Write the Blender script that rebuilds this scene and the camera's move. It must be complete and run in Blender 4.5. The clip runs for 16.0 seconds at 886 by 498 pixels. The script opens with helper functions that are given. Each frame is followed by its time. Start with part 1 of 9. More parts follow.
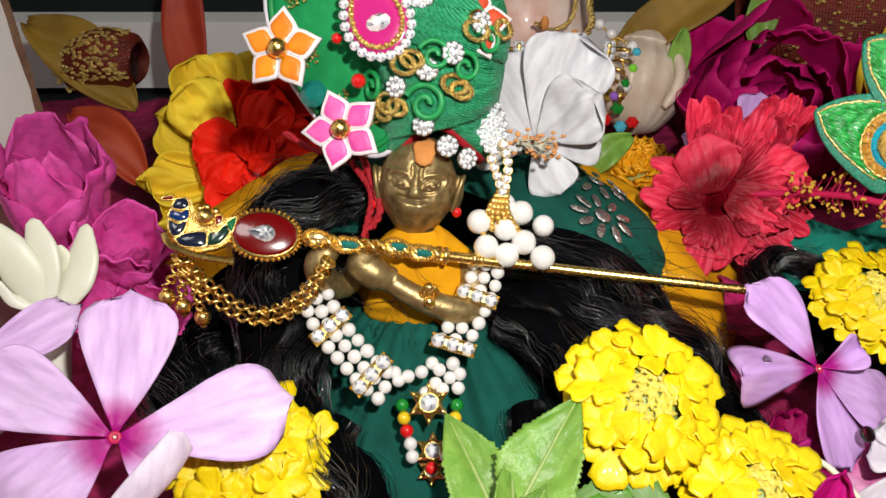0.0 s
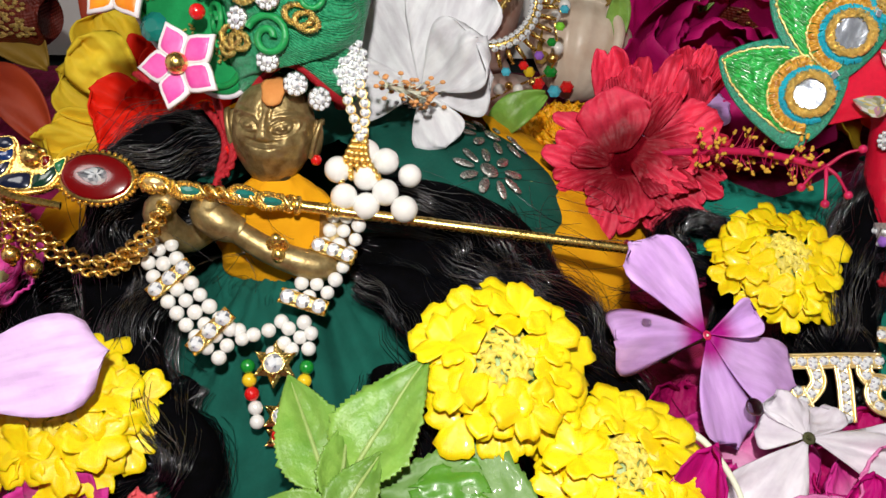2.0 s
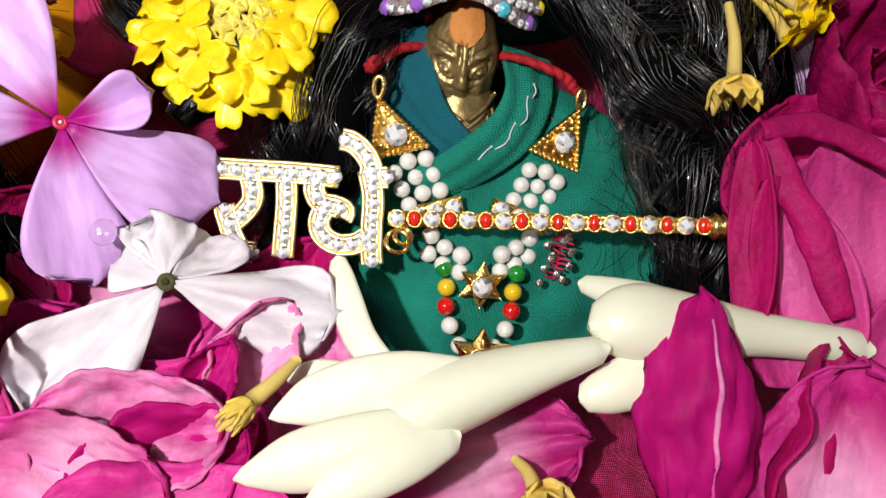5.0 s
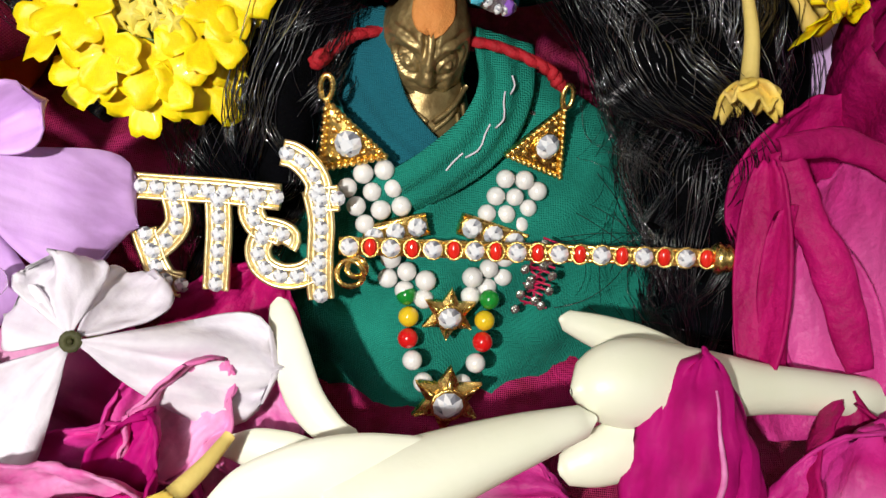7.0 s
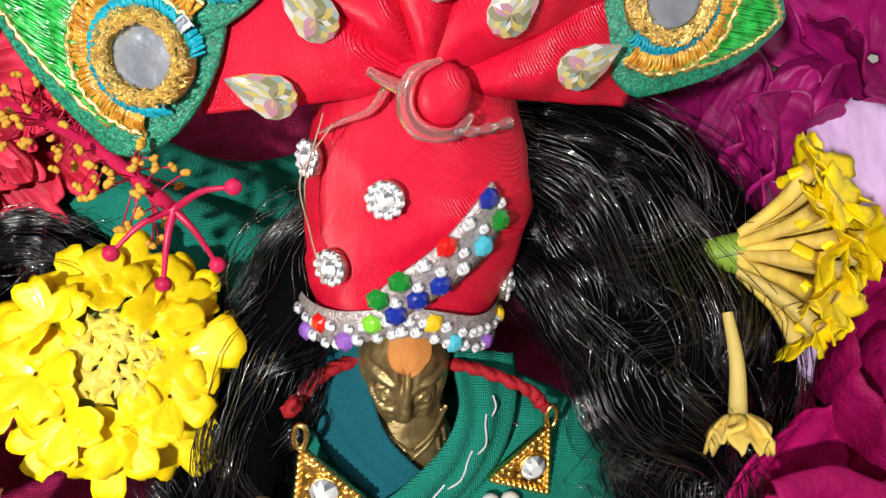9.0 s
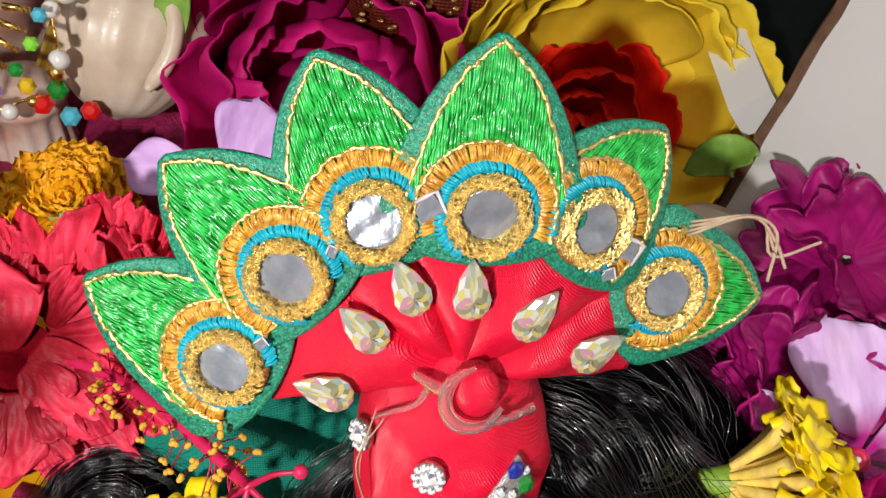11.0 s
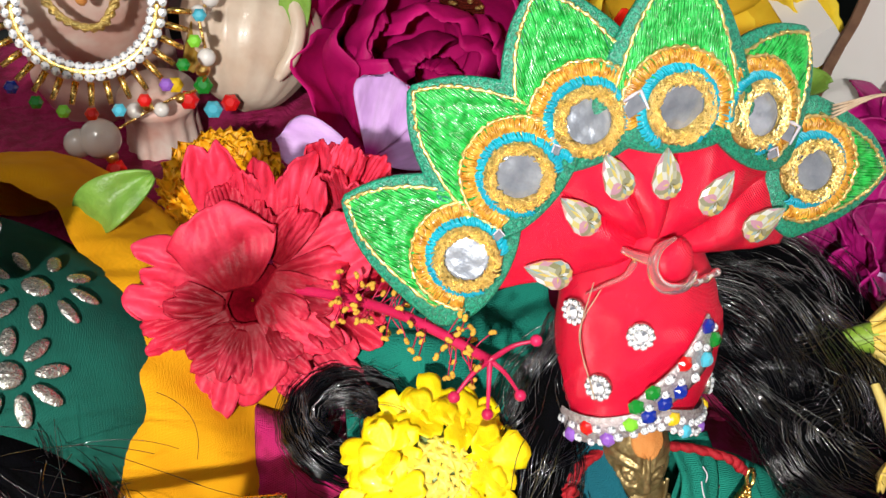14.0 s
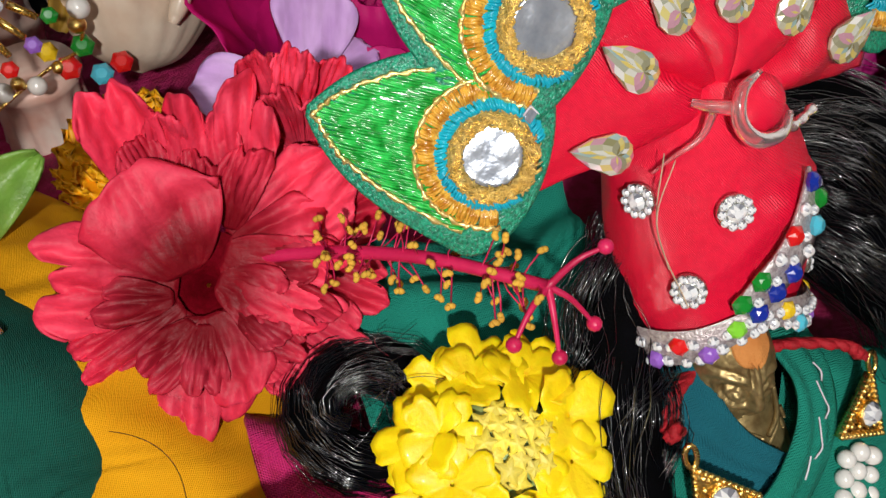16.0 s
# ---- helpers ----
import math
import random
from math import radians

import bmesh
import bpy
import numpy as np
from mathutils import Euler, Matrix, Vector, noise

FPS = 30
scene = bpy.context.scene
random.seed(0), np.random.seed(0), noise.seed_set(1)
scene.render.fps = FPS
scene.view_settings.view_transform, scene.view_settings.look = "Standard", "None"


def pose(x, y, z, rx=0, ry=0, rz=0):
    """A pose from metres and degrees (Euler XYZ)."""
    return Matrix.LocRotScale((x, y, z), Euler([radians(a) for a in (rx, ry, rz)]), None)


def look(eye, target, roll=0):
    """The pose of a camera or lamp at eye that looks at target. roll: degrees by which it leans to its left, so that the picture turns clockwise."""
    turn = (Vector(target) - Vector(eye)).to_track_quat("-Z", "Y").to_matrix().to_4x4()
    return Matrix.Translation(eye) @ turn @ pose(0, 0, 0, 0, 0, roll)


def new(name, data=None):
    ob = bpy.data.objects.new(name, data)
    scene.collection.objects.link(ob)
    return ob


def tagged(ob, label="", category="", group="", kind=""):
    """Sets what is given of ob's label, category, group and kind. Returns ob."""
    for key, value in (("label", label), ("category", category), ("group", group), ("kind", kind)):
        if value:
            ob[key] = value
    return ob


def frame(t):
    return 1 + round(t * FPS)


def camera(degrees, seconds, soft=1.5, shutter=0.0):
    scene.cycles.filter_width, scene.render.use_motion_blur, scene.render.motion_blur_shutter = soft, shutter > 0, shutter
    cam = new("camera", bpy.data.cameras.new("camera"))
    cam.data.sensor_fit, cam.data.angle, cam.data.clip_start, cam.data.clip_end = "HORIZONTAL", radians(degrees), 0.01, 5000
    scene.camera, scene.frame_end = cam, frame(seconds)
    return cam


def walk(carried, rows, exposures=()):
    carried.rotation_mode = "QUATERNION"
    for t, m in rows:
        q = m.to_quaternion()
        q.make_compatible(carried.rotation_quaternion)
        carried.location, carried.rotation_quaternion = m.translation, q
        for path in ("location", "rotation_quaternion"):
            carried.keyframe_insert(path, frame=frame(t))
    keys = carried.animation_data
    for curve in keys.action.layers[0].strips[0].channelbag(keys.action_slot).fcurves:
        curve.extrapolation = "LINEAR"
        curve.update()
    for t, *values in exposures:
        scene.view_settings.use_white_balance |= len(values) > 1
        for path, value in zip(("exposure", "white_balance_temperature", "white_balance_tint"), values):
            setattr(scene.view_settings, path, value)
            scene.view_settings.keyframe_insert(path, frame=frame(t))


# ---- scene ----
cam = camera(56.8, 16.0)
METRES, EYE, TILT, LEAN, TURN = 0.42, 0.16, -36.0, 0.0, 0.0
ROWS = [
    (0.0, 0.0, 0.0, 0.0, 0.0, 0.0, -0.0),
    (0.5, -0.0047, -0.0029, -0.0099, 0.67, 0.32, -0.23),
    (1.0, 0.0008, -0.0056, -0.0121, 1.16, 0.43, -0.41),
    (1.5, 0.0067, -0.0001, -0.0212, 1.57, 0.26, -0.7),
    (2.0, 0.0814, 0.035, -0.0225, 1.56, -0.13, -0.82),
    (2.5, 0.1366, 0.0617, -0.0375, 0.9, -2.83, -4.52),
    (3.0, 0.1802, 0.0678, -0.0478, 0.41, -4.42, -6.66),
    (3.5, 0.2332, 0.1021, -0.0364, -1.69, -6.89, -6.51),
    (4.0, 0.2649, 0.1237, -0.0393, -3.34, -8.41, -6.46),
    (4.5, 0.2884, 0.1419, -0.0283, -4.37, -12.12, -6.28),
    (7.0, 0.2977, 0.2111, 0.0113, -6.81, -23.09, -7.03),
    (7.5, 0.3129, 0.2329, 0.0187, -7.16, -23.09, -7.13),
    (8.0, 0.3142, 0.2418, 0.0315, -7.63, -22.98, -7.14),
    (8.5, 0.3069, 0.2471, 0.0518, -7.92, -20.02, -6.85),
    (9.0, 0.2965, 0.246, 0.0779, -8.52, -16.73, -5.58),
    (9.5, 0.2873, 0.2417, 0.1064, -8.76, -15.81, -5.28),
    (10.0, 0.2853, 0.2375, 0.1205, -9.03, -14.6, -5.12),
    (12.5, 0.2546, 0.2055, 0.1986, -8.46, -12.19, -4.08),
    (13.0, 0.2427, 0.1631, 0.1818, -8.66, -12.03, -4.05),
    (13.5, 0.2129, 0.1329, 0.1477, -8.74, -11.85, -3.92),
    (14.0, 0.1991, 0.1827, 0.1203, -10.17, -11.72, 0.86),
    (14.5, 0.1985, 0.263, 0.0973, -14.84, -13.33, 8.27),
    (15.0, 0.1814, 0.2872, 0.0926, -16.14, -14.19, 10.14),
    (15.5, 0.1792, 0.2886, 0.0978, -17.08, -15.0, 10.85),
    (16.0, 0.1875, 0.2607, 0.0926, -17.53, -15.2, 11.76),
]
walk(cam, [(t, pose(0, 0, EYE, TILT, LEAN, TURN) @ pose(METRES * x, METRES * y, METRES * z, 90 + pitch, roll, yaw)) for t, x, y, z, yaw, pitch, roll in ROWS],
     exposures=[(0.0, -0.18), (2.0, -0.18), (3.0, -0.22), (4.5, 0.08), (7.0, 0.12), (8.0, 0.27), (9.0, 0.30), (10.0, 0.22), (12.5, 0.46), (13.5, 0.38), (14.3, 0.56), (15.0, 0.46), (15.6, 0.20), (16.0, -0.06)])

# world: a dim room, the small lamp held over the altar, and an added fill
world = bpy.data.worlds.new("room_world")
world.use_nodes = True
world.node_tree.nodes["Background"].inputs[0].default_value = (0.8, 0.85, 1.0, 1)
world.node_tree.nodes["Background"].inputs[1].default_value = 0.3
scene.world = world


def area_lamp(name, eye, target, power, size, colour):
    data = bpy.data.lights.new(name, "AREA")
    data.shape, data.size, data.energy, data.color = "DISK", size, power, colour
    ob = new(name, data)
    ob.matrix_world = look(eye, target)
    return ob


area_lamp("torch_light", (0.034, 0.002, 0.215), (0.055, 0.15, 0.03), 0.70, 0.010, (1.0, 0.97, 0.92))
# unseen lamp added overhead to soften the shadows and brighten the room
area_lamp("fill_light", (-0.15, -0.15, 0.86), (0.05, 0.15, 0.0), 1.6, 0.3, (1.0, 0.97, 0.93))


# ---- mesh helpers ----
class Geo:
    """Vertices and faces of one part, gathered piece by piece."""

    def __init__(self):
        self.v, self.f, self.n = [], [], 0

    def add(self, verts, faces, m=None):
        verts = np.asarray(verts, float).reshape(-1, 3)
        if m is not None:
            a = np.array(m)
            verts = verts @ a[:3, :3].T + a[:3, 3]
        n = self.n
        self.v.append(verts)
        self.f.extend([tuple(i + n for i in f) for f in faces])
        self.n += len(verts)
        return self

    def skin(self, p, close_u=False, close_v=False, m=None):
        nu, nv = p.shape[0], p.shape[1]
        faces = []
        for i in range(nu if close_u else nu - 1):
            a, b = i * nv, ((i + 1) % nu) * nv
            for j in range(nv if close_v else nv - 1):
                k = (j + 1) % nv
                faces.append((a + j, b + j, b + k, a + k))
        return self.add(p.reshape(-1, 3), faces, m)

    def sheet(self, fn, nu, nv, th=0.0003, m=None):
        """A thin solid sheet: fn(u 0..1, v -1..1) gives x, y, z."""
        u, v = np.meshgrid(np.linspace(0, 1, nu + 1), np.linspace(-1, 1, nv + 1), indexing="ij")
        p = np.stack(fn(u, v), -1)
        du, dv = np.gradient(p, axis=0), np.gradient(p, axis=1)
        n = np.cross(du, dv)
        n /= np.maximum(np.linalg.norm(n, axis=-1, keepdims=True), 1e-12)
        top, bot = p + n * th / 2, p - n * th / 2
        w = nv + 1
        k = (nu + 1) * w
        faces = []
        for i in range(nu):
            for j in range(nv):
                a = i * w + j
                faces.append((a, a + w, a + w + 1, a + 1))
                faces.append((k + a, k + a + 1, k + a + w + 1, k + a + w))
        rim = [j for j in range(w)] + [i * w + nv for i in range(1, nu + 1)] + [nu * w + j for j in range(nv - 1, -1, -1)] + [i * w for i in range(nu - 1, 0, -1)]
        for a, b in zip(rim, rim[1:] + rim[:1]):
            faces.append((a, b, k + b, k + a))
        return self.add(np.concatenate([top.reshape(-1, 3), bot.reshape(-1, 3)]), faces, m)

    def tube(self, pts, r, seg=8, closed=False, m=None):
        pts = np.asarray(pts, float)
        n = len(pts)
        r = np.broadcast_to(np.asarray(r, float), (n,))
        t = np.roll(pts, -1, 0) - np.roll(pts, 1, 0) if closed else np.gradient(pts, axis=0)
        t /= np.maximum(np.linalg.norm(t, axis=1, keepdims=True), 1e-12)
        up = np.array([0.0, 0, 1]) if abs(t[0][2]) < 0.9 else np.array([1.0, 0, 0])
        rings, a = [], None
        ang = np.arange(seg) * 2 * math.pi / seg
        for i in range(n):
            a = (up if a is None else a) - t[i] * np.dot(up if a is None else a, t[i])
            a /= max(np.linalg.norm(a), 1e-12)
            b = np.cross(t[i], a)
            rings.append(pts[i] + r[i] * (np.cos(ang)[:, None] * a + np.sin(ang)[:, None] * b))
        k = self.n
        self.skin(np.array(rings), close_u=closed, close_v=True, m=m)
        if not closed:
            self.f.append(tuple(k + i for i in range(seg))[::-1])
            self.f.append(tuple(k + (n - 1) * seg + i for i in range(seg)))
        return self

    def ball(self, c, r, nu=10, nv=7, m=None):
        th = np.linspace(0.0, math.pi, nv + 1)[:, None]
        ph = (np.arange(nu) * 2 * math.pi / nu)[None, :]
        p = np.stack([np.sin(th) * np.cos(ph), np.sin(th) * np.sin(ph), np.cos(th) + 0 * ph], -1) * np.asarray(r) + np.asarray(c)
        return self.skin(p, close_v=True, m=m)

    def lathe(self, profile, seg=32, mod=None, m=None, a0=0.0, a1=2 * math.pi):
        prof = np.asarray(profile, float)
        whole = abs(a1 - a0 - 2 * math.pi) < 1e-6
        ang = np.linspace(a0, a1, seg, endpoint=not whole)
        r, z = prof[:, 0][:, None], prof[:, 1][:, None]
        p = np.stack([r * np.cos(ang), r * np.sin(ang), z + 0 * ang], -1)
        if mod:
            p = mod(p, ang[None, :] + 0 * r, np.linspace(0, 1, len(prof))[:, None] + 0 * ang)
        return self.skin(p, close_v=whole, m=m)

    def prism(self, outline, h, bevel=0.15, dome=0.0, m=None):
        o = np.asarray(outline, float)
        c = o.mean(0)
        rings = [(1.0, 0.0), (1.0, h * 0.7), (1 - bevel, h), (0.5 * (1 - bevel), h + dome * 0.7)]
        vs = [np.column_stack([c + (o - c) * s, np.full(len(o), z)]) for s, z in rings]
        k = self.n
        self.skin(np.array(vs), close_v=True, m=m)
        top = np.array([[c[0], c[1], h + dome], [c[0], c[1], 0]])
        n = len(o)
        self.add(top, [], m)
        for i in range(n):
            self.f.append((k + 3 * n + (i + 1) % n, k + 3 * n + i, k + 4 * n))
            self.f.append((k + i, k + (i + 1) % n, k + 4 * n + 1))
        return self

    def stone(self, m, r, h=0.5, sides=8):
        """A cut stone with a table, crown facets and a girdle, pointing along z."""
        a = np.arange(sides) * 2 * math.pi / sides
        rings = [np.column_stack([rr * r * np.cos(a + o), rr * r * np.sin(a + o), np.full(sides, z * r)]) for rr, z, o in ((0.85, -0.35, 0), (1, 0, 0), (0.68, h * 0.65, math.pi / sides), (0.46, h, 0))]
        for i in range(sides):
            j = (i + 1) % sides
            self.add([rings[0][i], rings[0][j], rings[1][j], rings[1][i]], [(0, 1, 2, 3)], m)
            self.add([rings[1][i], rings[1][j], rings[2][i]], [(0, 1, 2)], m)
            self.add([rings[1][j], rings[2][j], rings[3][j], rings[2][i]], [(0, 1, 2, 3)], m)
            self.add([rings[2][i], rings[3][j], rings[3][i]], [(0, 1, 2)], m)
        for i in range(1, sides - 1, 2):
            self.add([rings[3][0], rings[3][i], rings[3][i + 1], rings[3][(i + 2) % sides]] if i + 2 < sides else [rings[3][0], rings[3][i], rings[3][i + 1]], [(0, 1, 2, 3)] if i + 2 < sides else [(0, 1, 2)], m)
        return self


def obj(name, g, mat, parent=None, label="", smooth=True, m=None, mesh=None):
    """One mesh object, top-level or as a part of parent."""
    if mesh is None:
        mesh = bpy.data.meshes.new(name)
        mesh.from_pydata(np.concatenate(g.v).tolist(), [], g.f)
        mesh.polygons.foreach_set("use_smooth", [smooth] * len(mesh.polygons))
        mesh.materials.append(mat)
        mesh.update()
    ob = new(name, mesh)
    if parent is not None:
        ob.parent = parent
    if m is not None:
        ob.matrix_basis = m
    if label:
        ob["label"] = label
    return ob


def thing(name, m, label, category, group=""):
    ob = new(name)
    ob.empty_display_size = 0.005
    ob.matrix_basis = m
    return tagged(ob, label, category, group)


def seat(origin, normal, up):
    """A pose whose z is normal and whose y is as near to up as can be."""
    z = Vector(normal).normalized()
    y = (Vector(up) - z * Vector(up).dot(z)).normalized()
    x = y.cross(z)
    return Matrix.Translation(origin) @ Matrix((x, y, z)).transposed().to_4x4()


def spin(a):
    return Matrix.Rotation(radians(a), 4, "Z")


def shift(x, y, z):
    return Matrix.Translation((x, y, z))


def smooth_path(pts, n):
    """Catmull-Rom through a few points."""
    p = np.asarray(pts, float)
    p = np.vstack([2 * p[0] - p[1], p, 2 * p[-1] - p[-2]])
    out = []
    for t in np.linspace(0, len(p) - 3 - 1e-9, n):
        i = int(t)
        f = t - i
        a, b, c, d = p[i:i + 4]
        out.append(0.5 * (2 * b + (c - a) * f + (2 * a - 5 * b + 4 * c - d) * f * f + (3 * b - 3 * c + d - a) * f ** 3))
    return np.array(out)


def fuzz(x, y, z=0.0, seed=0, octaves=3):
    """Cheap smooth noise of arrays, about -1..1."""
    rng = np.random.RandomState(abs(int(seed)) % 99991)
    out = 0 * (x + y + z)
    for o in range(octaves):
        for _ in range(3):
            k = rng.normal(size=3) * 2.2 * 1.9 ** o
            out = out + np.sin(k[0] * x + k[1] * y + k[2] * z + rng.uniform(0, 6.28)) / (2.2 * 1.8 ** o)
    return out


# ---- materials ----
def mk(name, c, c2=None, rough=0.5, metal=0.0, vs=150.0, bs=1500.0, bump=0.25, bd=0.0003, coat=0.0, sheen=0.0, spec=0.5, weave=0.0, rand=0.12, trans=0.0, ior=1.45, radial=None, veins=0.0, sss=0.0, stitch=None, detail=4.0, hard=0.18, twill=0.0):
    m = bpy.data.materials.new(name)
    m.use_nodes = True
    t = m.node_tree
    b = t.nodes["Principled BSDF"]
    L = t.links.new

    def node(kind, **kw):
        n = t.nodes.new(kind)
        for k, v in kw.items():
            n.inputs[k].default_value = v
        return n

    co = t.nodes.new("ShaderNodeTexCoord").outputs["Object"]
    c2 = c2 or tuple(x * 0.62 for x in c)
    n1 = node("ShaderNodeTexNoise", Scale=vs, Detail=detail, Roughness=0.6)
    L(co, n1.inputs["Vector"])
    if rand:
        n1.noise_dimensions = "4D"
        who = t.nodes.new("ShaderNodeObjectInfo")
        far = t.nodes.new("ShaderNodeMath")
        far.operation = "MULTIPLY"
        far.inputs[1].default_value = 37.0
        L(who.outputs["Random"], far.inputs[0])
        L(far.outputs[0], n1.inputs["W"])
    ramp = t.nodes.new("ShaderNodeValToRGB")
    ramp.color_ramp.elements[0].position, ramp.color_ramp.elements[1].position = 0.5 - hard, 0.5 + hard
    ramp.color_ramp.elements[0].color, ramp.color_ramp.elements[1].color = (*c2, 1), (*c, 1)
    L(n1.outputs[0], ramp.inputs[0])
    colour = ramp.outputs[0]
    if radial:
        rc, r0, r1 = radial
        ln = t.nodes.new("ShaderNodeVectorMath")
        ln.operation = "LENGTH"
        L(co, ln.inputs[0])
        wob = node("ShaderNodeMath")
        wob.operation = "MULTIPLY_ADD"
        wob.inputs[1].default_value, wob.inputs[2].default_value = (r1 - r0) * 0.9, -(r1 - r0) * 0.45
        L(n1.outputs[0], wob.inputs[0])
        ad = t.nodes.new("ShaderNodeMath")
        L(ln.outputs["Value"], ad.inputs[0])
        L(wob.outputs[0], ad.inputs[1])
        mr = node("ShaderNodeMapRange")
        mr.interpolation_type = "SMOOTHSTEP"
        mr.inputs["From Min"].default_value, mr.inputs["From Max"].default_value = r0, r1
        L(ad.outputs[0], mr.inputs["Value"])
        mx = t.nodes.new("ShaderNodeMix")
        mx.data_type = "RGBA"
        mx.inputs[6].default_value = (*rc, 1)
        L(colour, mx.inputs[7])
        L(mr.outputs[0], mx.inputs[0])
        colour = mx.outputs[2]
    n2 = node("ShaderNodeTexNoise", Scale=bs, Detail=3.0, Roughness=0.55)
    L(co, n2.inputs["Vector"])
    height = n2.outputs[0]
    if veins:
        sc = t.nodes.new("ShaderNodeVectorMath")
        sc.operation = "MULTIPLY"
        sc.inputs[1].default_value = (1.0, 0.16, 1.0)
        L(co, sc.inputs[0])
        nv = node("ShaderNodeTexNoise", Scale=veins, Detail=3.0)
        L(sc.outputs[0], nv.inputs["Vector"])
        sm = t.nodes.new("ShaderNodeMath")
        L(n2.outputs[0], sm.inputs[0])
        L(nv.outputs[0], sm.inputs[1])
        height = sm.outputs[0]
        mv = t.nodes.new("ShaderNodeMix")
        mv.data_type, mv.blend_type = "RGBA", "MULTIPLY"
        mv.inputs[0].default_value = 0.5
        rv = t.nodes.new("ShaderNodeValToRGB")
        rv.color_ramp.elements[0].position, rv.color_ramp.elements[1].position = 0.35, 0.6
        rv.color_ramp.elements[0].color = (0.6, 0.55, 0.6, 1)
        L(nv.outputs[0], rv.inputs[0])
        L(colour, mv.inputs[6])
        L(rv.outputs[0], mv.inputs[7])
        colour = mv.outputs[2]
    if weave:
        sep = t.nodes.new("ShaderNodeTexWave")
        sep.bands_direction = "X"
        w2 = t.nodes.new("ShaderNodeTexWave")
        w2.bands_direction = "Y"
        w3 = t.nodes.new("ShaderNodeTexWave")
        w3.bands_direction = "Z"
        total = None
        for w in (sep, w2, w3):
            w.inputs["Scale"].default_value = weave
            w.inputs["Distortion"].default_value = 1.5
            w.inputs["Detail"].default_value = 1.0
            w.inputs["Detail Scale"].default_value = 0.4
            L(co, w.inputs["Vector"])
            if total is None:
                total = w.outputs["Fac"]
            else:
                sm = t.nodes.new("ShaderNodeMath")
                L(total, sm.inputs[0])
                L(w.outputs["Fac"], sm.inputs[1])
                total = sm.outputs[0]
        sm = t.nodes.new("ShaderNodeMath")
        L(total, sm.inputs[0])
        L(height, sm.inputs[1])
        height = sm.outputs[0]
        mw = t.nodes.new("ShaderNodeMix")
        mw.data_type, mw.blend_type = "RGBA", "MULTIPLY"
        mw.inputs[0].default_value = 0.22
        rw = t.nodes.new("ShaderNodeMapRange")
        rw.inputs["From Max"].default_value = 2.2
        rw.inputs["To Min"].default_value = 0.4
        L(total, rw.inputs["Value"])
        L(colour, mw.inputs[6])
        L(rw.outputs[0], mw.inputs[7])
        colour = mw.outputs[2]
    if twill:
        tw = t.nodes.new("ShaderNodeTexWave")
        tw.bands_direction = "DIAGONAL"
        tw.inputs["Scale"].default_value = twill
        tw.inputs["Distortion"].default_value = 2.5
        tw.inputs["Detail"].default_value = 1.0
        tw.inputs["Detail Scale"].default_value = 2.5
        L(co, tw.inputs["Vector"])
        sm = t.nodes.new("ShaderNodeMath")
        L(tw.outputs["Fac"], sm.inputs[0])
        L(height, sm.inputs[1])
        height = sm.outputs[0]
    if stitch:
        kind, freq = stitch
        sp = t.nodes.new("ShaderNodeSeparateXYZ")
        L(co, sp.inputs[0])
        if kind == "radial":
            at = t.nodes.new("ShaderNodeMath")
            at.operation = "ARCTAN2"
            L(sp.outputs["Y"], at.inputs[0])
            L(sp.outputs["X"], at.inputs[1])
            src = at.outputs[0]
        else:
            src = sp.outputs["X"]
        nz = node("ShaderNodeMath")
        nz.operation = "MULTIPLY_ADD"
        nz.inputs[1].default_value = 16.0
        L(n1.outputs[0], nz.inputs[0])
        ml = t.nodes.new("ShaderNodeMath")
        ml.operation = "MULTIPLY"
        ml.inputs[1].default_value = freq
        L(src, ml.inputs[0])
        L(ml.outputs[0], nz.inputs[2])
        si = t.nodes.new("ShaderNodeMath")
        si.operation = "SINE"
        L(nz.outputs[0], si.inputs[0])
        sm = t.nodes.new("ShaderNodeMath")
        L(si.outputs[0], sm.inputs[0])
        L(n2.outputs[0], sm.inputs[1])
        height = sm.outputs[0]
        mw = t.nodes.new("ShaderNodeMix")
        mw.data_type, mw.blend_type = "RGBA", "MULTIPLY"
        mw.inputs[0].default_value = 0.7
        rw = t.nodes.new("ShaderNodeMapRange")
        rw.inputs["From Min"].default_value = -1.0
        rw.inputs["To Min"].default_value = 0.35
        L(si.outputs[0], rw.inputs["Value"])
        L(colour, mw.inputs[6])
        L(rw.outputs[0], mw.inputs[7])
        colour = mw.outputs[2]
    if rand:
        oi = t.nodes.new("ShaderNodeObjectInfo")
        rr = t.nodes.new("ShaderNodeMapRange")
        rr.inputs["To Min"].default_value, rr.inputs["To Max"].default_value = 1 - rand, 1 + rand
        L(oi.outputs["Random"], rr.inputs["Value"])
        hs = t.nodes.new("ShaderNodeHueSaturation")
        L(rr.outputs[0], hs.inputs["Value"])
        L(colour, hs.inputs["Color"])
        colour = hs.outputs[0]
    L(colour, b.inputs["Base Color"])
    if bump:
        bp = t.nodes.new("ShaderNodeBump")
        bp.inputs["Strength"].default_value, bp.inputs["Distance"].default_value = bump, bd
        L(height, bp.inputs["Height"])
        L(bp.outputs[0], b.inputs["Normal"])
    rg = t.nodes.new("ShaderNodeMapRange")
    rg.inputs["To Min"].default_value, rg.inputs["To Max"].default_value = max(0.0, rough * 0.8), min(1.0, rough * 1.2)
    L(n2.outputs[0], rg.inputs["Value"])
    L(rg.outputs[0], b.inputs["Roughness"])
    b.inputs["Metallic"].default_value = metal
    b.inputs["Coat Weight"].default_value = coat
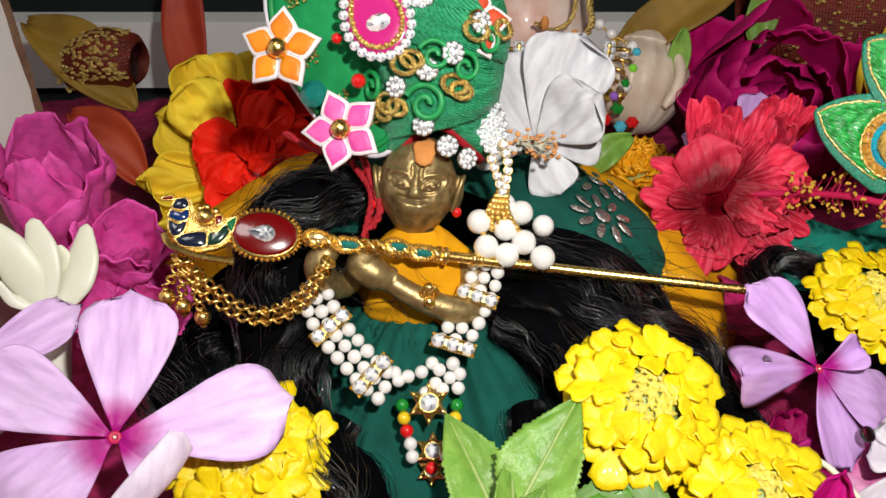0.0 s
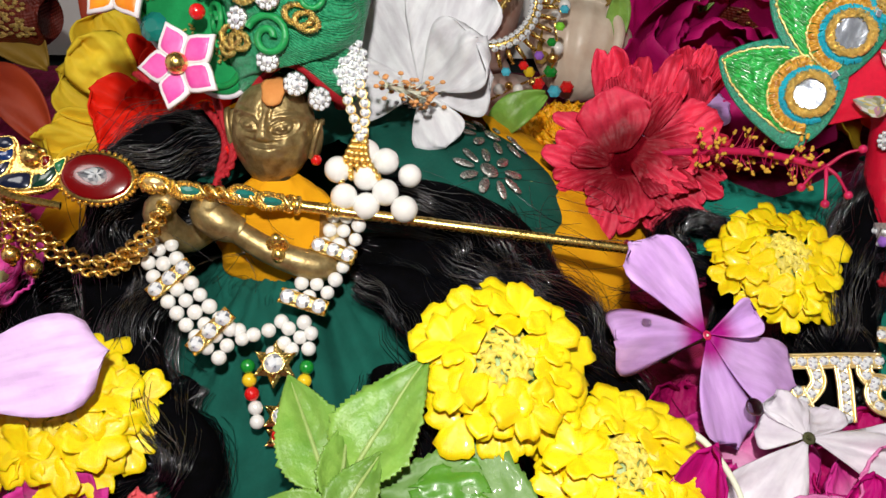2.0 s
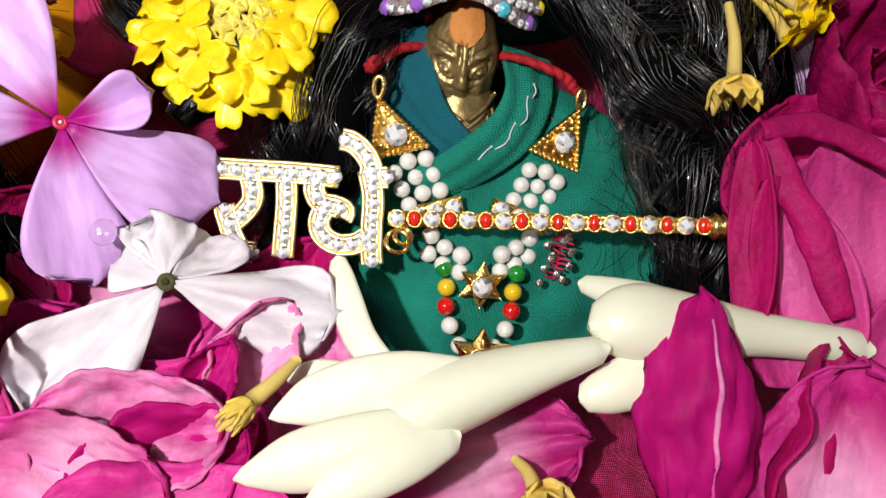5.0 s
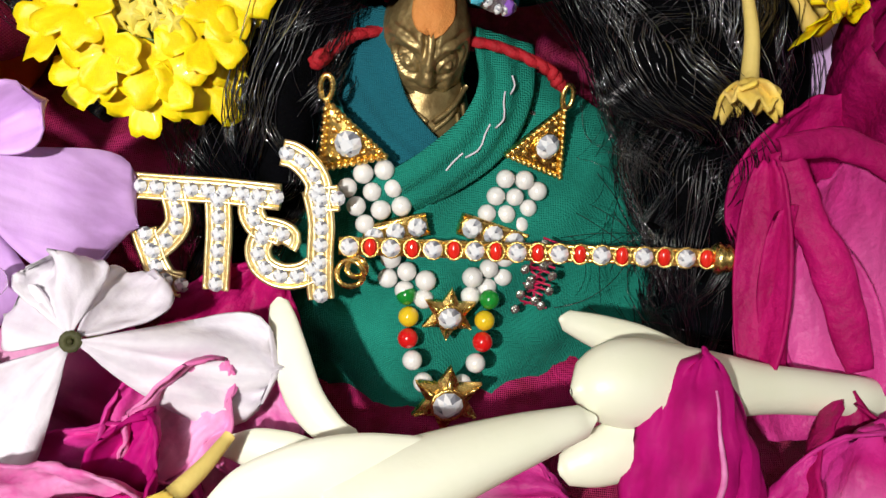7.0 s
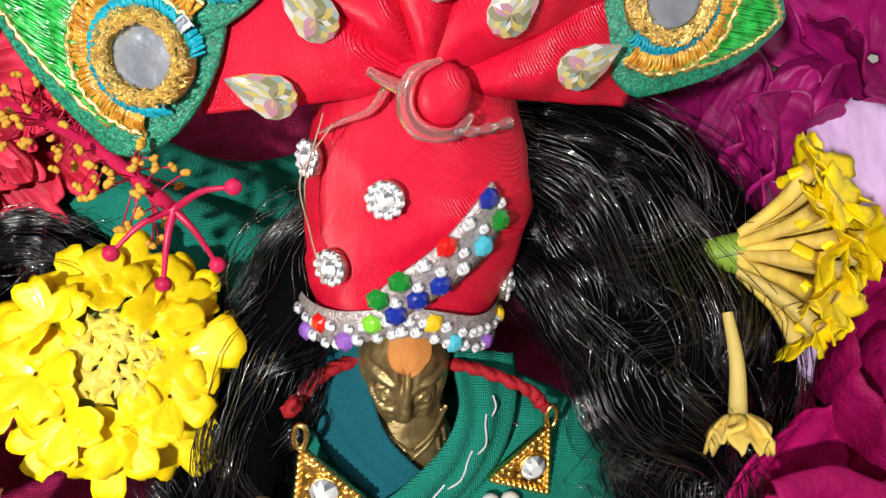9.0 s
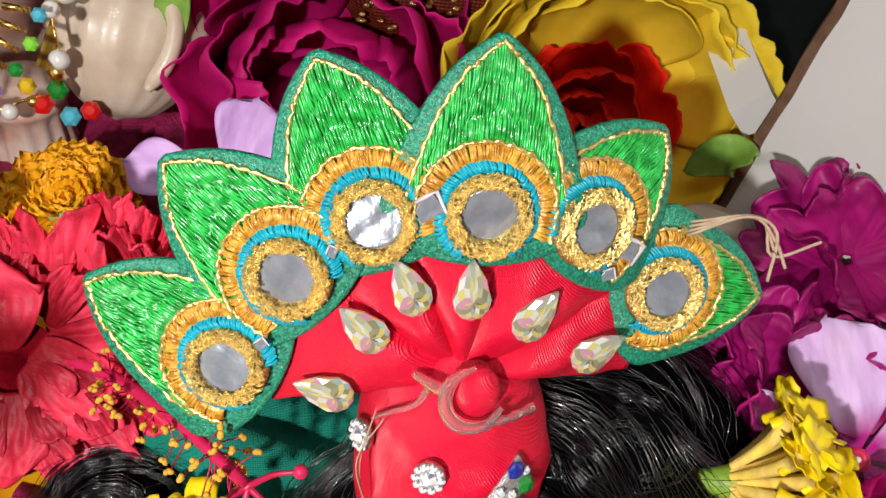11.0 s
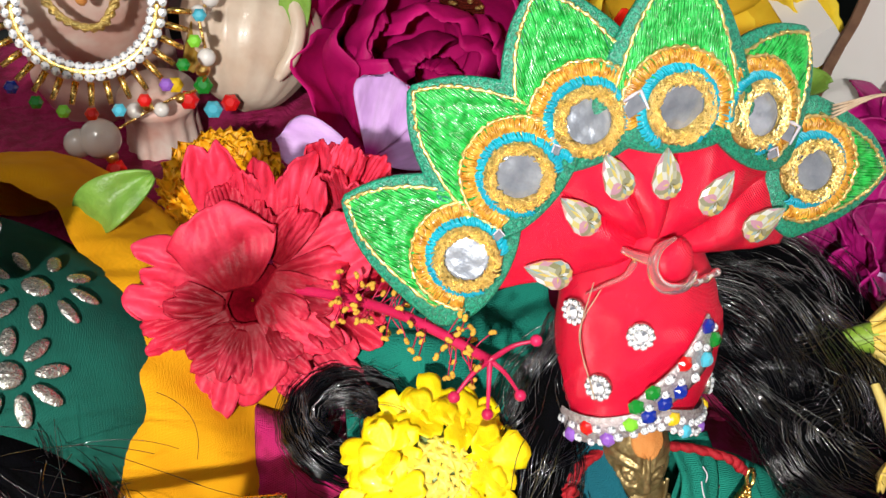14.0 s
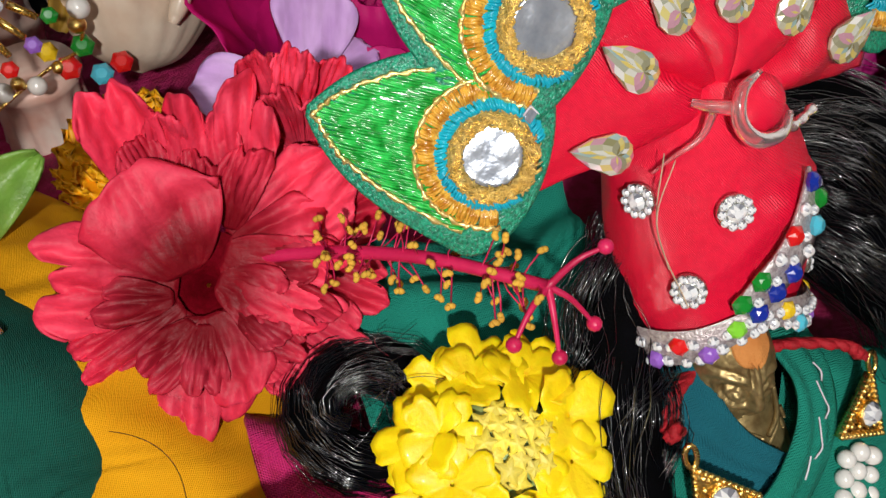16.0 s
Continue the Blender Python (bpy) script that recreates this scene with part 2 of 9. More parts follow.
    b.inputs["Coat Roughness"].default_value = 0.06
    b.inputs["Sheen Weight"].default_value = sheen
    b.inputs["Specular IOR Level"].default_value = spec
    b.inputs["Transmission Weight"].default_value = trans
    b.inputs["IOR"].default_value = ior
    if sss:
        b.inputs["Subsurface Weight"].default_value = sss
        b.inputs["Subsurface Radius"].default_value = (0.003, 0.0015, 0.001)
    return m


LILAC = mk("lilac_petal", (0.72, 0.45, 0.84), (0.62, 0.33, 0.77), 0.45, vs=90, bs=900, bump=0.2, veins=500, radial=((0.42, 0.008, 0.24), 0.0026, 0.0080), rand=0.06, spec=0.35)
LILAC_PALE = mk("pale_lilac_petal", (0.80, 0.57, 0.88), (0.72, 0.45, 0.83), 0.45, vs=90, bs=900, bump=0.2, veins=500, radial=((0.45, 0.008, 0.24), 0.0034, 0.0100), rand=0.05, spec=0.35)
WHITE_PETAL = mk("white_petal", (0.80, 0.77, 0.81), (0.68, 0.63, 0.70), 0.55, vs=240, bs=900, bump=0.35, veins=300, rand=0.04, spec=0.25)
PETAL_BACK = mk("petal_back", (0.83, 0.74, 0.85), (0.77, 0.64, 0.80), 0.5, vs=120, bs=900, bump=0.3, veins=420, rand=0.05, spec=0.3)
WHITE_SOFT = mk("white_hibiscus_petal", (0.70, 0.71, 0.73), (0.60, 0.60, 0.63), 0.6, vs=90, bs=900, bump=0.3, veins=420, rand=0.05)
IVORY = mk("ivory_petal", (0.80, 0.79, 0.70), (0.72, 0.74, 0.54), 0.40, vs=45, bs=500, bump=0.25, rand=0.04, hard=0.3)
ROSE = mk("rose_petal", (0.46, 0.006, 0.135), (0.28, 0.002, 0.07), 0.55, vs=120, bs=700, bump=0.6, bd=0.0006, veins=380, rand=0.2, spec=0.15)
ROSE_PALE = mk("pale_rose_petal", (0.64, 0.055, 0.29), (0.46, 0.014, 0.17), 0.5, vs=160, bs=800, bump=0.6, bd=0.0006, veins=380, rand=0.1, spec=0.25, radial=((0.66, 0.09, 0.33), 0.001, 0.013))
ROSE_DEEP = mk("deep_rose_petal", (0.50, 0.006, 0.19), (0.34, 0.002, 0.11), 0.6, vs=110, bs=420, bump=0.5, veins=420, rand=0.05, spec=0.12)
ROSE_PINK = mk("pink_rose_petal", (0.68, 0.050, 0.33), (0.44, 0.006, 0.16), 0.5, vs=110, bs=420, bump=0.7, bd=0.0005, veins=380, rand=0.15, spec=0.2, radial=((0.84, 0.38, 0.62), 0.001, 0.012))
PINK_BLUSH = mk("blush_petal", (0.82, 0.34, 0.60), (0.66, 0.06, 0.32), 0.5, vs=150, bs=420, bump=0.7, bd=0.0005, veins=380, rand=0.1, spec=0.2, hard=0.14)
PEONY = mk("peony_cloth", (0.62, 0.008, 0.18), (0.38, 0.002, 0.10), 0.6, vs=60, bs=900, bump=0.2, rand=0.2, spec=0.25)
PINK = mk("pink_petal", (0.82, 0.12, 0.46), (0.62, 0.035, 0.28), 0.55, vs=80, bs=700, bump=0.4, veins=400, rand=0.15, spec=0.2)
VIOLET = mk("violet_petal", (0.46, 0.007, 0.19), (0.28, 0.003, 0.11), 0.5, vs=80, bs=700, bump=0.35, veins=400, rand=0.15)
YELLOW = mk("lantana_petal", (0.92, 0.73, 0.003), (0.87, 0.60, 0.002), 0.50, vs=330, bs=1100, bump=0.3, radial=((0.70, 0.38, 0.002), 0.0002, 0.0010), rand=0.10, coat=0.12, sss=0.3)
YELLOW_BUD = mk("lantana_bud", (0.86, 0.70, 0.06), (0.74, 0.62, 0.14), 0.5, vs=400, bs=1800, rand=0.12)
DRY_YELLOW = mk("withered_petal", (0.86, 0.63, 0.08), (0.74, 0.54, 0.16), 0.6, vs=200, bs=1200, bump=0.4, veins=600, rand=0.15, spec=0.25)
DRY_STEM = mk("withered_stem", (0.70, 0.54, 0.16), (0.58, 0.44, 0.12), 0.6, vs=200, bs=1200, bump=0.3)
SILK_YELLOW = mk("yellow_cloth_petal", (0.90, 0.69, 0.05), (0.78, 0.53, 0.025), 0.6, vs=70, bs=1500, bump=0.2, rand=0.15, spec=0.2)
SILK_RED = mk("red_cloth_petal", (0.88, 0.026, 0.008), (0.66, 0.009, 0.003), 0.6, vs=60, bs=1500, bump=0.2, rand=0.2, spec=0.2)
# radial: dark crimson petal bases, deepened to paint in the shade round the centre
HIBISCUS = mk("hibiscus_petal", (0.86, 0.058, 0.120), (0.64, 0.012, 0.045), 0.55, vs=130, bs=700, bump=0.6, veins=560, rand=0.15, spec=0.3, radial=((0.19, 0.001, 0.008), 0.0030, 0.0145))
CORAL = mk("coral_petal", (0.84, 0.14, 0.16), (0.74, 0.08, 0.10), 0.5, vs=200, bs=900, bump=0.2, rand=0.1, spec=0.3)
FILAMENT = mk("filament", (0.60, 0.018, 0.10), (0.46, 0.008, 0.06), 0.4, vs=300, bs=2000, bump=0.1)
POLLEN = mk("pollen", (0.72, 0.42, 0.05), (0.58, 0.30, 0.03), 0.8, vs=900, bs=4000, bump=0.4)
PEACH = mk("peach_pollen", (0.74, 0.36, 0.14), (0.60, 0.25, 0.08), 0.8, vs=900, bs=4000, bump=0.4)
HIBISCUS_HEART = mk("hibiscus_throat", (0.16, 0.001, 0.008), (0.09, 0.0004, 0.003), 0.8, vs=600, bs=2000, bump=0.4, rand=0, spec=0.05)
HIBISCUS_TIP = mk("hibiscus_petal_tip", (0.84, 0.062, 0.125), (0.58, 0.010, 0.040), 0.55, vs=200, bs=1000, bump=0.5, rand=0.2, spec=0.3)
MARIGOLD = mk("marigold_petal", (0.90, 0.47, 0.010), (0.84, 0.34, 0.004), 0.5, vs=200, bs=1200, rand=0.12)
LEAF = mk("green_leaf", (0.24, 0.42, 0.07), (0.14, 0.31, 0.04), 0.42, vs=160, bs=900, bump=0.7, veins=260, rand=0.15)
LEAF_DULL = mk("round_leaf", (0.14, 0.27, 0.055), (0.10, 0.22, 0.04), 0.5, vs=110, bs=900, bump=0.3, rand=0.1, coat=0.06)
LEAF_DRY = mk("golden_leaf", (0.34, 0.20, 0.02), (0.18, 0.10, 0.012), 0.6, vs=40, bs=600, bump=0.3)
RUST = mk("rust_leaf", (0.42, 0.05, 0.012), (0.25, 0.02, 0.008), 0.6, vs=40, bs=600, bump=0.3)
CALYX = mk("calyx_green", (0.30, 0.46, 0.06), (0.20, 0.36, 0.03), 0.5, vs=300, bs=1500, bump=0.4)
OLIVE = mk("olive_heart", (0.07, 0.07, 0.02), (0.03, 0.03, 0.01), 0.7, vs=600, bs=2500, bump=0.5)
STEM = mk("green_stem", (0.38, 0.48, 0.16), (0.26, 0.38, 0.10), 0.45, vs=200, bs=1500)
BRASS = mk("brass", (0.46, 0.35, 0.16), (0.20, 0.13, 0.05), 0.42, metal=0.75, vs=420, bs=900, bump=0.35, bd=0.0003, rand=0, hard=0.22)
TILAK = mk("sandal_paste", (0.70, 0.30, 0.08), (0.62, 0.22, 0.05), 0.8, vs=300, bs=2500, bump=0.5)
GOLD = mk("gold", (0.96, 0.70, 0.24), (0.84, 0.54, 0.14), 0.27, metal=1.0, vs=400, bs=1500, bump=0.2, rand=0)
GOLD_PALE = mk("pale_gold", (0.95, 0.78, 0.42), (0.85, 0.62, 0.25), 0.32, metal=0.8, vs=400, bs=1500, bump=0.2, rand=0)
ZARI = mk("gold_thread", (0.92, 0.74, 0.30), (0.66, 0.44, 0.10), 0.36, metal=1.0, vs=1500, bs=2600, bump=1.0, bd=0.0005, rand=0)
PEARL = mk("pearl", (0.84, 0.83, 0.80), (0.76, 0.74, 0.71), 0.26, metal=0.0, vs=100, bs=300, bump=0.0, coat=1.0, rand=0.04, spec=0.8)
MIRROR = mk("mirror_glass", (0.56, 0.60, 0.67), (0.36, 0.40, 0.48), 0.22, metal=0.6, vs=300, bs=420, bump=0.25, bd=0.0006, rand=0)
GLUE = mk("clear_glue", (0.95, 0.80, 0.80), (0.90, 0.66, 0.68), 0.10, vs=300, bs=900, bump=0.3, coat=0.5, trans=0.9)
SILVER_NET = mk("silver_net", (0.70, 0.66, 0.66), (0.36, 0.28, 0.30), 0.25, metal=0.5, vs=1400, bs=2600, bump=0.9, rand=0)

F_GREEN = mk("green_thread", (0.035, 0.60, 0.10), (0.006, 0.26, 0.026), 0.17, vs=700, bs=2500, bump=0.2, rand=0.05, spec=1.0, coat=0.5, hard=0.12)
F_ORANGE = mk("orange_thread", (0.80, 0.44, 0.06), (0.44, 0.17, 0.012), 0.20, vs=900, bs=2500, bump=0.2, rand=0.05, spec=1.0, hard=0.10)
F_TURQ = mk("turquoise_thread", (0.008, 0.44, 0.58), (0.006, 0.30, 0.42), 0.32, vs=260, bs=2500, bump=0.2, rand=0.05, spec=0.6)
GOLD_WIRE = mk("gold_wire", (0.98, 0.80, 0.36), (0.80, 0.56, 0.16), 0.34, metal=0.8, vs=1200, bs=2600, bump=0.5, rand=0)


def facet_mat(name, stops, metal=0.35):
    """Coated crystal: each facet is painted a random flat tint that imitates its reflections."""
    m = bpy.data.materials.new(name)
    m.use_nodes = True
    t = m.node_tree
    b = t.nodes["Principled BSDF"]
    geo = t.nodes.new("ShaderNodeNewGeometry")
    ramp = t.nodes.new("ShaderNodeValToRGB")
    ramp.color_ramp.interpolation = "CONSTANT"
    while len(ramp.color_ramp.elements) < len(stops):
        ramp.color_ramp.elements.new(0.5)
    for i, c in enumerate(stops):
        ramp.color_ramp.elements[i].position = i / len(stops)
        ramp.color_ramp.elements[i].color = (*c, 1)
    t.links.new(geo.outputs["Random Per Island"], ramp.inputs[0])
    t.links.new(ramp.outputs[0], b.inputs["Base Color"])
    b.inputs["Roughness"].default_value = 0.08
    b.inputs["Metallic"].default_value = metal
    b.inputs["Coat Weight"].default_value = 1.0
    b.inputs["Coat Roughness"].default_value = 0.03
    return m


# pale and dark tints stand in for glints and depth in the drops
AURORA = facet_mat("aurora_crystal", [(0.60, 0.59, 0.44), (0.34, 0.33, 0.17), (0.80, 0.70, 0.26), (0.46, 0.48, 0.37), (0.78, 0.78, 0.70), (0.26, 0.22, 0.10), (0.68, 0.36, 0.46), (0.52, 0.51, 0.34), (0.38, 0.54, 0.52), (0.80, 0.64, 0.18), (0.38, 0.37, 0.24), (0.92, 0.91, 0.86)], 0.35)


def bead_mat(name, c):
    return mk(name, c, tuple(x * 0.85 for x in c), 0.18, vs=200, bs=1500, bump=0.02, coat=0.9, rand=0.05)


B_RED, B_GREEN, B_YELLOW = bead_mat("red_bead", (0.72, 0.012, 0.012)), bead_mat("green_bead", (0.01, 0.25, 0.03)), bead_mat("yellow_bead", (0.86, 0.58, 0.02))
B_BLUE, B_TURQ, B_VIOLET = bead_mat("blue_bead", (0.01, 0.03, 0.32)), bead_mat("turquoise_bead", (0.08, 0.50, 0.66)), bead_mat("violet_bead", (0.30, 0.12, 0.56))
E_RED = bead_mat("red_enamel", (0.15, 0.001, 0.002))
E_NAVY = bead_mat("navy_enamel", (0.008, 0.012, 0.035))
E_TEAL = bead_mat("teal_gem", (0.008, 0.17, 0.14))
E_GREEN = bead_mat("green_enamel", (0.008, 0.16, 0.05))
E_MAG = bead_mat("magenta_enamel", (0.55, 0.02, 0.20))
B_LIME = bead_mat("lime_bead", (0.25, 0.72, 0.05))
CLOTH_DARK = mk("dark_green_cloth", (0.007, 0.115, 0.084), (0.005, 0.075, 0.055), 0.85, vs=120, bs=1800, bump=0.35, weave=1700, rand=0, spec=0.25)
CLOTH_TURQ = mk("turquoise_cloth", (0.015, 0.31, 0.225), (0.009, 0.205, 0.15), 0.8, vs=90, bs=1800, bump=0.6, weave=1250, rand=0, spec=0.25)
CLOTH_BLUE = mk("blue_cloth", (0.010, 0.15, 0.20), (0.008, 0.11, 0.15), 0.8, vs=50, bs=1800, bump=0.5, weave=1250, rand=0, spec=0.25)
CLOTH_GOLD = mk("saffron_cloth", (0.84, 0.40, 0.006), (0.72, 0.30, 0.004), 0.8, vs=50, bs=1500, bump=0.3, weave=1500, rand=0, spec=0.2)
RED_SATIN = mk("red_satin", (0.82, 0.008, 0.046), (0.75, 0.006, 0.040), 0.30, vs=1100, bs=4500, bump=0.5, bd=0.0003, twill=1700, rand=0, spec=0.55, hard=0.10)
GREEN_KNIT = mk("green_knit", (0.045, 0.44, 0.20), (0.010, 0.27, 0.11), 0.36, vs=1500, bs=2600, bump=0.9, bd=0.0004, twill=900, rand=0, spec=0.7, hard=0.10)
GREEN_VELVET = mk("green_velvet", (0.010, 0.30, 0.085), (0.005, 0.20, 0.055), 0.6, vs=150, bs=1500, bump=0.25, rand=0, spec=0.3)
CORD_GREEN = mk("green_cord", (0.012, 0.32, 0.08), (0.006, 0.20, 0.05), 0.32, vs=600, bs=2500, bump=0.5, rand=0, coat=0.3)
FELT = mk("green_felt", (0.010, 0.36, 0.21), (0.003, 0.13, 0.075), 0.28, vs=2600, bs=3200, bump=0.9, rand=0, spec=1.0, hard=0.10)
RED_CORD = mk("red_cord", (0.46, 0.008, 0.02), (0.30, 0.004, 0.010), 0.7, vs=800, bs=3000, bump=0.8, rand=0)
THREAD = mk("beige_thread", (0.55, 0.42, 0.30), (0.42, 0.30, 0.2), 0.7, vs=600, bs=3000, bump=0.5)
SILVER = mk("silver_sequin", (0.78, 0.78, 0.72), (0.40, 0.41, 0.38), 0.26, metal=0.9, vs=900, bs=1400, bump=0.9, bd=0.0005, rand=0.15)
HAIR = mk("black_strand", (0.0036, 0.0046, 0.0074), (0.0016, 0.0022, 0.0036), 0.20, vs=300, bs=1500, bump=0.0, rand=0.0, spec=1.0, coat=1.0)
# darker and duller than the strands: the shade inside a lock, as colour
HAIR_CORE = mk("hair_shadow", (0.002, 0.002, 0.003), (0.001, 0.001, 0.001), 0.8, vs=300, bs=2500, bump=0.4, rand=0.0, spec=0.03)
BROCADE = mk("magenta_brocade", (0.56, 0.015, 0.15), (0.36, 0.005, 0.07), 0.6, vs=260, bs=1600, bump=0.6, bd=0.0005, weave=1000, rand=0, hard=0.08)
RUST_BROCADE = mk("rust_brocade", (0.20, 0.020, 0.008), (0.10, 0.010, 0.005), 0.5, vs=130, bs=900, bump=0.6, weave=300, rand=0)
GOLD_CLOTH = mk("gold_cloth", (0.50, 0.30, 0.05), (0.34, 0.19, 0.03), 0.4, metal=0.5, vs=300, bs=1800, bump=0.8, weave=500, rand=0)
WHITE_BOARD = mk("white_board", (0.82, 0.81, 0.80), (0.74, 0.72, 0.70), 0.55, vs=14, bs=300, bump=0.15, rand=0)
RAW_WOOD = mk("raw_edge", (0.22, 0.12, 0.07), (0.12, 0.06, 0.04), 0.8, vs=200, bs=900, bump=0.5, rand=0)
DARK_PANEL = mk("dark_panel", (0.016, 0.024, 0.024), (0.010, 0.015, 0.015), 0.6, vs=10, bs=200, bump=0.05, rand=0)
SHELL = mk("shell", (0.74, 0.64, 0.52), (0.58, 0.43, 0.32), 0.35, vs=70, bs=500, bump=0.25, coat=0.3, rand=0)
MARBLE = mk("painted_marble", (0.80, 0.68, 0.60), (0.64, 0.36, 0.29), 0.4, vs=55, bs=500, bump=0.2, coat=0.2, rand=0, hard=0.12)
WALL_PAINT = mk("room_paint", (0.62, 0.60, 0.56), (0.56, 0.54, 0.50), 0.8, vs=3, bs=60, bump=0.1, rand=0)
LEAF_WET = mk("wet_leaf", (0.10, 0.28, 0.025), (0.075, 0.23, 0.02), 0.34, vs=200, bs=700, bump=0.35, coat=0.25, rand=0)
DROP = mk("water_drop", (0.98, 0.97, 0.98), (0.95, 0.95, 0.97), 0.03, vs=100, bs=500, bump=0.0, trans=1.0, ior=1.12, coat=1.0, rand=0)

# ---- the setting ----
def box_geo(x0, x1, y0, y1, z0, z1, g=None):
    g = g or Geo()
    c = [(x, y, z) for z in (z0, z1) for y in (y0, y1) for x in (x0, x1)]
    return g.add(c, [(0, 2, 3, 1), (4, 5, 7, 6), (0, 1, 5, 4), (2, 6, 7, 3), (0, 4, 6, 2), (1, 3, 7, 5)])


def structure(name, g, mat, label, category, smooth=False):
    return tagged(obj(name, g, mat, smooth=smooth), label, category, kind="structure")


structure("floor", box_geo(-0.80, 0.90, -0.80, 0.80, -0.30, -0.26), WALL_PAINT, "plain pale floor of the room", "floor")
structure("ceiling", box_geo(-0.80, 0.90, -0.80, 0.80, 0.90, 0.94), WALL_PAINT, "plain white painted ceiling of the room", "ceiling")
structure("wall_north", box_geo(-0.80, 0.90, 0.76, 0.80, -0.26, 0.90), WALL_PAINT, "plain pale painted wall behind the altar", "wall")
structure("wall_south", box_geo(-0.80, 0.90, -0.80, -0.76, -0.26, 0.90), WALL_PAINT, "plain pale painted wall facing the altar", "wall")
structure("wall_west", box_geo(-0.80, -0.76, -0.76, 0.76, -0.26, 0.90), WALL_PAINT, "plain pale painted side wall of the room", "wall")
structure("wall_east", box_geo(0.86, 0.90, -0.76, 0.76, -0.26, 0.90), WALL_PAINT, "plain pale painted side wall of the room", "wall")
structure("altar_base", box_geo(-0.40, 0.50, -0.22, 0.60, -0.26, -0.004), DARK_PANEL, "dark altar shelf under the cloth", "altar")


def ground_fn(u, v):
    x, y = -0.22 + 0.52 * u, 0.14 + 0.19 * v
    z = 0.0018 * fuzz(x * 28, y * 28, seed=5) + 0.0008 * fuzz(x * 110, y * 110, seed=6)
    return x, y, z


tagged(obj("altar_cloth", Geo().sheet(ground_fn, 120, 90, 0.0012), BROCADE), "crumpled magenta brocade cloth spread over the altar", "cloth", kind="structure")

# two splayed white boards stand at the sides, a dark panel closes the back
def board(name, p, q, h, th, label):
    p, q = Vector(p), Vector(q)
    d = (q - p).to_2d()
    n = Vector((-d.y, d.x)).normalized() * th
    c = []
    for z in (p.z, p.z + h):
        for a, k in ((p, 0), (q, 0), (q, 1), (p, 1)):
            c.append((a.x + n.x * k, a.y + n.y * k, z))
    f = [(3, 2, 1, 0), (4, 5, 6, 7), (0, 1, 5, 4), (1, 2, 6, 5), (2, 3, 7, 6), (3, 0, 4, 7)]
    b = structure(name, Geo().add(c, f), WHITE_BOARD, label, "wall")
    e = Geo()
    r = random.Random(4)
    pts = [Vector((q.x + n.x * 0.5, q.y + n.y * 0.5, p.z + h * i / 40)) for i in range(41)]
    e.tube([(v.x + r.uniform(-1, 1) * 0.0003, v.y + r.uniform(-1, 1) * 0.0003, v.z) for v in pts], 0.0022, 6)
    obj("raw_edge", e, RAW_WOOD, b, "bare brown edge with chipped paint", smooth=False)
    return b


board("wall_right", (0.275, 0.10, 0), (0.216, 0.246, 0), 0.26, -0.003, "white painted side board of the altar box")
board("wall_left", (-0.140, 0.06, 0), (-0.111, 0.205, 0), 0.26, 0.003, "white painted side board of the altar box")
rail = Geo()
box_geo(-0.20, 0.088, 0.345, 0.357, 0, 0.031, rail)
structure("back_rail", rail, WHITE_BOARD, "low white rail along the back of the altar", "rail")
rail = Geo().tube(smooth_path([(0.2165, 0.252, 0.047), (0.220, 0.295, 0.047), (0.224, 0.350, 0.047)], 8), 0.0068, 4)
structure("side_rail", rail, WHITE_BOARD, "white painted rail along the altar box", "rail")
structure("back_panel", box_geo(-0.45, 0.55, 0.40, 0.41, -0.004, 0.5), DARK_PANEL, "dark glossy panel behind the altar", "panel")

# ---- flowers and leaves ----


def petal_fn(L, W, p=0.9, q=5.0, r0=0.0008, cup=0.1, droop=-0.1, wave=0.04, skew=0.0, seed=0, fold=0.0, notch=0.0):
    """A petal that grows along y from the centre: obovate for large q, pointed for q near 1."""
    def fn(u, v):
        w = u ** p * np.clip(1 - u ** q, 0, 1) ** 0.5
        w = np.maximum(w, 0.035 * (u < 0.5))
        k = W / 2 / 0.78
        x = v * w * k + skew * L * np.sin(u * math.pi * 0.9) * 0.5
        y = r0 + L * u * (1 - 0.06 * v * v * u) - notch * L * np.exp(-(v / 0.25) ** 2) * u ** 6
        z = cup * W * (v * v * w * w) + droop * L * u * u + wave * W * fuzz(u * 1.6 + seed, v * 1.4, seed=seed) * u + fold * W * np.abs(v) * w
        return x, y, z
    return fn


def place_petal(name, parent, mat, angle, tilt=0.0, nu=16, nv=12, th=0.00035, label="", roll=0.0, **kw):
    g = Geo().sheet(petal_fn(**kw), nu, nv, th)
    m = spin(angle - 90) @ Matrix.Rotation(radians(tilt), 4, "X") @ Matrix.Rotation(radians(roll), 4, "Y")
    return obj(name, g, mat, parent, label, m=m)


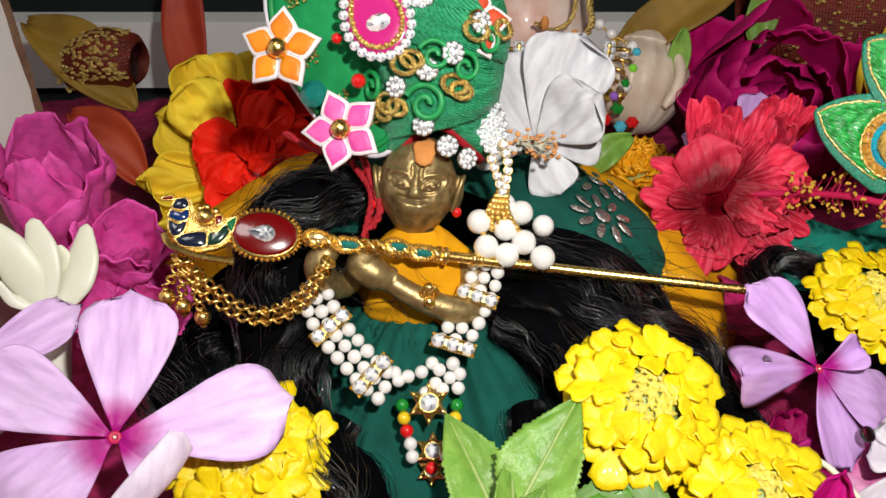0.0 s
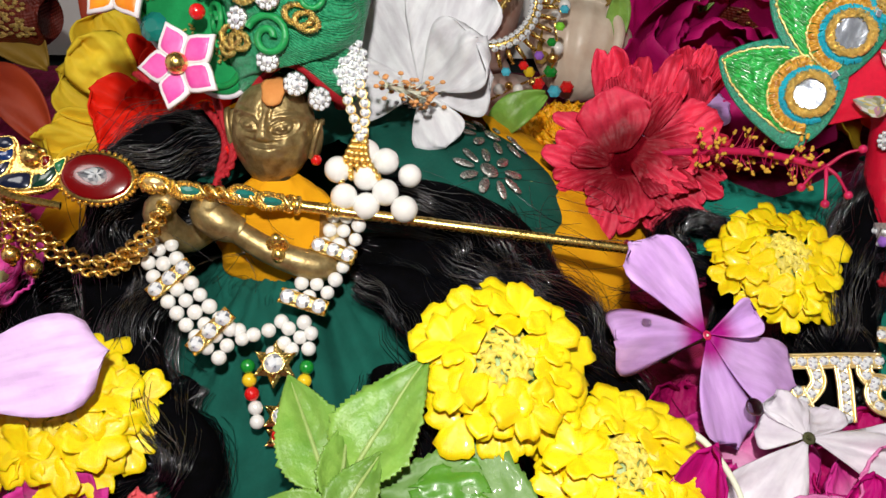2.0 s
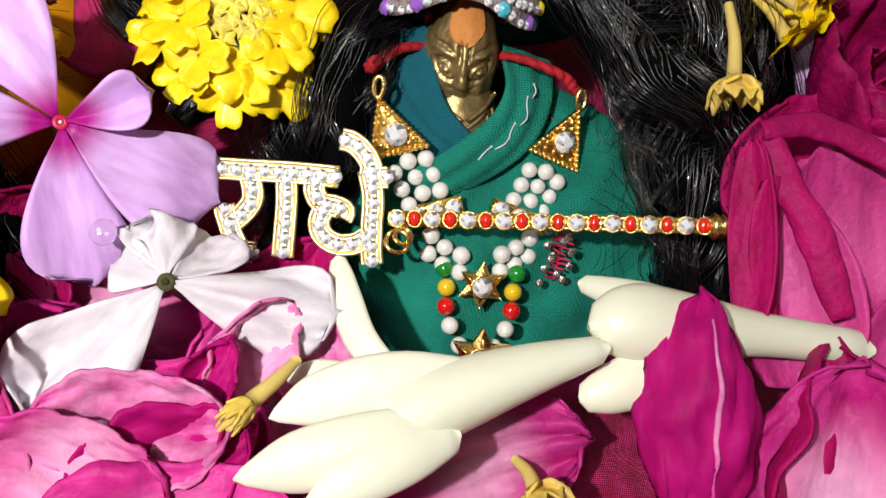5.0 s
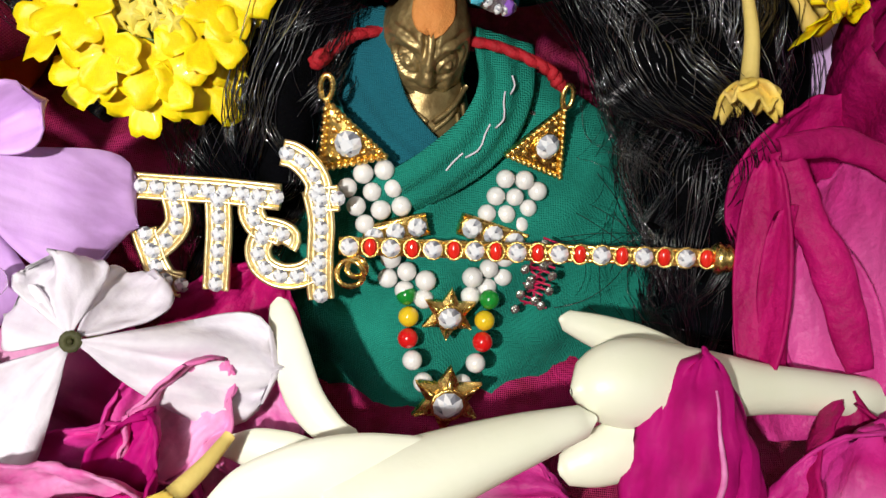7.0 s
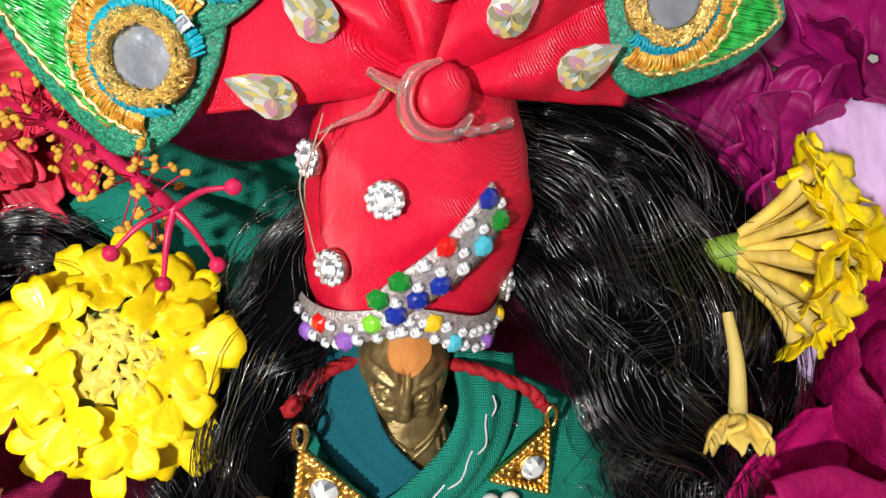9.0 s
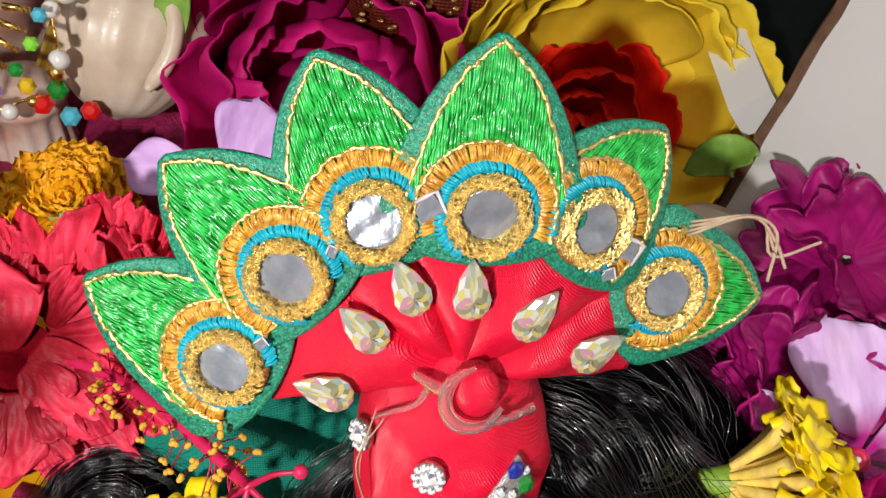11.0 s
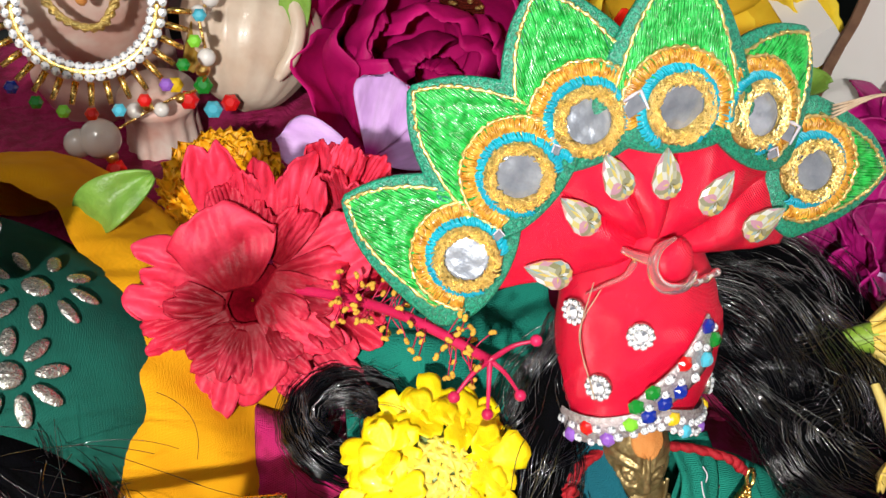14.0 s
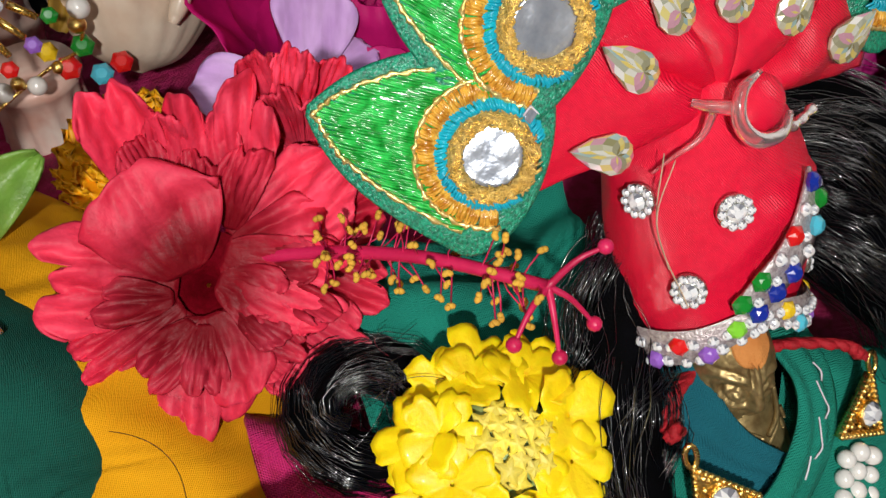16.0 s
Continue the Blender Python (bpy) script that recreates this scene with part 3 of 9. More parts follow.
def periwinkle(name, m, mat, petals, label, category="flower", tube=0.018, eye=FILAMENT, mouth=1.0, heart=None):
    """Five broad petals, each with its angle, length, width and tilt, round a small deep throat."""
    t = thing(name, m, label, category)
    for i, (ang, L, W, tilt, *rest) in enumerate(petals):
        kw = dict(cup=0.12, droop=-0.10, wave=0.05, skew=0.14)
        if rest:
            kw.update(rest[0])
        place_petal("petal", t, mat, ang, tilt, seed=i * 7 + len(name), L=L, W=W, q=5.0, p=0.85, **kw)
    th = Geo()
    th.lathe([(0.0021, 0.0006), (0.0016, 0.0011), (0.0008, 0.0009), (0.0004, -0.0004)], 12, m=Matrix.Scale(mouth, 4))
    obj("throat", th, eye, t, "deep magenta throat")
    e = Geo().ball((0, 0, 0.0008 * mouth), 0.0006 * mouth, 8, 5)
    obj("eye", e, heart or IVORY, t, "dark withered eye" if heart else "pale eye")
    st = Geo().tube(smooth_path([(0, 0, 0), (0.0004, 0.0, -tube * 0.6), (0.002, -0.001, -tube)], 8), [0.001] * 7 + [0.0007], 7)
    obj("flower_tube", st, STEM, t)
    return t


def floret_mesh(name, R, lobes, seed, mat):
    rng = np.random.RandomState(seed)
    nr, na = 5, lobes * 9
    a = np.arange(na) * 2 * math.pi / na
    ph = rng.uniform(0, 0.5, lobes)
    lobe = np.floor((a / (2 * math.pi) * lobes)).astype(int) % lobes
    size = (1 + rng.uniform(-0.14, 0.16, lobes))[lobe]
    prof = (0.60 + 0.40 * np.abs(np.sin(a * lobes / 2)) ** 0.55) * size * (1 + 0.05 * np.sin(11 * a + seed) + 0.03 * np.sin(17 * a + 2 * seed)) * (1 - 0.07 * np.exp(-((np.abs(np.sin(a * lobes / 2)) - 1) / 0.02) ** 2))
    tops = []
    for i in range(nr + 1):
        u = i / nr
        r = R * (0.05 + 0.95 * u * prof)
        bend = (rng.uniform(-0.13, 0.12, lobes))[lobe] if i == 0 else bend
        z = R * (0.08 * u + bend * u ** 3 + 0.10 * np.abs(np.sin(a * lobes / 2)) * u - 0.07 * (1 - u) ** 3 + 0.06 * np.sin(3 * a + seed) * u + 0.045 * np.sin(8 * a + 3 * seed) * u * u)
        tops.append(np.stack([r * np.cos(a), r * np.sin(a), z], -1))
    tops = np.array(tops)
    bots = tops[::-1] - np.array([0, 0, 0.00016])
    neck = np.array([np.stack([R * 0.16 * np.cos(a), R * 0.16 * np.sin(a), 0 * a - R * k], -1) for k in (0.25, 0.6)])
    g = Geo().skin(np.concatenate([tops, bots, neck]), close_v=True)
    o = obj(name, g, mat)
    me = o.data
    bpy.data.objects.remove(o)
    return me


FLORETS = [floret_mesh("floret", 0.0066, 5 if k % 3 else 4, 11 + k, YELLOW) for k in range(6)]


def star_bud_mesh():
    g = Geo()
    o = []
    for i in range(10):
        r = 0.0015 if i % 2 == 0 else 0.0008
        o.append((r * math.cos(i * math.pi / 5), r * math.sin(i * math.pi / 5)))
    g.prism(o, 0.0007, 0.3, 0.0002)
    g.tube([(0, 0, 0.0002), (0, 0, -0.004)], 0.0004, 5)
    ob = obj("bud", g, YELLOW_BUD, smooth=False)
    me = ob.data
    bpy.data.objects.remove(ob)
    return me


STAR_BUD = star_bud_mesh()


def lantana(m, R, seed, label, drop=0.0):
    """A domed head of small five-lobed florets round starry buds."""
    t = thing("lantana_flower", m, label, "flower", "yellow lantana heads")
    r = random.Random(seed)
    for n, th, k in ((10, 80, 1.05), (8, 51, 1.0)):
        off = r.uniform(0, 360)
        for i in range(n):
            a = radians(off + i * 360 / n + r.uniform(-7, 7))
            b = radians(th + r.uniform(-7, 7))
            nrm = Vector((math.sin(b) * math.cos(a), math.sin(b) * math.sin(a), math.cos(b) * 1.25 + 0.95)).normalized()
            pos = Vector((R * 0.82 * math.sin(b) * math.cos(a), R * 0.82 * math.sin(b) * math.sin(a), R * 0.46 * (math.cos(b) - 0.10) + r.uniform(-1, 1) * 0.0006))
            q = seat(pos, nrm + Vector((r.uniform(-0.22, 0.22), r.uniform(-0.22, 0.22), 0.30)), (r.uniform(-1, 1), r.uniform(-1, 1), 0.3)) @ Matrix.Scale(k * r.uniform(0.88, 1.1) * R / 0.0165, 4)
            obj("floret", None, None, t, m=q, mesh=r.choice(FLORETS))
    for i in range(22):
        a, b = i * 2.4, 0.03 + 0.37 * math.sqrt(i / 22)
        pos = Vector((R * 0.9 * b * math.cos(a), R * 0.9 * b * math.sin(a), R * 0.36 - 0.2 * R * b + r.uniform(-1, 1) * 0.0004))
        obj("bud", None, None, t, m=seat(pos, (b * math.cos(a), b * math.sin(a), 1), (r.uniform(-1, 1), r.uniform(-1, 1), 0)) @ Matrix.Scale(r.uniform(0.95, 1.40), 4), mesh=STAR_BUD)
    core = Geo()
    core.ball((0, 0, -R * 0.08), (R * 0.56, R * 0.56, R * 0.38), 16, 8)
    core.tube(smooth_path([(0, 0, -R * 0.3), (0.001, 0.001, -R * 0.9)], 5), 0.0012, 6)
    obj("calyx", core, STEM, t, "green core under the florets")
    return t


def leaf_fn(L, W, teeth=24, seed=0, droop=-0.15, fold=0.12, q=1.4, p=0.6):
    def fn(u, v):
        w = np.sin(np.clip(u, 0, 1) ** p * math.pi) ** 0.9
        w = w * (1 + 0.13 * np.abs(v) ** 4 * (((u * teeth) % 1.0) - 0.4)) + 0.004
        x = v * w * W / 2
        y = L * u
        z = fold * W * (np.abs(v) ** 1.4 * w - 0.3) + droop * L * u * u + 0.035 * W * fuzz(u * 2.5, v * 1.5, seed=seed) + 0.02 * W * np.cos(u * 40 - np.abs(v) * 9) * w * (1 - v * v) * 0.4
        return x, y, z
    return fn


def leaf(name, m, L, W, mat, parent, seed=0, **kw):
    g = Geo().sheet(leaf_fn(L, W, seed=seed, **kw), 48, 14, 0.0004)
    o = obj(name, g, mat, parent, m=m)
    rib = Geo()
    pts = np.stack(leaf_fn(L, W, seed=seed, **kw)(np.linspace(0.0, 0.93, 14), np.zeros(14)), -1) + [0, 0, 0.00025]
    rib.tube(pts, np.linspace(0.0006, 0.0002, 14), 6)
    obj("midrib", rib, STEM, o)
    return o


def rose_petal_fn(r, width, top, lip=0.25, seed=0, squash=1.0, crisp=1.0):
    """A cupped petal: a patch of a bowl of radius r that rises from the base to the angle top, with a lip curling out."""
    def fn(u, v):
        th = top * u
        a = v * width * (0.25 + 0.75 * np.sin(np.clip(u * 1.15, 0, 1) * math.pi / 2)) * (1 - 0.35 * u ** 6)
        rr = r * (1 + lip * u ** 5 + crisp * (0.10 * fuzz(u * 2, v * 2.2, seed=seed) * u + 0.025 * np.sin(v * 9 + seed) * u ** 3) + 0.002 * np.sin(v * 23 + seed + 3 * u) * u)
        edge = 1 - 0.10 * v * v * u
        x = rr * np.sin(th) * np.sin(a)
        y = rr * np.sin(th) * np.cos(a)
        z = (r - rr * np.cos(th) * edge) * squash + 0.03 * crisp * r * fuzz(v * 4, u * 2, seed=seed + 1) * u
        return x, y, z
    return fn


def tumble(r, loose):
    """A small chance tilt and stretch, so that cloth petals do not stand in even rings."""
    return Matrix.Rotation(radians(r.uniform(-1, 1) * loose), 4, "X") @ Matrix.Rotation(radians(r.uniform(-1, 1) * loose), 4, "Y") @ Matrix.Scale(1 + 0.012 * loose * r.uniform(-1, 1), 4)


def rose(name, m, R, layers, label, category="flower", squash=1.0, parts="petal", seed=0, crisp=1.0, loose=0.0):
    """Rings of cupped petals from the tight heart outwards: layers of (radius, count, opening, material)."""
    t = thing(name, m, label, category)
    r = random.Random(seed)
    k = 0
    for rad, n, top, mat in layers:
        off = r.uniform(0, 360)
        for i in range(n):
            k += 1
            g = Geo().sheet(rose_petal_fn(R * rad * r.uniform(0.94, 1.06), math.pi / n * 1.35, radians(top) * r.uniform(0.93, 1.05), 0.22 * rad * crisp, seed + k, squash, crisp), 16, 22, 0.0004)
            obj(parts, g, mat, t, m=spin(off + i * 360 / n + r.uniform(-8, 8)) @ tumble(r, loose))
    base = Geo().ball((0, 0, -R * 0.06), (R * 0.3, R * 0.3, R * 0.16), 12, 7)
    obj("flower_base", base, STEM, t)
    return t


def ruffle_fn(L, W, seed, wav=0.16, cup=0.25):
    def fn(u, v):
        w = (0.25 + 0.75 * u ** 0.7) * np.clip(1 - u ** 7, 0, 1) ** 0.5
        rim = u ** 2.5
        x = v * w * W / 2
        y = L * (u * (1 - 0.12 * v * v) + 0.06 * u ** 4 * (np.abs(np.sin(v * 5.5 + seed)) - 0.6))
        z = cup * L * u * u + wav * L * rim * np.sin(v * 6.5 + seed * 2.1) + 0.05 * L * fuzz(u * 2, v * 3, seed=seed) * u + 0.012 * L * np.sin(v * 17 + seed) * u
        return x, y, z
    return fn


def petal_scatter(name, m, L, W, mat, seed, curl=0.5, label="", bend=0.3, group="loose rose petals", rib=False):
    """One loose rose petal, rolled across its width."""
    def fn(u, v):
        w = np.clip(np.sin(u ** 0.75 * math.pi), 0, 1) ** 0.45 + 0.02
        a = v * curl * 1.6
        k = W / 2 / (curl * 1.6)
        x = np.sin(a) * k * w
        z = (1 - np.cos(a)) * k * w + bend * L * (u - 0.45) ** 2 + 0.05 * W * fuzz(u * 2, v * 2, seed=seed) + 0.012 * W * np.sin(7 * v + 3 * u + seed) + 0.034 * W * fuzz(u * 5, v * 5, seed=seed + 1) + 0.010 * W * fuzz(u * 15, v * 15, seed=seed + 3)
        return x + 0.03 * W * fuzz(u * 5, v, seed=seed + 2) * np.abs(v), L * (u - 0.5) * (1 - 0.10 * v * v + 0.02 * np.sin(v * 8 + seed)), z
    o = obj(name, Geo().sheet(fn, 26, 24, 0.0004), mat, m=m)
    if rib:
        u = np.linspace(0.06, 0.86, 24)
        pts = np.stack(fn(u, 0 * u), -1) + [0, 0, 0.0002]
        obj("midline", Geo().tube(pts, 0.0003 * np.sin(np.linspace(0.2, 3.0, 24)) + 0.0001, 6), PINK_BLUSH, o, "pale raised midline")
    return tagged(o, label, "petal", group)


# periwinkles
pale = periwinkle("periwinkle_flower", seat((-0.060, 0.101, 0.044), (0.22, -0.58, 0.80), (0, 0.8, 0.6)), LILAC_PALE, [
    (91, 0.0275, 0.0205, 4, {"skew": 0.06}), (15, 0.0320, 0.0205, 5, {"skew": 0.08}), (-30, 0.0130, 0.0090, 14, {"fold": 0.3}), (-140, 0.0250, 0.0230, -4, {"skew": 0.04}), (157, 0.0285, 0.0175, 4, {"skew": 0.04})],
    "large pale lilac periwinkle with a magenta eye, fully open", mouth=0.6)
periwinkle("periwinkle_flower", seat((-0.098, 0.112, 0.046), (0.35, -0.50, 0.80), (0, 0.8, 0.6)), LILAC_PALE, [
    (38, 0.0295, 0.0120, 6, {"cup": 0.3, "skew": 0.08}), (-24, 0.0150, 0.018, -4), (-72, 0.020, 0.018, -8), (-140, 0.028, 0.022, 0), (140, 0.026, 0.022, 4)],
    "pale lilac periwinkle behind another at the altar's side")
periwinkle("periwinkle_flower", seat((0.083, 0.131, 0.032), (0.36, -0.50, 0.79), (0, 0.83, 0.55)), LILAC, [
    (134, 0.0235, 0.0175, 6), (190, 0.0205, 0.0155, 4, {"fold": -0.35, "cup": -0.3}), (-72, 0.0220, 0.0158, -2), (-18, 0.0230, 0.0185, 2), (30, 0.0120, 0.0090, 18, {"fold": 0.4})],
    "lilac periwinkle with water drops on its petals", mouth=0.5)
periwinkle("periwinkle_flower", seat((0.100, 0.238, 0.026), (0.05, -0.7, 0.7), (0, 0.7, 0.7)), LILAC, [
    (75, 0.021, 0.019, 10), (165, 0.021, 0.014, 4), (20, 0.017, 0.013, 0), (-60, 0.017, 0.015, -20), (-120, 0.017, 0.015, -20)],
    "lilac periwinkle leaning on a magenta cloth flower")
periwinkle("periwinkle_flower", seat((0.211, 0.172, 0.038), (-0.4, -0.45, 0.8), (0, 0.83, 0.55)), LILAC_PALE, [
    (100, 0.024, 0.020, 8), (172, 0.022, 0.018, 4), (-110, 0.022, 0.018, 0), (-40, 0.022, 0.018, 0), (30, 0.022, 0.018, 0)],
    "pale lilac periwinkle beside the black hair")
periwinkle("white_periwinkle", seat((0.0995, 0.1123, 0.0232), (0.02, -0.45, 0.89), (0, 0.85, 0.5)), WHITE_PETAL, [
    (-129, 0.0240, 0.0190, 3, {"cup": 0.30, "wave": 0.16, "skew": 0.0}), (-4, 0.0225, 0.0150, 6, {"cup": -0.35, "droop": -0.26, "wave": 0.20, "fold": 0.25}), (112, 0.0100, 0.0110, -16, {"wave": 0.2}), (52, 0.0120, 0.0100, -34, {"fold": 0.3, "wave": 0.2}), (165, 0.0090, 0.0090, -24)],
    "wilting white periwinkle lying on rose petals", eye=OLIVE, mouth=0.6, heart=OLIVE)

# lantana heads
for p, R, n, s in (((0.0410, 0.1184, 0.0348), 0.0156, (0.08, -0.42, 0.90), 1), ((0.0635, 0.1045, 0.0220), 0.0146, (0.05, -0.35, 0.93), 2), ((0.1034, 0.1528, 0.0340), 0.0137, (0.02, -0.40, 0.91), 3), ((-0.0394, 0.1092, 0.0280), 0.0150, (0.10, -0.42, 0.90), 4)):
    lantana(seat(p, n, (0, 0.9, 0.4)), R, s, "bright yellow lantana head with wet florets" if s != 3 else "yellow lantana head lying against black hair")

# tulsi sprig and the round leaf
sprig = thing("leafy_sprig", shift(0.013, 0.085, 0.024), "fresh green sprig with serrated leaves lying on the dress", "sprig")


def sprig_leaf(base, tip, W, nrm, seed, mat=LEAF, **kw):
    b, t = Vector(base), Vector(tip)
    o = Vector((0.013, 0.085, 0.024))
    m = seat(b - o, nrm, t - b)
    return leaf("leaf", m, (t - b).length, W, mat, sprig, seed, **kw)


st = Geo().tube(smooth_path([(0.002, 0.012, 0.000), (0.0, 0.0, 0.0), (0.0074, -0.0011, 0.0), (0.0196, -0.0026, -0.004), (0.0310, -0.0014, -0.0062), (0.0473, 0.0002, -0.0050), (0.0601, -0.0014, -0.0040)], 30), np.linspace(0.0008, 0.0010, 30), 8)
obj("stem", st, STEM, sprig)
sprig_leaf((0.0145, 0.098, 0.027), (0.0275, 0.1165, 0.038), 0.0165, (-0.25, -0.55, 0.8), 3)
sprig_leaf((0.0105, 0.098, 0.024), (0.0010, 0.1190, 0.020), 0.0140, (0.15, -0.45, 0.87), 4)
sprig_leaf((0.0130, 0.093, 0.026), (0.0125, 0.1080, 0.030), 0.0104, (0.5, -0.45, 0.75), 5)
sprig_leaf((0.0130, 0.089, 0.026), (0.0200, 0.0995, 0.033), 0.0092, (0.0, -0.5, 0.85), 6)
sprig_leaf((0.0115, 0.090, 0.025), (-0.0010, 0.0925, 0.027), 0.0092, (0.1, -0.45, 0.87), 7)
sprig_leaf((0.0120, 0.083, 0.025), (0.0020, 0.0760, 0.026), 0.0146, (0.1, -0.45, 0.87), 8)
sprig_leaf((0.0150, 0.088, 0.026), (0.0220, 0.0800, 0.024), 0.0110, (0.2, -0.3, 0.9), 9)
round_leaf = thing("round_leaf", shift(0.049, 0.092, 0.020), "broad dull green leaf with a wet patch and a long stalk", "leaf")
leaf("blade", seat((0, 0, 0), (0.02, -0.40, 0.92), (-0.030, 0.004, 0.004)), 0.0325, 0.0270, LEAF_DULL, round_leaf, 21, teeth=22, droop=0.02, fold=0.05, p=0.8)
obj("stalk", Geo().tube(smooth_path([(0, 0, 0.0008), (0.0098, -0.0073, 0.0062), (0.0168, -0.0089, 0.0042), (0.0241, -0.0084, 0.0)], 18), np.linspace(0.0006, 0.0009, 18), 8), STEM, round_leaf)
wp = leaf_fn(0.0325, 0.0270, seed=21, teeth=22, droop=0.02, fold=0.05, p=0.8)


def wet(u, v):
    """A film of water that lies on part of the blade."""
    uu = 0.55 + 0.20 * (2 * u - 1) * (1 + 0.15 * np.sin(v * 4))
    vv = 0.38 + 0.40 * v * np.sqrt(np.clip(1 - (2 * u - 1) ** 2, 0.02, 1)) * (1 + 0.3 * np.sin(u * 9))
    x, y, z = wp(uu, vv)
    return x, y, z + 0.00022


obj("wet_patch", Geo().sheet(wet, 16, 16, 0.0001), LEAF_WET, bpy.data.objects["blade"], "glossy film of water")

# ---- loose petals, tuberose buds and roses in front ----
def loose(p, nrm, up, L, W, mat, seed, curl, label, bend=0.3, rib=False):
    return petal_scatter("rose_petal", seat(p, nrm, up), L, W, mat, seed, curl, label, bend, rib=rib)


loose((0.0790, 0.0995, 0.006), (-0.2, -0.35, 0.9), (0.5, 0.8, 0.2), 0.036, 0.030, ROSE_PINK, 31, 0.9, "curled magenta rose petal lying on the cloth")
loose((0.0900, 0.1150, 0.010), (0.1, -0.35, 0.9), (-0.9, 0.4, 0.1), 0.032, 0.026, ROSE_PINK, 32, 0.5, "magenta rose petal under a white flower")
loose((0.1000, 0.0930, 0.008), (0.1, -0.30, 0.95), (0.7, 0.6, 0.1), 0.034, 0.030, ROSE_PINK, 33, 0.4, "creased pink rose petal with a pale base")
loose((0.1110, 0.1030, 0.009), (0.2, -0.40, 0.9), (-0.3, 0.9, 0.2), 0.028, 0.024, ROSE_PINK, 34, 0.6, "wrinkled magenta rose petal beside white petals")
loose((0.1150, 0.1180, 0.009), (0.0, -0.35, 0.93), (0.4, 0.9, 0.2), 0.026, 0.022, ROSE, 35, 0.5, "dark magenta rose petal under jewelled letters")
loose((0.0880, 0.0830, 0.008), (0.0, -0.30, 0.95), (0.9, 0.3, 0.0), 0.040, 0.030, ROSE_PINK, 36, 0.5, "broad pink rose petal at the front")
loose((0.0680, 0.0830, 0.010), (0.1, -0.30, 0.95), (0.9, 0.5, 0.0), 0.038, 0.030, ROSE_PINK, 37, 0.7, "pink rose petal beneath a leaf stalk")
loose((0.0750, 0.1180, 0.012), (0.3, -0.30, 0.9), (0.2, 0.9, 0.1), 0.030, 0.024, ROSE, 38, 0.8, "dark magenta rose petal under a periwinkle")
loose((0.0490, 0.0810, 0.004), (0.1, -0.30, 0.95), (0.9, 0.3, 0.0), 0.028, 0.024, ROSE_PINK, 39, 0.15, "pink rose petal under a green leaf")
loose((0.1050, 0.0790, 0.012), (0.0, -0.30, 0.95), (0.9, 0.2, 0.0), 0.036, 0.028, ROSE_PINK, 44, 0.4, "pink rose petal under a tuberose bud")
loose((0.1694, 0.0955, 0.0290), (0.0, -0.55, 0.84), (-0.04, 0.84, 0.48), 0.030, 0.021, ROSE_DEEP, 40, -0.85, "deep magenta rose petal folded along a pale midline", -0.5, True)
loose((0.1900, 0.0900, 0.018), (-0.2, -0.45, 0.87), (0.2, 0.9, 0.3), 0.036, 0.034, ROSE_PINK, 41, 0.5, "broad pink rose petal beside a tuberose bud")
loose((0.1860, 0.0960, 0.018), (0.3, -0.45, 0.87), (0.2, 0.9, 0.3), 0.032, 0.022, ROSE, 42, 0.9, "dark magenta rose petal with a torn edge")

loose((0.1420, 0.0960, 0.008), (0.0, -0.30, 0.95), (0.9, 0.2, 0.0), 0.034, 0.026, ROSE_PINK, 45, 0.4, "crumpled pink rose petal on the brocade")
loose((0.0720, 0.0930, 0.012), (0.1, -0.35, 0.93), (0.3, 0.9, 0.1), 0.030, 0.026, ROSE_PALE, 46, 0.5, "pale pink rose petal between flowers")

for p, nrm, up, L, W, mat, sd, curl, label in (
        ((0.1115, 0.1065, 0.0175), (0.2, -0.5, 0.85), (0.5, 0.8, 0.3), 0.017, 0.014, ROSE_PINK, 61, 0.9, "small crumpled pink petal beside a wilted flower"),
        ((0.0985, 0.0935, 0.0175), (0.0, -0.55, 0.83), (0.95, 0.1, 0.1), 0.026, 0.018, PINK_BLUSH, 62, 0.5, "wrinkled pale pink rose petal with white streaks"),
        ((0.1070, 0.0975, 0.0165), (-0.3, -0.45, 0.85), (0.3, 0.9, 0.3), 0.020, 0.013, ROSE_DEEP, 63, 0.9, "deep magenta petal curled under a wilted flower"),
        ((0.0755, 0.0955, 0.0170), (-0.5, -0.45, 0.75), (0.45, 0.75, 0.35), 0.032, 0.017, ROSE_DEEP, 64, 0.9, "tall magenta petal with a pale rim beside a lantana head"),
        ((0.0925, 0.0880, 0.0165), (0.1, -0.5, 0.86), (0.9, -0.2, 0.1), 0.024, 0.017, ROSE_PINK, 65, 0.6, "creased pink petal near the altar's edge"),
        ((0.0715, 0.0880, 0.0180), (0.3, -0.5, 0.82), (0.6, 0.7, 0.3), 0.022, 0.016, PINK_BLUSH, 66, 0.7, "blush pink petal curled beside a leaf stalk"),
        ((0.1030, 0.0900, 0.0150), (0.0, -0.45, 0.89), (0.8, 0.5, 0.1), 0.024, 0.018, ROSE_DEEP, 67, 0.5, "deep magenta petal under a pale one"),
        ((0.1180, 0.1080, 0.0140), (0.1, -0.45, 0.89), (-0.4, 0.8, 0.2), 0.016, 0.013, PINK_BLUSH, 68, 0.6, "small blush petal beside a curled tuberose petal")):
    loose(p, nrm, up, L, W, mat, sd, curl, label)

# the big rose lying on its side: one wide open petal with rolled rims round it
br = thing("rose_flower", seat((0.1960, 0.1180, 0.0150), (-0.25, 0.15, 0.95), (0, 1, 0)), "large magenta rose with a pale open petal and rolled rims", "flower")
BI = br.matrix_basis.inverted()


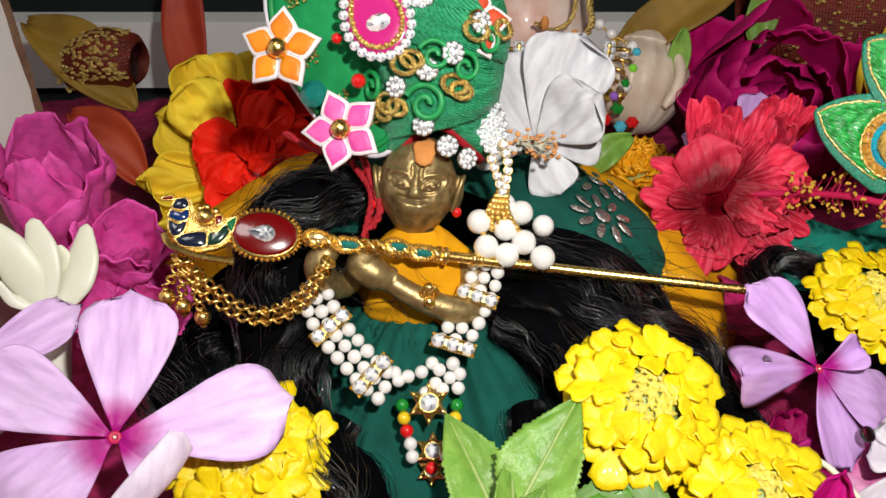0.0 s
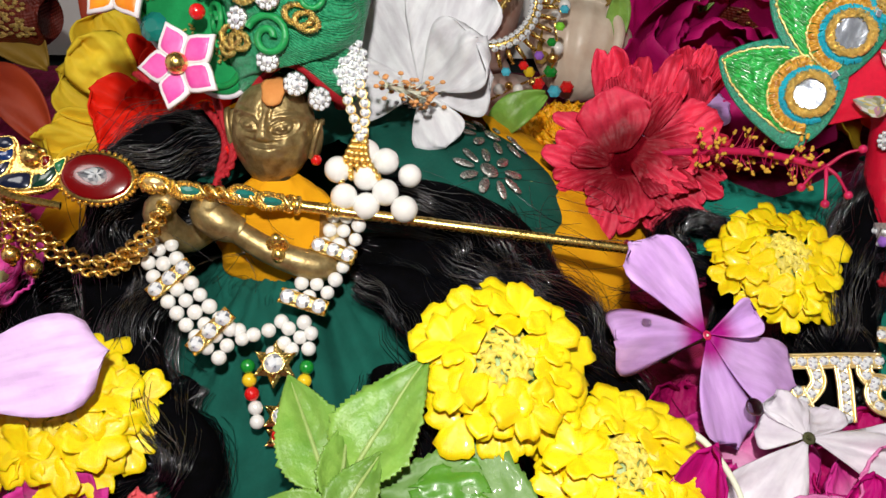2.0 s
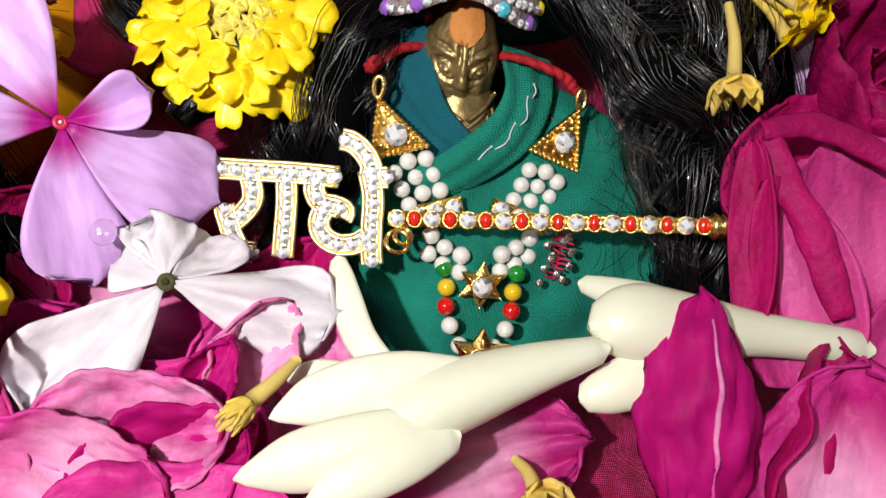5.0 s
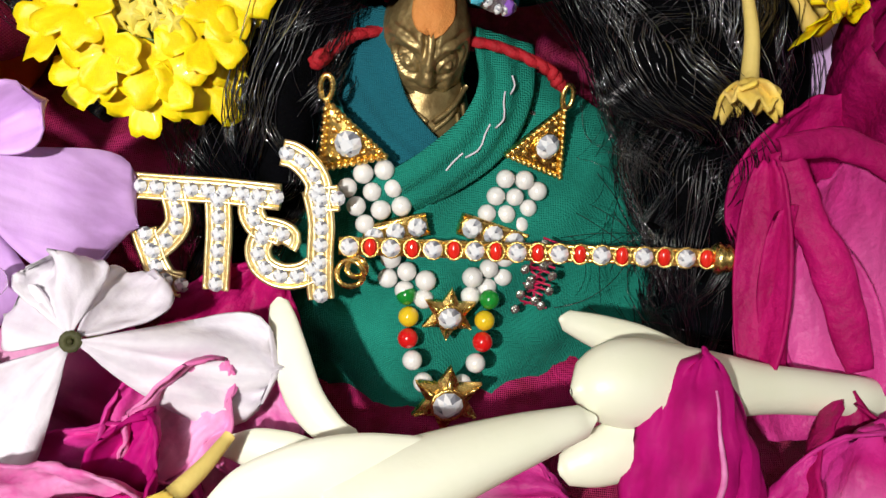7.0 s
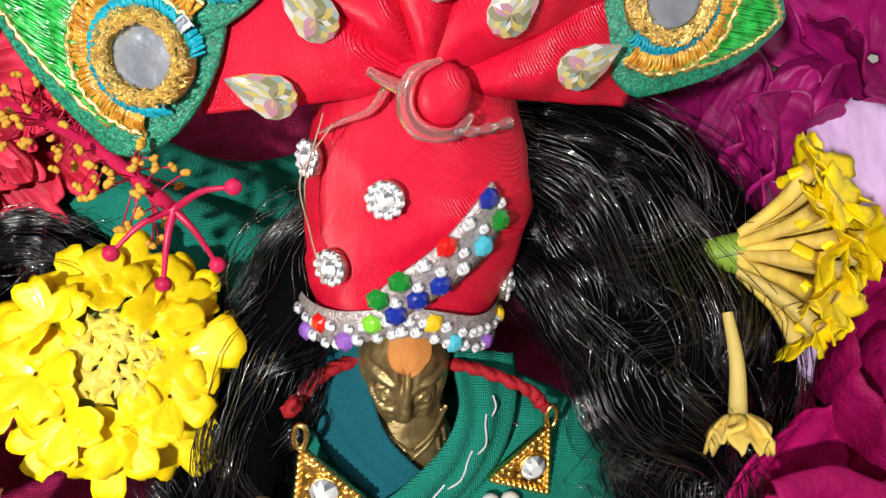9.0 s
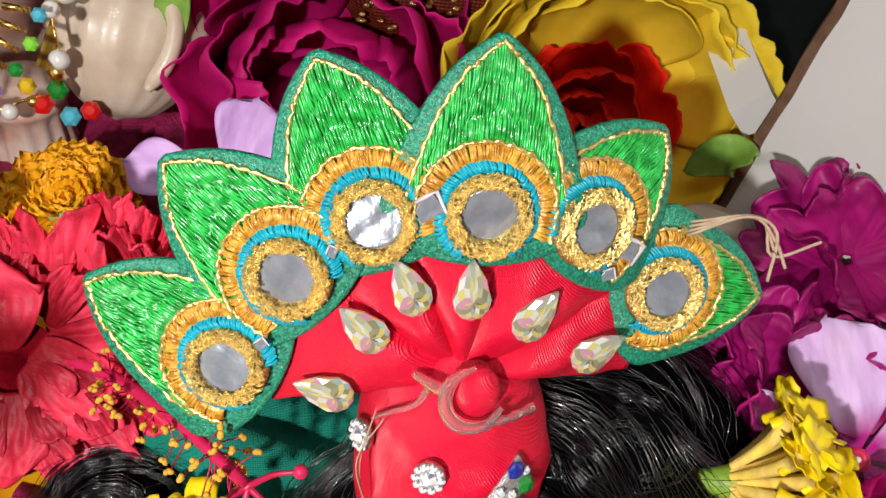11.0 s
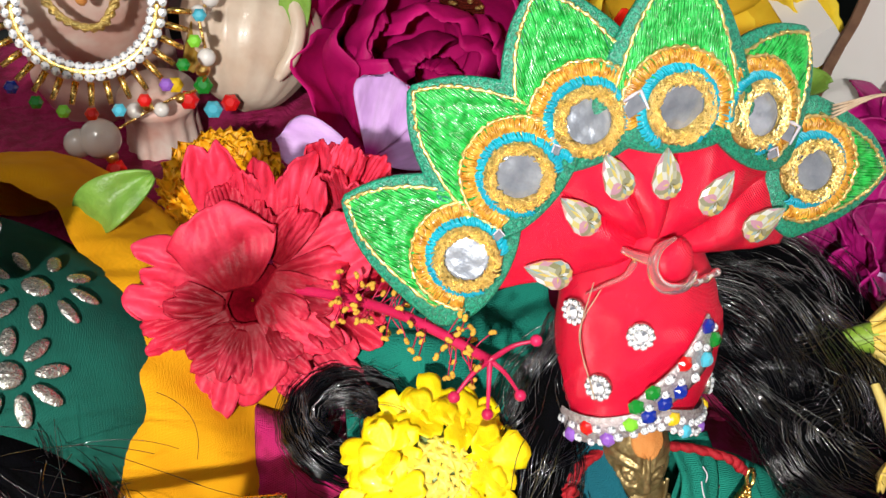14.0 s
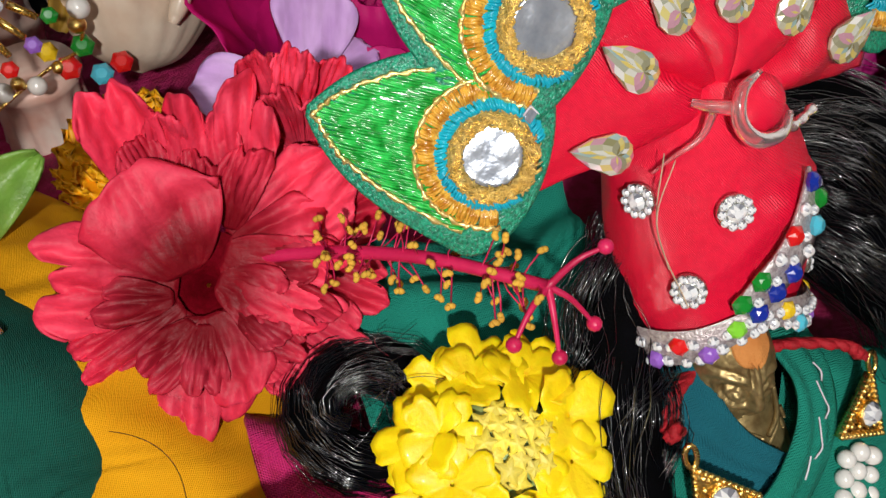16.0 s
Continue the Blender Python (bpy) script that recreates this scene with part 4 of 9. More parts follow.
def rose_sheet(p, nrm, up, L, W, curl, bend_, seed, mat):
    def fn(u, v):
        w = np.clip(np.sin(np.clip(u * 0.84 + 0.12, 0, 1) * math.pi), 0, 1) ** 0.4
        a = v * curl
        k = W / 2 / abs(curl)
        z = (1 - np.cos(a)) * abs(k) * np.sign(curl) * w + bend_ * L * (u - 0.45) ** 2 + 0.020 * W * fuzz(u * 2.5, v * 2.5, seed=seed) + 0.004 * W * fuzz(u * 11, v * 11, seed=seed + 1)
        return np.sin(a) * k * w * np.sign(curl), L * (u - 0.5) * (1 - 0.08 * v * v) + 0.012 * L * np.sin(v * 9 + seed) * u, z
    obj("petal", Geo().sheet(fn, 26, 26, 0.0004), mat, br, m=BI @ seat(p, nrm, up))


def roll(pts, r, mat, seed, flat=0.6):
    """A petal rim rolled up like a quill, open along one side."""
    p = smooth_path([tuple(BI @ Vector(q)) for q in pts], 26)
    n = Vector((-0.3, -0.5, 0.8))

    def fn(u, v):
        q = np.stack([np.interp(u, np.linspace(0, 1, 26), p[:, i]) for i in range(3)], -1)
        t = np.gradient(q, axis=0)
        t /= np.linalg.norm(t, axis=-1, keepdims=True) + 1e-12
        s = np.cross(t, np.array(n))
        s /= np.linalg.norm(s, axis=-1, keepdims=True) + 1e-12
        up = np.cross(s, t)
        a = v * 2.3
        rr = r * (0.55 + 0.6 * np.sin(u * math.pi * 0.85 + 0.3)) * (1 + 0.18 * fuzz(u * 4, v, seed=seed) + 0.06 * np.sin(u * 19 + seed) + 0.05 * fuzz(u * 14, v * 5, seed=seed + 2))
        q = q + s * (rr * np.sin(a))[..., None] + up * (rr * np.cos(a) * flat)[..., None]
        return q[..., 0], q[..., 1], q[..., 2]
    obj("petal", Geo().sheet(fn, 25, 16, 0.0004), mat, br)


rose_sheet((0.1975, 0.1285, 0.0265), (-0.10, -0.62, 0.78), (-0.28, 0.62, 0.55), 0.0330, 0.0380, 0.75, 0.35, 401, ROSE_PALE)
rose_sheet((0.1945, 0.1420, 0.0285), (-0.10, -0.72, 0.70), (-0.20, 0.62, 0.65), 0.0260, 0.0380, 0.6, 0.3, 402, ROSE)
rose_sheet((0.1850, 0.1200, 0.0250), (-0.25, -0.55, 0.80), (-0.20, 0.75, 0.55), 0.0270, 0.0200, 0.7, 0.2, 403, ROSE_PALE)
rose_sheet((0.2070, 0.1120, 0.0220), (-0.15, -0.45, 0.88), (0.5, 0.75, 0.3), 0.0300, 0.0260, 0.6, 0.2, 404, ROSE_PALE)
roll([(0.1785, 0.1372, 0.0405), (0.1812, 0.1308, 0.037), (0.1852, 0.1225, 0.034), (0.1888, 0.1135, 0.029)], 0.0021, ROSE, 405, 0.35)
rose_sheet((0.1775, 0.1250, 0.0325), (-0.75, -0.35, 0.55), (0.05, 0.85, 0.45), 0.0260, 0.0080, 0.9, 0.15, 407, ROSE)
rose_sheet((0.1800, 0.1225, 0.0310), (0.45, -0.55, 0.70), (0.22, -0.80, -0.30), 0.0220, 0.0075, -0.9, 0.1, 408, ROSE)
roll([(0.1774, 0.1370, 0.041), (0.1844, 0.1376, 0.042), (0.1915, 0.1350, 0.042), (0.1980, 0.1300, 0.041)], 0.0015, ROSE, 409, 0.4)
br.matrix_basis = shift(0.0026, -0.0026, -0.0006) @ br.matrix_basis
rose("rose_flower", seat((0.216, 0.150, 0.024), (-0.3, -0.1, 0.9), (0, 0.8, -0.3)), 0.0150, [
    (0.5, 3, 145, ROSE), (0.75, 3, 138, ROSE), (1.0, 4, 130, ROSE)], "dark magenta rose beside black hair", seed=8)


def waxy(pts, widths, flat, nrm, seg=22):
    """A thick fleshy petal or tube along a path, oval across, rounded at both ends."""
    p = smooth_path(pts, seg)
    t = np.gradient(p, axis=0)
    t /= np.linalg.norm(t, axis=1, keepdims=True)
    s = np.cross(t, np.array(nrm, float))
    s /= np.linalg.norm(s, axis=1, keepdims=True)
    up = np.cross(s, t)
    w = np.interp(np.linspace(0, 1, seg), np.linspace(0, 1, len(widths)), widths)
    for _ in range(3):
        w[1:-1] = (w[:-2] + 2 * w[1:-1] + w[2:]) / 4
    w[0], w[-1] = w[0] * 0.25, w[-1] * 0.25
    a = np.arange(18) * 2 * math.pi / 18
    ridge = 1 + 0.05 * np.cos(3 * a + 1.0)
    rings = p[:, None, :] + (w[:, None] * np.cos(a) * ridge)[..., None] * s[:, None, :] + (w[:, None] * flat * np.sin(a) * ridge)[..., None] * up[:, None, :]
    g = Geo().skin(rings, close_v=True)
    g.f.append(tuple(range(18))[::-1])
    g.f.append(tuple((seg - 1) * 18 + i for i in range(18)))
    return g


obj("curled_petal", waxy([(0.0126, 0.0004, 0.0040), (0.0096, -0.0048, 0.0048), (0.0050, -0.0108, 0.0040), (0.0010, -0.0164, 0.0022), (-0.0018, -0.0196, 0.0008)], [0.0030, 0.0036, 0.0036, 0.0034, 0.0026], 0.40, (0.5, -0.3, 0.8)), PETAL_BACK, pale, "pale petal rolled up to show its back")


def tuberose(label, tube, petals):
    """A waxy tube and the fleshy petals at its head, each a path with half-widths and flatness."""
    o = Vector(tube[0][0])
    t = thing("tuberose_flower", shift(*o), label, "flower", "tuberose flowers")
    back = shift(*-o)
    for i, (pts, widths, flat) in enumerate((tube, *petals)):
        g = waxy(pts, widths, flat, (-0.1, -0.55, 0.83))
        obj("petal" if i else "flower_tube", g, IVORY, t, "" if i else "waxy ivory tube", m=back)
    return t


tuberose("ivory tuberose lying across the altar cloth, petals half open",
         ([(0.1573, 0.1040, 0.0279), (0.1463, 0.1005, 0.0263), (0.1368, 0.0970, 0.0245), (0.1280, 0.0935, 0.0225)], [0.0016, 0.0031, 0.0042, 0.0050, 0.0046], 0.9), [
             ([(0.1400, 0.0995, 0.0260), (0.1300, 0.0982, 0.0262), (0.1215, 0.0960, 0.0248), (0.1150, 0.0935, 0.0236)], [0.0022, 0.0034, 0.0038, 0.0032, 0.0004], 0.42),
             ([(0.1370, 0.0935, 0.0250), (0.1290, 0.0905, 0.0250), (0.1200, 0.0882, 0.0240), (0.1118, 0.0862, 0.0225)], [0.0022, 0.0038, 0.0042, 0.0036, 0.0005], 0.42),
             ([(0.1380, 0.0925, 0.0245), (0.1310, 0.0885, 0.0250), (0.1250, 0.0855, 0.0245), (0.1200, 0.0830, 0.0230)], [0.0018, 0.0032, 0.0034, 0.0028, 0.0004], 0.45)])
tuberose("ivory tuberose with blunt petals under a rose petal",
         ([(0.1980, 0.1088, 0.0240), (0.1860, 0.1090, 0.0252), (0.1760, 0.1088, 0.0262), (0.1660, 0.1082, 0.0272), (0.1600, 0.1080, 0.0276), (0.1550, 0.1072, 0.0272)], [0.0026, 0.0028, 0.0030, 0.0046, 0.0056, 0.0052, 0.0022], 0.75), [
             ([(0.1725, 0.1113, 0.0262), (0.1680, 0.1138, 0.0245), (0.1625, 0.1172, 0.0215), (0.1572, 0.1202, 0.0195)], [0.0010, 0.0020, 0.0026, 0.0022, 0.0012], 0.5),
             ([(0.1690, 0.1040, 0.0250), (0.1640, 0.1025, 0.0242), (0.1590, 0.1008, 0.0228), (0.1545, 0.0996, 0.0214)], [0.0018, 0.0034, 0.0038, 0.0032, 0.0016], 0.55)])
tagged(obj("curled_petal", waxy([(0.1318, 0.1030, 0.0200), (0.1285, 0.1042, 0.0196), (0.1252, 0.1078, 0.0200), (0.1232, 0.1128, 0.0208), (0.1220, 0.1168, 0.0216), (0.1213, 0.1196, 0.0222)], [0.0010, 0.0020, 0.0025, 0.0024, 0.0019, 0.0010], 0.42, (-0.4, -0.45, 0.8)), IVORY), "narrow ivory tuberose petal curling upward", "petal")
tagged(obj("loose_petal", waxy([(0.1290, 0.1005, 0.0185), (0.1220, 0.1020, 0.0185), (0.1158, 0.1027, 0.0178)], [0.0018, 0.0026, 0.0024, 0.0008], 0.4, (-0.1, -0.5, 0.85)), IVORY), "small ivory petal behind an open tuberose", "petal")

# withered florets
def dry_floret(m, L, label, open_=1.0):
    t = thing("withered_floret", m, label, "flower", "withered florets")
    obj("flower_tube", Geo().tube(smooth_path([(0, 0, 0), (0.0004, 0.0003, L * 0.5), (0, 0, L)], 10), np.linspace(0.0007, 0.0012, 10), 8), DRY_STEM, t)
    for i in range(5):
        place = spin(i * 72)
        obj("petal", Geo().sheet(lambda u, v, i=i: (0.0030 * open_ * v * np.sin(np.clip(u + 0.1, 0, 1) * 2.6) ** 0.7, 0.0008 + 0.0030 * open_ * u * (0.8 + 0.1 * (i % 3)), L + 0.0040 * u + 0.0009 * np.sin(v * 5 + i) * u - 0.0014 * u * u * (i % 2)), 8, 8, 0.0004), DRY_YELLOW, t, m=place)
    return t


dry_floret(seat((0.1772, 0.1550, 0.0465), (0.02, -0.92, -0.38), (0, 0.3, 0.9)), 0.0125, "pale withered lantana floret on black hair")
dry_floret(seat((0.1175, 0.1025, 0.0224), (-0.58, -0.80, 0.10), (0, 0.3, 0.9)), 0.0085, "pale withered floret among rose petals", 0.35)
dry_floret(seat((0.1480, 0.0960, 0.0100), (0.3, -0.75, 0.3), (0, 0.3, 0.9)), 0.0060, "withered yellow floret under a tuberose")

tagged(obj("flower_stalk", Geo().tube(smooth_path([(0.0754, 0.1118, 0.026), (0.0788, 0.1081, 0.0262), (0.0817, 0.0996, 0.0262), (0.0823, 0.0921, 0.025), (0.0804, 0.0887, 0.022), (0.0777, 0.088, 0.018)], 24), np.linspace(0.0007, 0.0004, 24), 8), IVORY), "thin pale stalk curving down beside a lantana head", "stalk")

# the side-on lantana head with withered florets
wl = thing("withered_lantana", seat((0.1735, 0.1655, 0.0450), (0.66, -0.22, 0.30), (0, 0.7, 0.7)), "half-withered yellow lantana head lying on its side", "flower")
obj("calyx", Geo().lathe([(0.0002, -0.0065), (0.0007, -0.0040), (0.0011, 0.0), (0.0018, 0.0040), (0.0030, 0.0085), (0.0026, 0.0095)], 16), CALYX, wl, "green calyx")
r = random.Random(9)
for i in range(28):
    a, b = i * 2.4, 0.15 + 0.85 * math.sqrt(i / 28)
    base = Vector((0.0030 * b * math.cos(a), 0.0030 * b * math.sin(a), 0.008))
    tip = Vector((0.0105 * b * math.cos(a), 0.0125 * b * math.sin(a), 0.0185 + 0.0035 * math.cos(b * 1.4) - 0.004 * b * b + r.uniform(-0.001, 0.001)))
    obj("floret_tube", Geo().tube(smooth_path([base, (base + tip) / 2 + Vector((0, 0, 0.001)), tip], 7), np.linspace(0.0007, 0.0013, 7), 6), DRY_YELLOW if i % 4 else DRY_STEM, wl)
    obj("floret", None, None, wl, m=seat(tip, tip - base + Vector((r.uniform(-0.004, 0.004), r.uniform(-0.004, 0.004), 0)), (r.uniform(-1, 1), 1, 0)) @ Matrix.Rotation(radians(r.uniform(-35, 35)), 4, "X") @ Matrix.Diagonal((r.uniform(0.60, 0.90), r.uniform(0.45, 0.75), r.uniform(0.5, 1.0), 1)), mesh=r.choice(FLORETS))

# water drops
for p, rr in (((0.0905, 0.1180, 0.0255), 0.0018), ((0.0700, 0.1290, 0.0370), 0.0010)):
    tagged(obj("water_drop", Geo().ball((0, 0, 0), (rr, rr, rr * 0.32), 16, 10), DROP, m=seat(p, (0.1, -0.5, 0.85), (0, 1, 0))), "clear water drop resting on a lilac petal", "water drop")

# marigold and small pink blossoms at the front edge
def marigold(m, R, label, rings=6, mat=MARIGOLD, name="marigold_flower"):
    t = thing(name, m, label, "flower")
    r = random.Random(int(R * 1e5))
    for k in range(rings):
        n = 9 + 6 * k
        for i in range(n):
            L = R * (0.34 + 0.12 * k / rings * 4)
            g = Geo().sheet(ruffle_fn(L * 0.62, L * 0.62, i + k * 9, 0.10, 0.30), 6, 8, 0.0003)
            obj("petal", g, mat, t, m=spin(i * 360 / n + r.uniform(-9, 9)) @ shift(0, R * 0.10 * k, R * 0.26 * (1 - (k / rings) ** 2)) @ Matrix.Rotation(radians(44 - 8 * k + r.uniform(-16, 16)), 4, "X") @ Matrix.Rotation(radians(r.uniform(-25, 25)), 4, "Y"))
    obj("calyx", Geo().ball((0, 0, -R * 0.1), (R * 0.55, R * 0.55, R * 0.4), 14, 8), STEM, t)
    return t


marigold(seat((-0.0667, 0.0818, 0.0220), (0.1, -0.4, 0.9), (0, 1, 0)), 0.018, "orange marigold at the altar's front edge")
marigold(seat((0.0660, 0.2430, 0.014), (0.0, -0.3, 0.95), (0, 1, 0)), 0.0165, "orange marigold behind the red hibiscus")
marigold(seat((0.0100, 0.0780, 0.010), (0.1, -0.4, 0.9), (0, 1, 0)), 0.0120, "small orange marigold under a leafy sprig", rings=5)
loose((0.0310, 0.0765, 0.0135), (0.05, -0.55, 0.83), (-0.9, 0.3, 0.1), 0.020, 0.014, IVORY, 51, 0.4, "rounded ivory petal under a leaf stalk", 0.2)
loose((0.0215, 0.0885, 0.0070), (0.0, -0.4, 0.9), (0.9, 0.2, 0.0), 0.018, 0.012, MARIGOLD, 52, 0.4, "loose orange petal under a sprig", 0.2)
loose((0.0400, 0.0870, 0.0070), (0.0, -0.4, 0.9), (0.9, 0.1, 0.0), 0.022, 0.012, MARIGOLD, 53, 0.4, "broad loose orange petal under a round leaf", 0.2)
loose((0.0540, 0.0890, 0.0100), (0.1, -0.45, 0.9), (0.6, 0.7, 0.1), 0.020, 0.016, ROSE_PINK, 54, 0.5, "pale-veined pink rose petal under a leaf stalk")
rose("pink_blossom", seat((-0.0379, 0.0919, 0.0150), (0.05, -0.3, 0.95), (0, 1, 0)), 0.0085, [(0.6, 4, 100, ROSE_PINK), (1.0, 5, 85, ROSE_PINK)], "small magenta pink blossom in front of a lantana head", seed=51)
coral = thing("pink_blossom", seat((-0.0240, 0.0930, 0.0170), (0.1, -0.45, 0.9), (0, 1, 0.3)), "small coral pink blossom with narrow fingers near the dress", "flower")
for k in range(9):
    obj("petal", Geo().sheet(ruffle_fn(0.0080, 0.0042, k, 0.05, 0.10), 10, 8, 0.0005), CORAL, coral, m=spin(k * 40 + 6 * (k % 3)) @ Matrix.Rotation(radians(26 + 14 * (k % 2)), 4, "X"))
obj("calyx", Geo().ball((0, 0, -0.0002), (0.0016, 0.0016, 0.0012), 10, 6), STEM, coral)
gold_sheet = Geo().sheet(lambda u, v: (0.155 + 0.10 * u, 0.052 + 0.026 * v + 0.004 * np.sin(u * 7), 0.006 + 0.006 * np.sin(u * 3.0) + 0.0015 * np.sin(v * 5 + u * 9)), 40, 20, 0.0015)
tagged(obj("gold_cloth", gold_sheet, GOLD_CLOTH), "fold of coarse gold cloth at the altar's front edge", "cloth")

# ---- shared jewellery ----
def mesh_of(name, g, mat, smooth=True):
    o = obj(name, g, mat, smooth=smooth)
    me = o.data
    bpy.data.objects.remove(o)
    return me


PEARL_MESH = mesh_of("pearl", Geo().ball((0, 0, 0), 1.0, 16, 10), PEARL)
# white to dark grey facets: sparkle put into the rhinestones' colour
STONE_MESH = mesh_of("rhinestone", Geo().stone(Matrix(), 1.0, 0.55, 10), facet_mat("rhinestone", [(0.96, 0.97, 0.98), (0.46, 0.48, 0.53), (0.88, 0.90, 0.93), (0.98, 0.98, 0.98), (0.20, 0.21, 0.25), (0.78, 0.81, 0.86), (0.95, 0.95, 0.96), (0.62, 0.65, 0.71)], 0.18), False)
CUP_MESH = mesh_of("stone_cup", Geo().lathe([(0.0, -0.5), (1.0, -0.45), (1.22, 0.0), (1.18, 0.22), (0.98, 0.15)], 12), GOLD)
BEADS = {k: mesh_of(k + "_bead", Geo().ball((0, 0, 0), 1.0, 14, 9), m) for k, m in (("red", B_RED), ("green", B_GREEN), ("yellow", B_YELLOW), ("gold", GOLD))}


def put(name, mesh, parent, m, label=""):
    return obj(name, None, None, parent, label, m=m, mesh=mesh)


def dot(name, mesh, parent, p, r, nrm=(0, 0, 1), up=(0, 1, 0.01)):
    return put(name, mesh, parent, seat(p, nrm, up) @ Matrix.Scale(r, 4))


def along(pts, step, start=0.0):
    """Points at even steps along a smooth path."""
    p = smooth_path(pts, 80)
    d = np.concatenate([[0], np.cumsum(np.linalg.norm(np.diff(p, axis=0), axis=1))])
    s = np.arange(start, d[-1] + 1e-9, step)
    return np.stack([np.interp(s, d, p[:, i]) for i in range(3)], -1)


def pearl_strip(parent, pts, r, rows, across, gap=1.9):
    """Several rows of pearls side by side along a path."""
    a = Vector(across).normalized()
    for k in range(rows):
        o = (k - (rows - 1) / 2) * r * gap
        for j, p in enumerate(along(pts, r * 2.05, r * (0.6 if k % 2 else 1.2))):
            dot("pearl", PEARL_MESH, parent, Vector(p) + a * o, r * (1 + 0.05 * math.sin(j * 3.1 + k)))


def spacer_bar(parent, p, across, nrm, length, stones=3):
    """A gold bar set with a row of stones."""
    m = seat(p, nrm, across)
    w = length / 2
    s = Geo()
    outline = [(-0.0013, -w), (0.0013, -w), (0.0015, 0), (0.0013, w), (-0.0013, w), (-0.0015, 0)]
    s.prism(outline, 0.0016, 0.12)
    for e in (-0.0013, 0.0013):
        s.tube([(e, -w, 0.0012), (e, w, 0.0012)], 0.0003, 6)
    bar = obj("spacer_bar", s, GOLD, parent, "gold spacer bar", m=m)
    for i in range(stones):
        y = (i - (stones - 1) / 2) * length / stones
        put("stone_cup", CUP_MESH, bar, shift(0, y, 0.0014) @ Matrix.Scale(length / stones * 0.40, 4))
        put("rhinestone", STONE_MESH, bar, shift(0, y, 0.0018) @ Matrix.Scale(length / stones * 0.44, 4))
    return bar


def star_pendant(parent, p, nrm, up, R, centre=None):
    m = seat(p, nrm, up)
    g = Geo()
    o = []
    for i in range(12):
        r = R if i % 2 == 0 else R * 0.55
        o.append((r * math.sin(i * math.pi / 6), r * math.cos(i * math.pi / 6)))
    g.prism(o, R * 0.22, 0.25, R * 0.1)
    ridges = []
    for i in range(6):
        a = i * math.pi / 3
        ridges.append(Geo().tube([(0.4 * R * math.sin(a), 0.4 * R * math.cos(a), R * 0.3), (0.92 * R * math.sin(a), 0.92 * R * math.cos(a), R * 0.22)], [R * 0.09, R * 0.04], 5))
    s = obj("star_pendant", g, GOLD, parent, "six-pointed gold star", smooth=False, m=m)
    for q in ridges:
        obj("ridge", q, GOLD, s)
    put("stone_cup", CUP_MESH, s, shift(0, 0, R * 0.34) @ Matrix.Scale(R * 0.40, 4))
    put("rhinestone", STONE_MESH, s, shift(0, 0, R * 0.42) @ Matrix.Scale(R * 0.40, 4))
    return s


# ---- brass figurines ----
def head_surface(th, ph, rx, ry, rz):
    """A worn cast head with a high brow, engraved almond eyes, a short wedge nose and lined lips; y points to the front, z up."""
    x, y, z = np.sin(th) * np.sin(ph), np.sin(th) * np.cos(ph), np.cos(th) + 0 * ph
    ax = np.abs(x)

    def bump(cx, cz, sx, sz):
        return np.exp(-((x - cx) / sx) ** 2 - ((z - cz) / sz) ** 2) * (y > 0)

    def groove(f, w, depth, keep=1.0):
        return -depth * np.exp(-(f / w) ** 2) * keep * (y > 0)

    wide = 0.07 + 0.20 * np.clip(0.40 - z, 0, 0.5)
    d = 0.16 * np.exp(-(x / wide) ** 4) * np.clip((0.48 - z) / 0.5, 0, 1) ** 0.8 / (1 + np.exp(-(z + 0.09) / 0.025)) * (y > 0)
    for s in (-1, 1):
        d = d + 0.06 * bump(s * 0.42, 0.14, 0.15, 0.07) + 0.05 * bump(s * 0.45, 0.36, 0.26, 0.05) + 0.04 * bump(s * 0.5, -0.12, 0.2, 0.12)
    tilt = z - 0.14 - 0.22 * (ax - 0.42)
    eye = np.sqrt(((ax - 0.42) / 0.27) ** 2 + (tilt / 0.115) ** 2)
    d = d + groove(eye - 1, 0.16, 0.075) + groove(eye - 1.5, 0.12, 0.035, z > 0.1) + groove(eye - 0.42, 0.14, 0.05)
    d = d + groove(z - 0.34 - 0.18 * ax + 0.35 * (ax - 0.42) ** 2, 0.020, 0.05, np.exp(-((ax - 0.45) / 0.30) ** 4))
    d = d + groove(ax - 0.10 - 0.16 * (z - 0.30), 0.032, 0.10, np.exp(-((z - 0.37) / 0.14) ** 4))
    for zc in (-0.125, -0.175, -0.225):
        d = d + groove(z - zc - 0.32 * x * x, 0.014, 0.055, np.exp(-(x / 0.42) ** 6))
    d = d + 0.05 * bump(0, -0.15, 0.34, 0.018) + 0.05 * bump(0, -0.20, 0.30, 0.018) + 0.06 * bump(0, -0.38, 0.3, 0.12)
    k = 1 + 1.35 * d + 0.012 * fuzz(x * 4, y * 4, z * 4, seed=3)
    taper = (1 - 0.18 * np.clip(-z, 0, 1) ** 1.5) * (1 - 0.16 * np.clip(z - 0.35, 0, 1))
    return np.stack([x * k * rx * taper, y * k * ry * taper, z * rz], -1)


def head_points(rx, ry, rz, nu=170, nv=130):
    return head_surface(np.linspace(0.02, math.pi - 0.02, nv)[:, None], (np.arange(nu) * 2 * math.pi / nu)[None, :], rx, ry, rz)


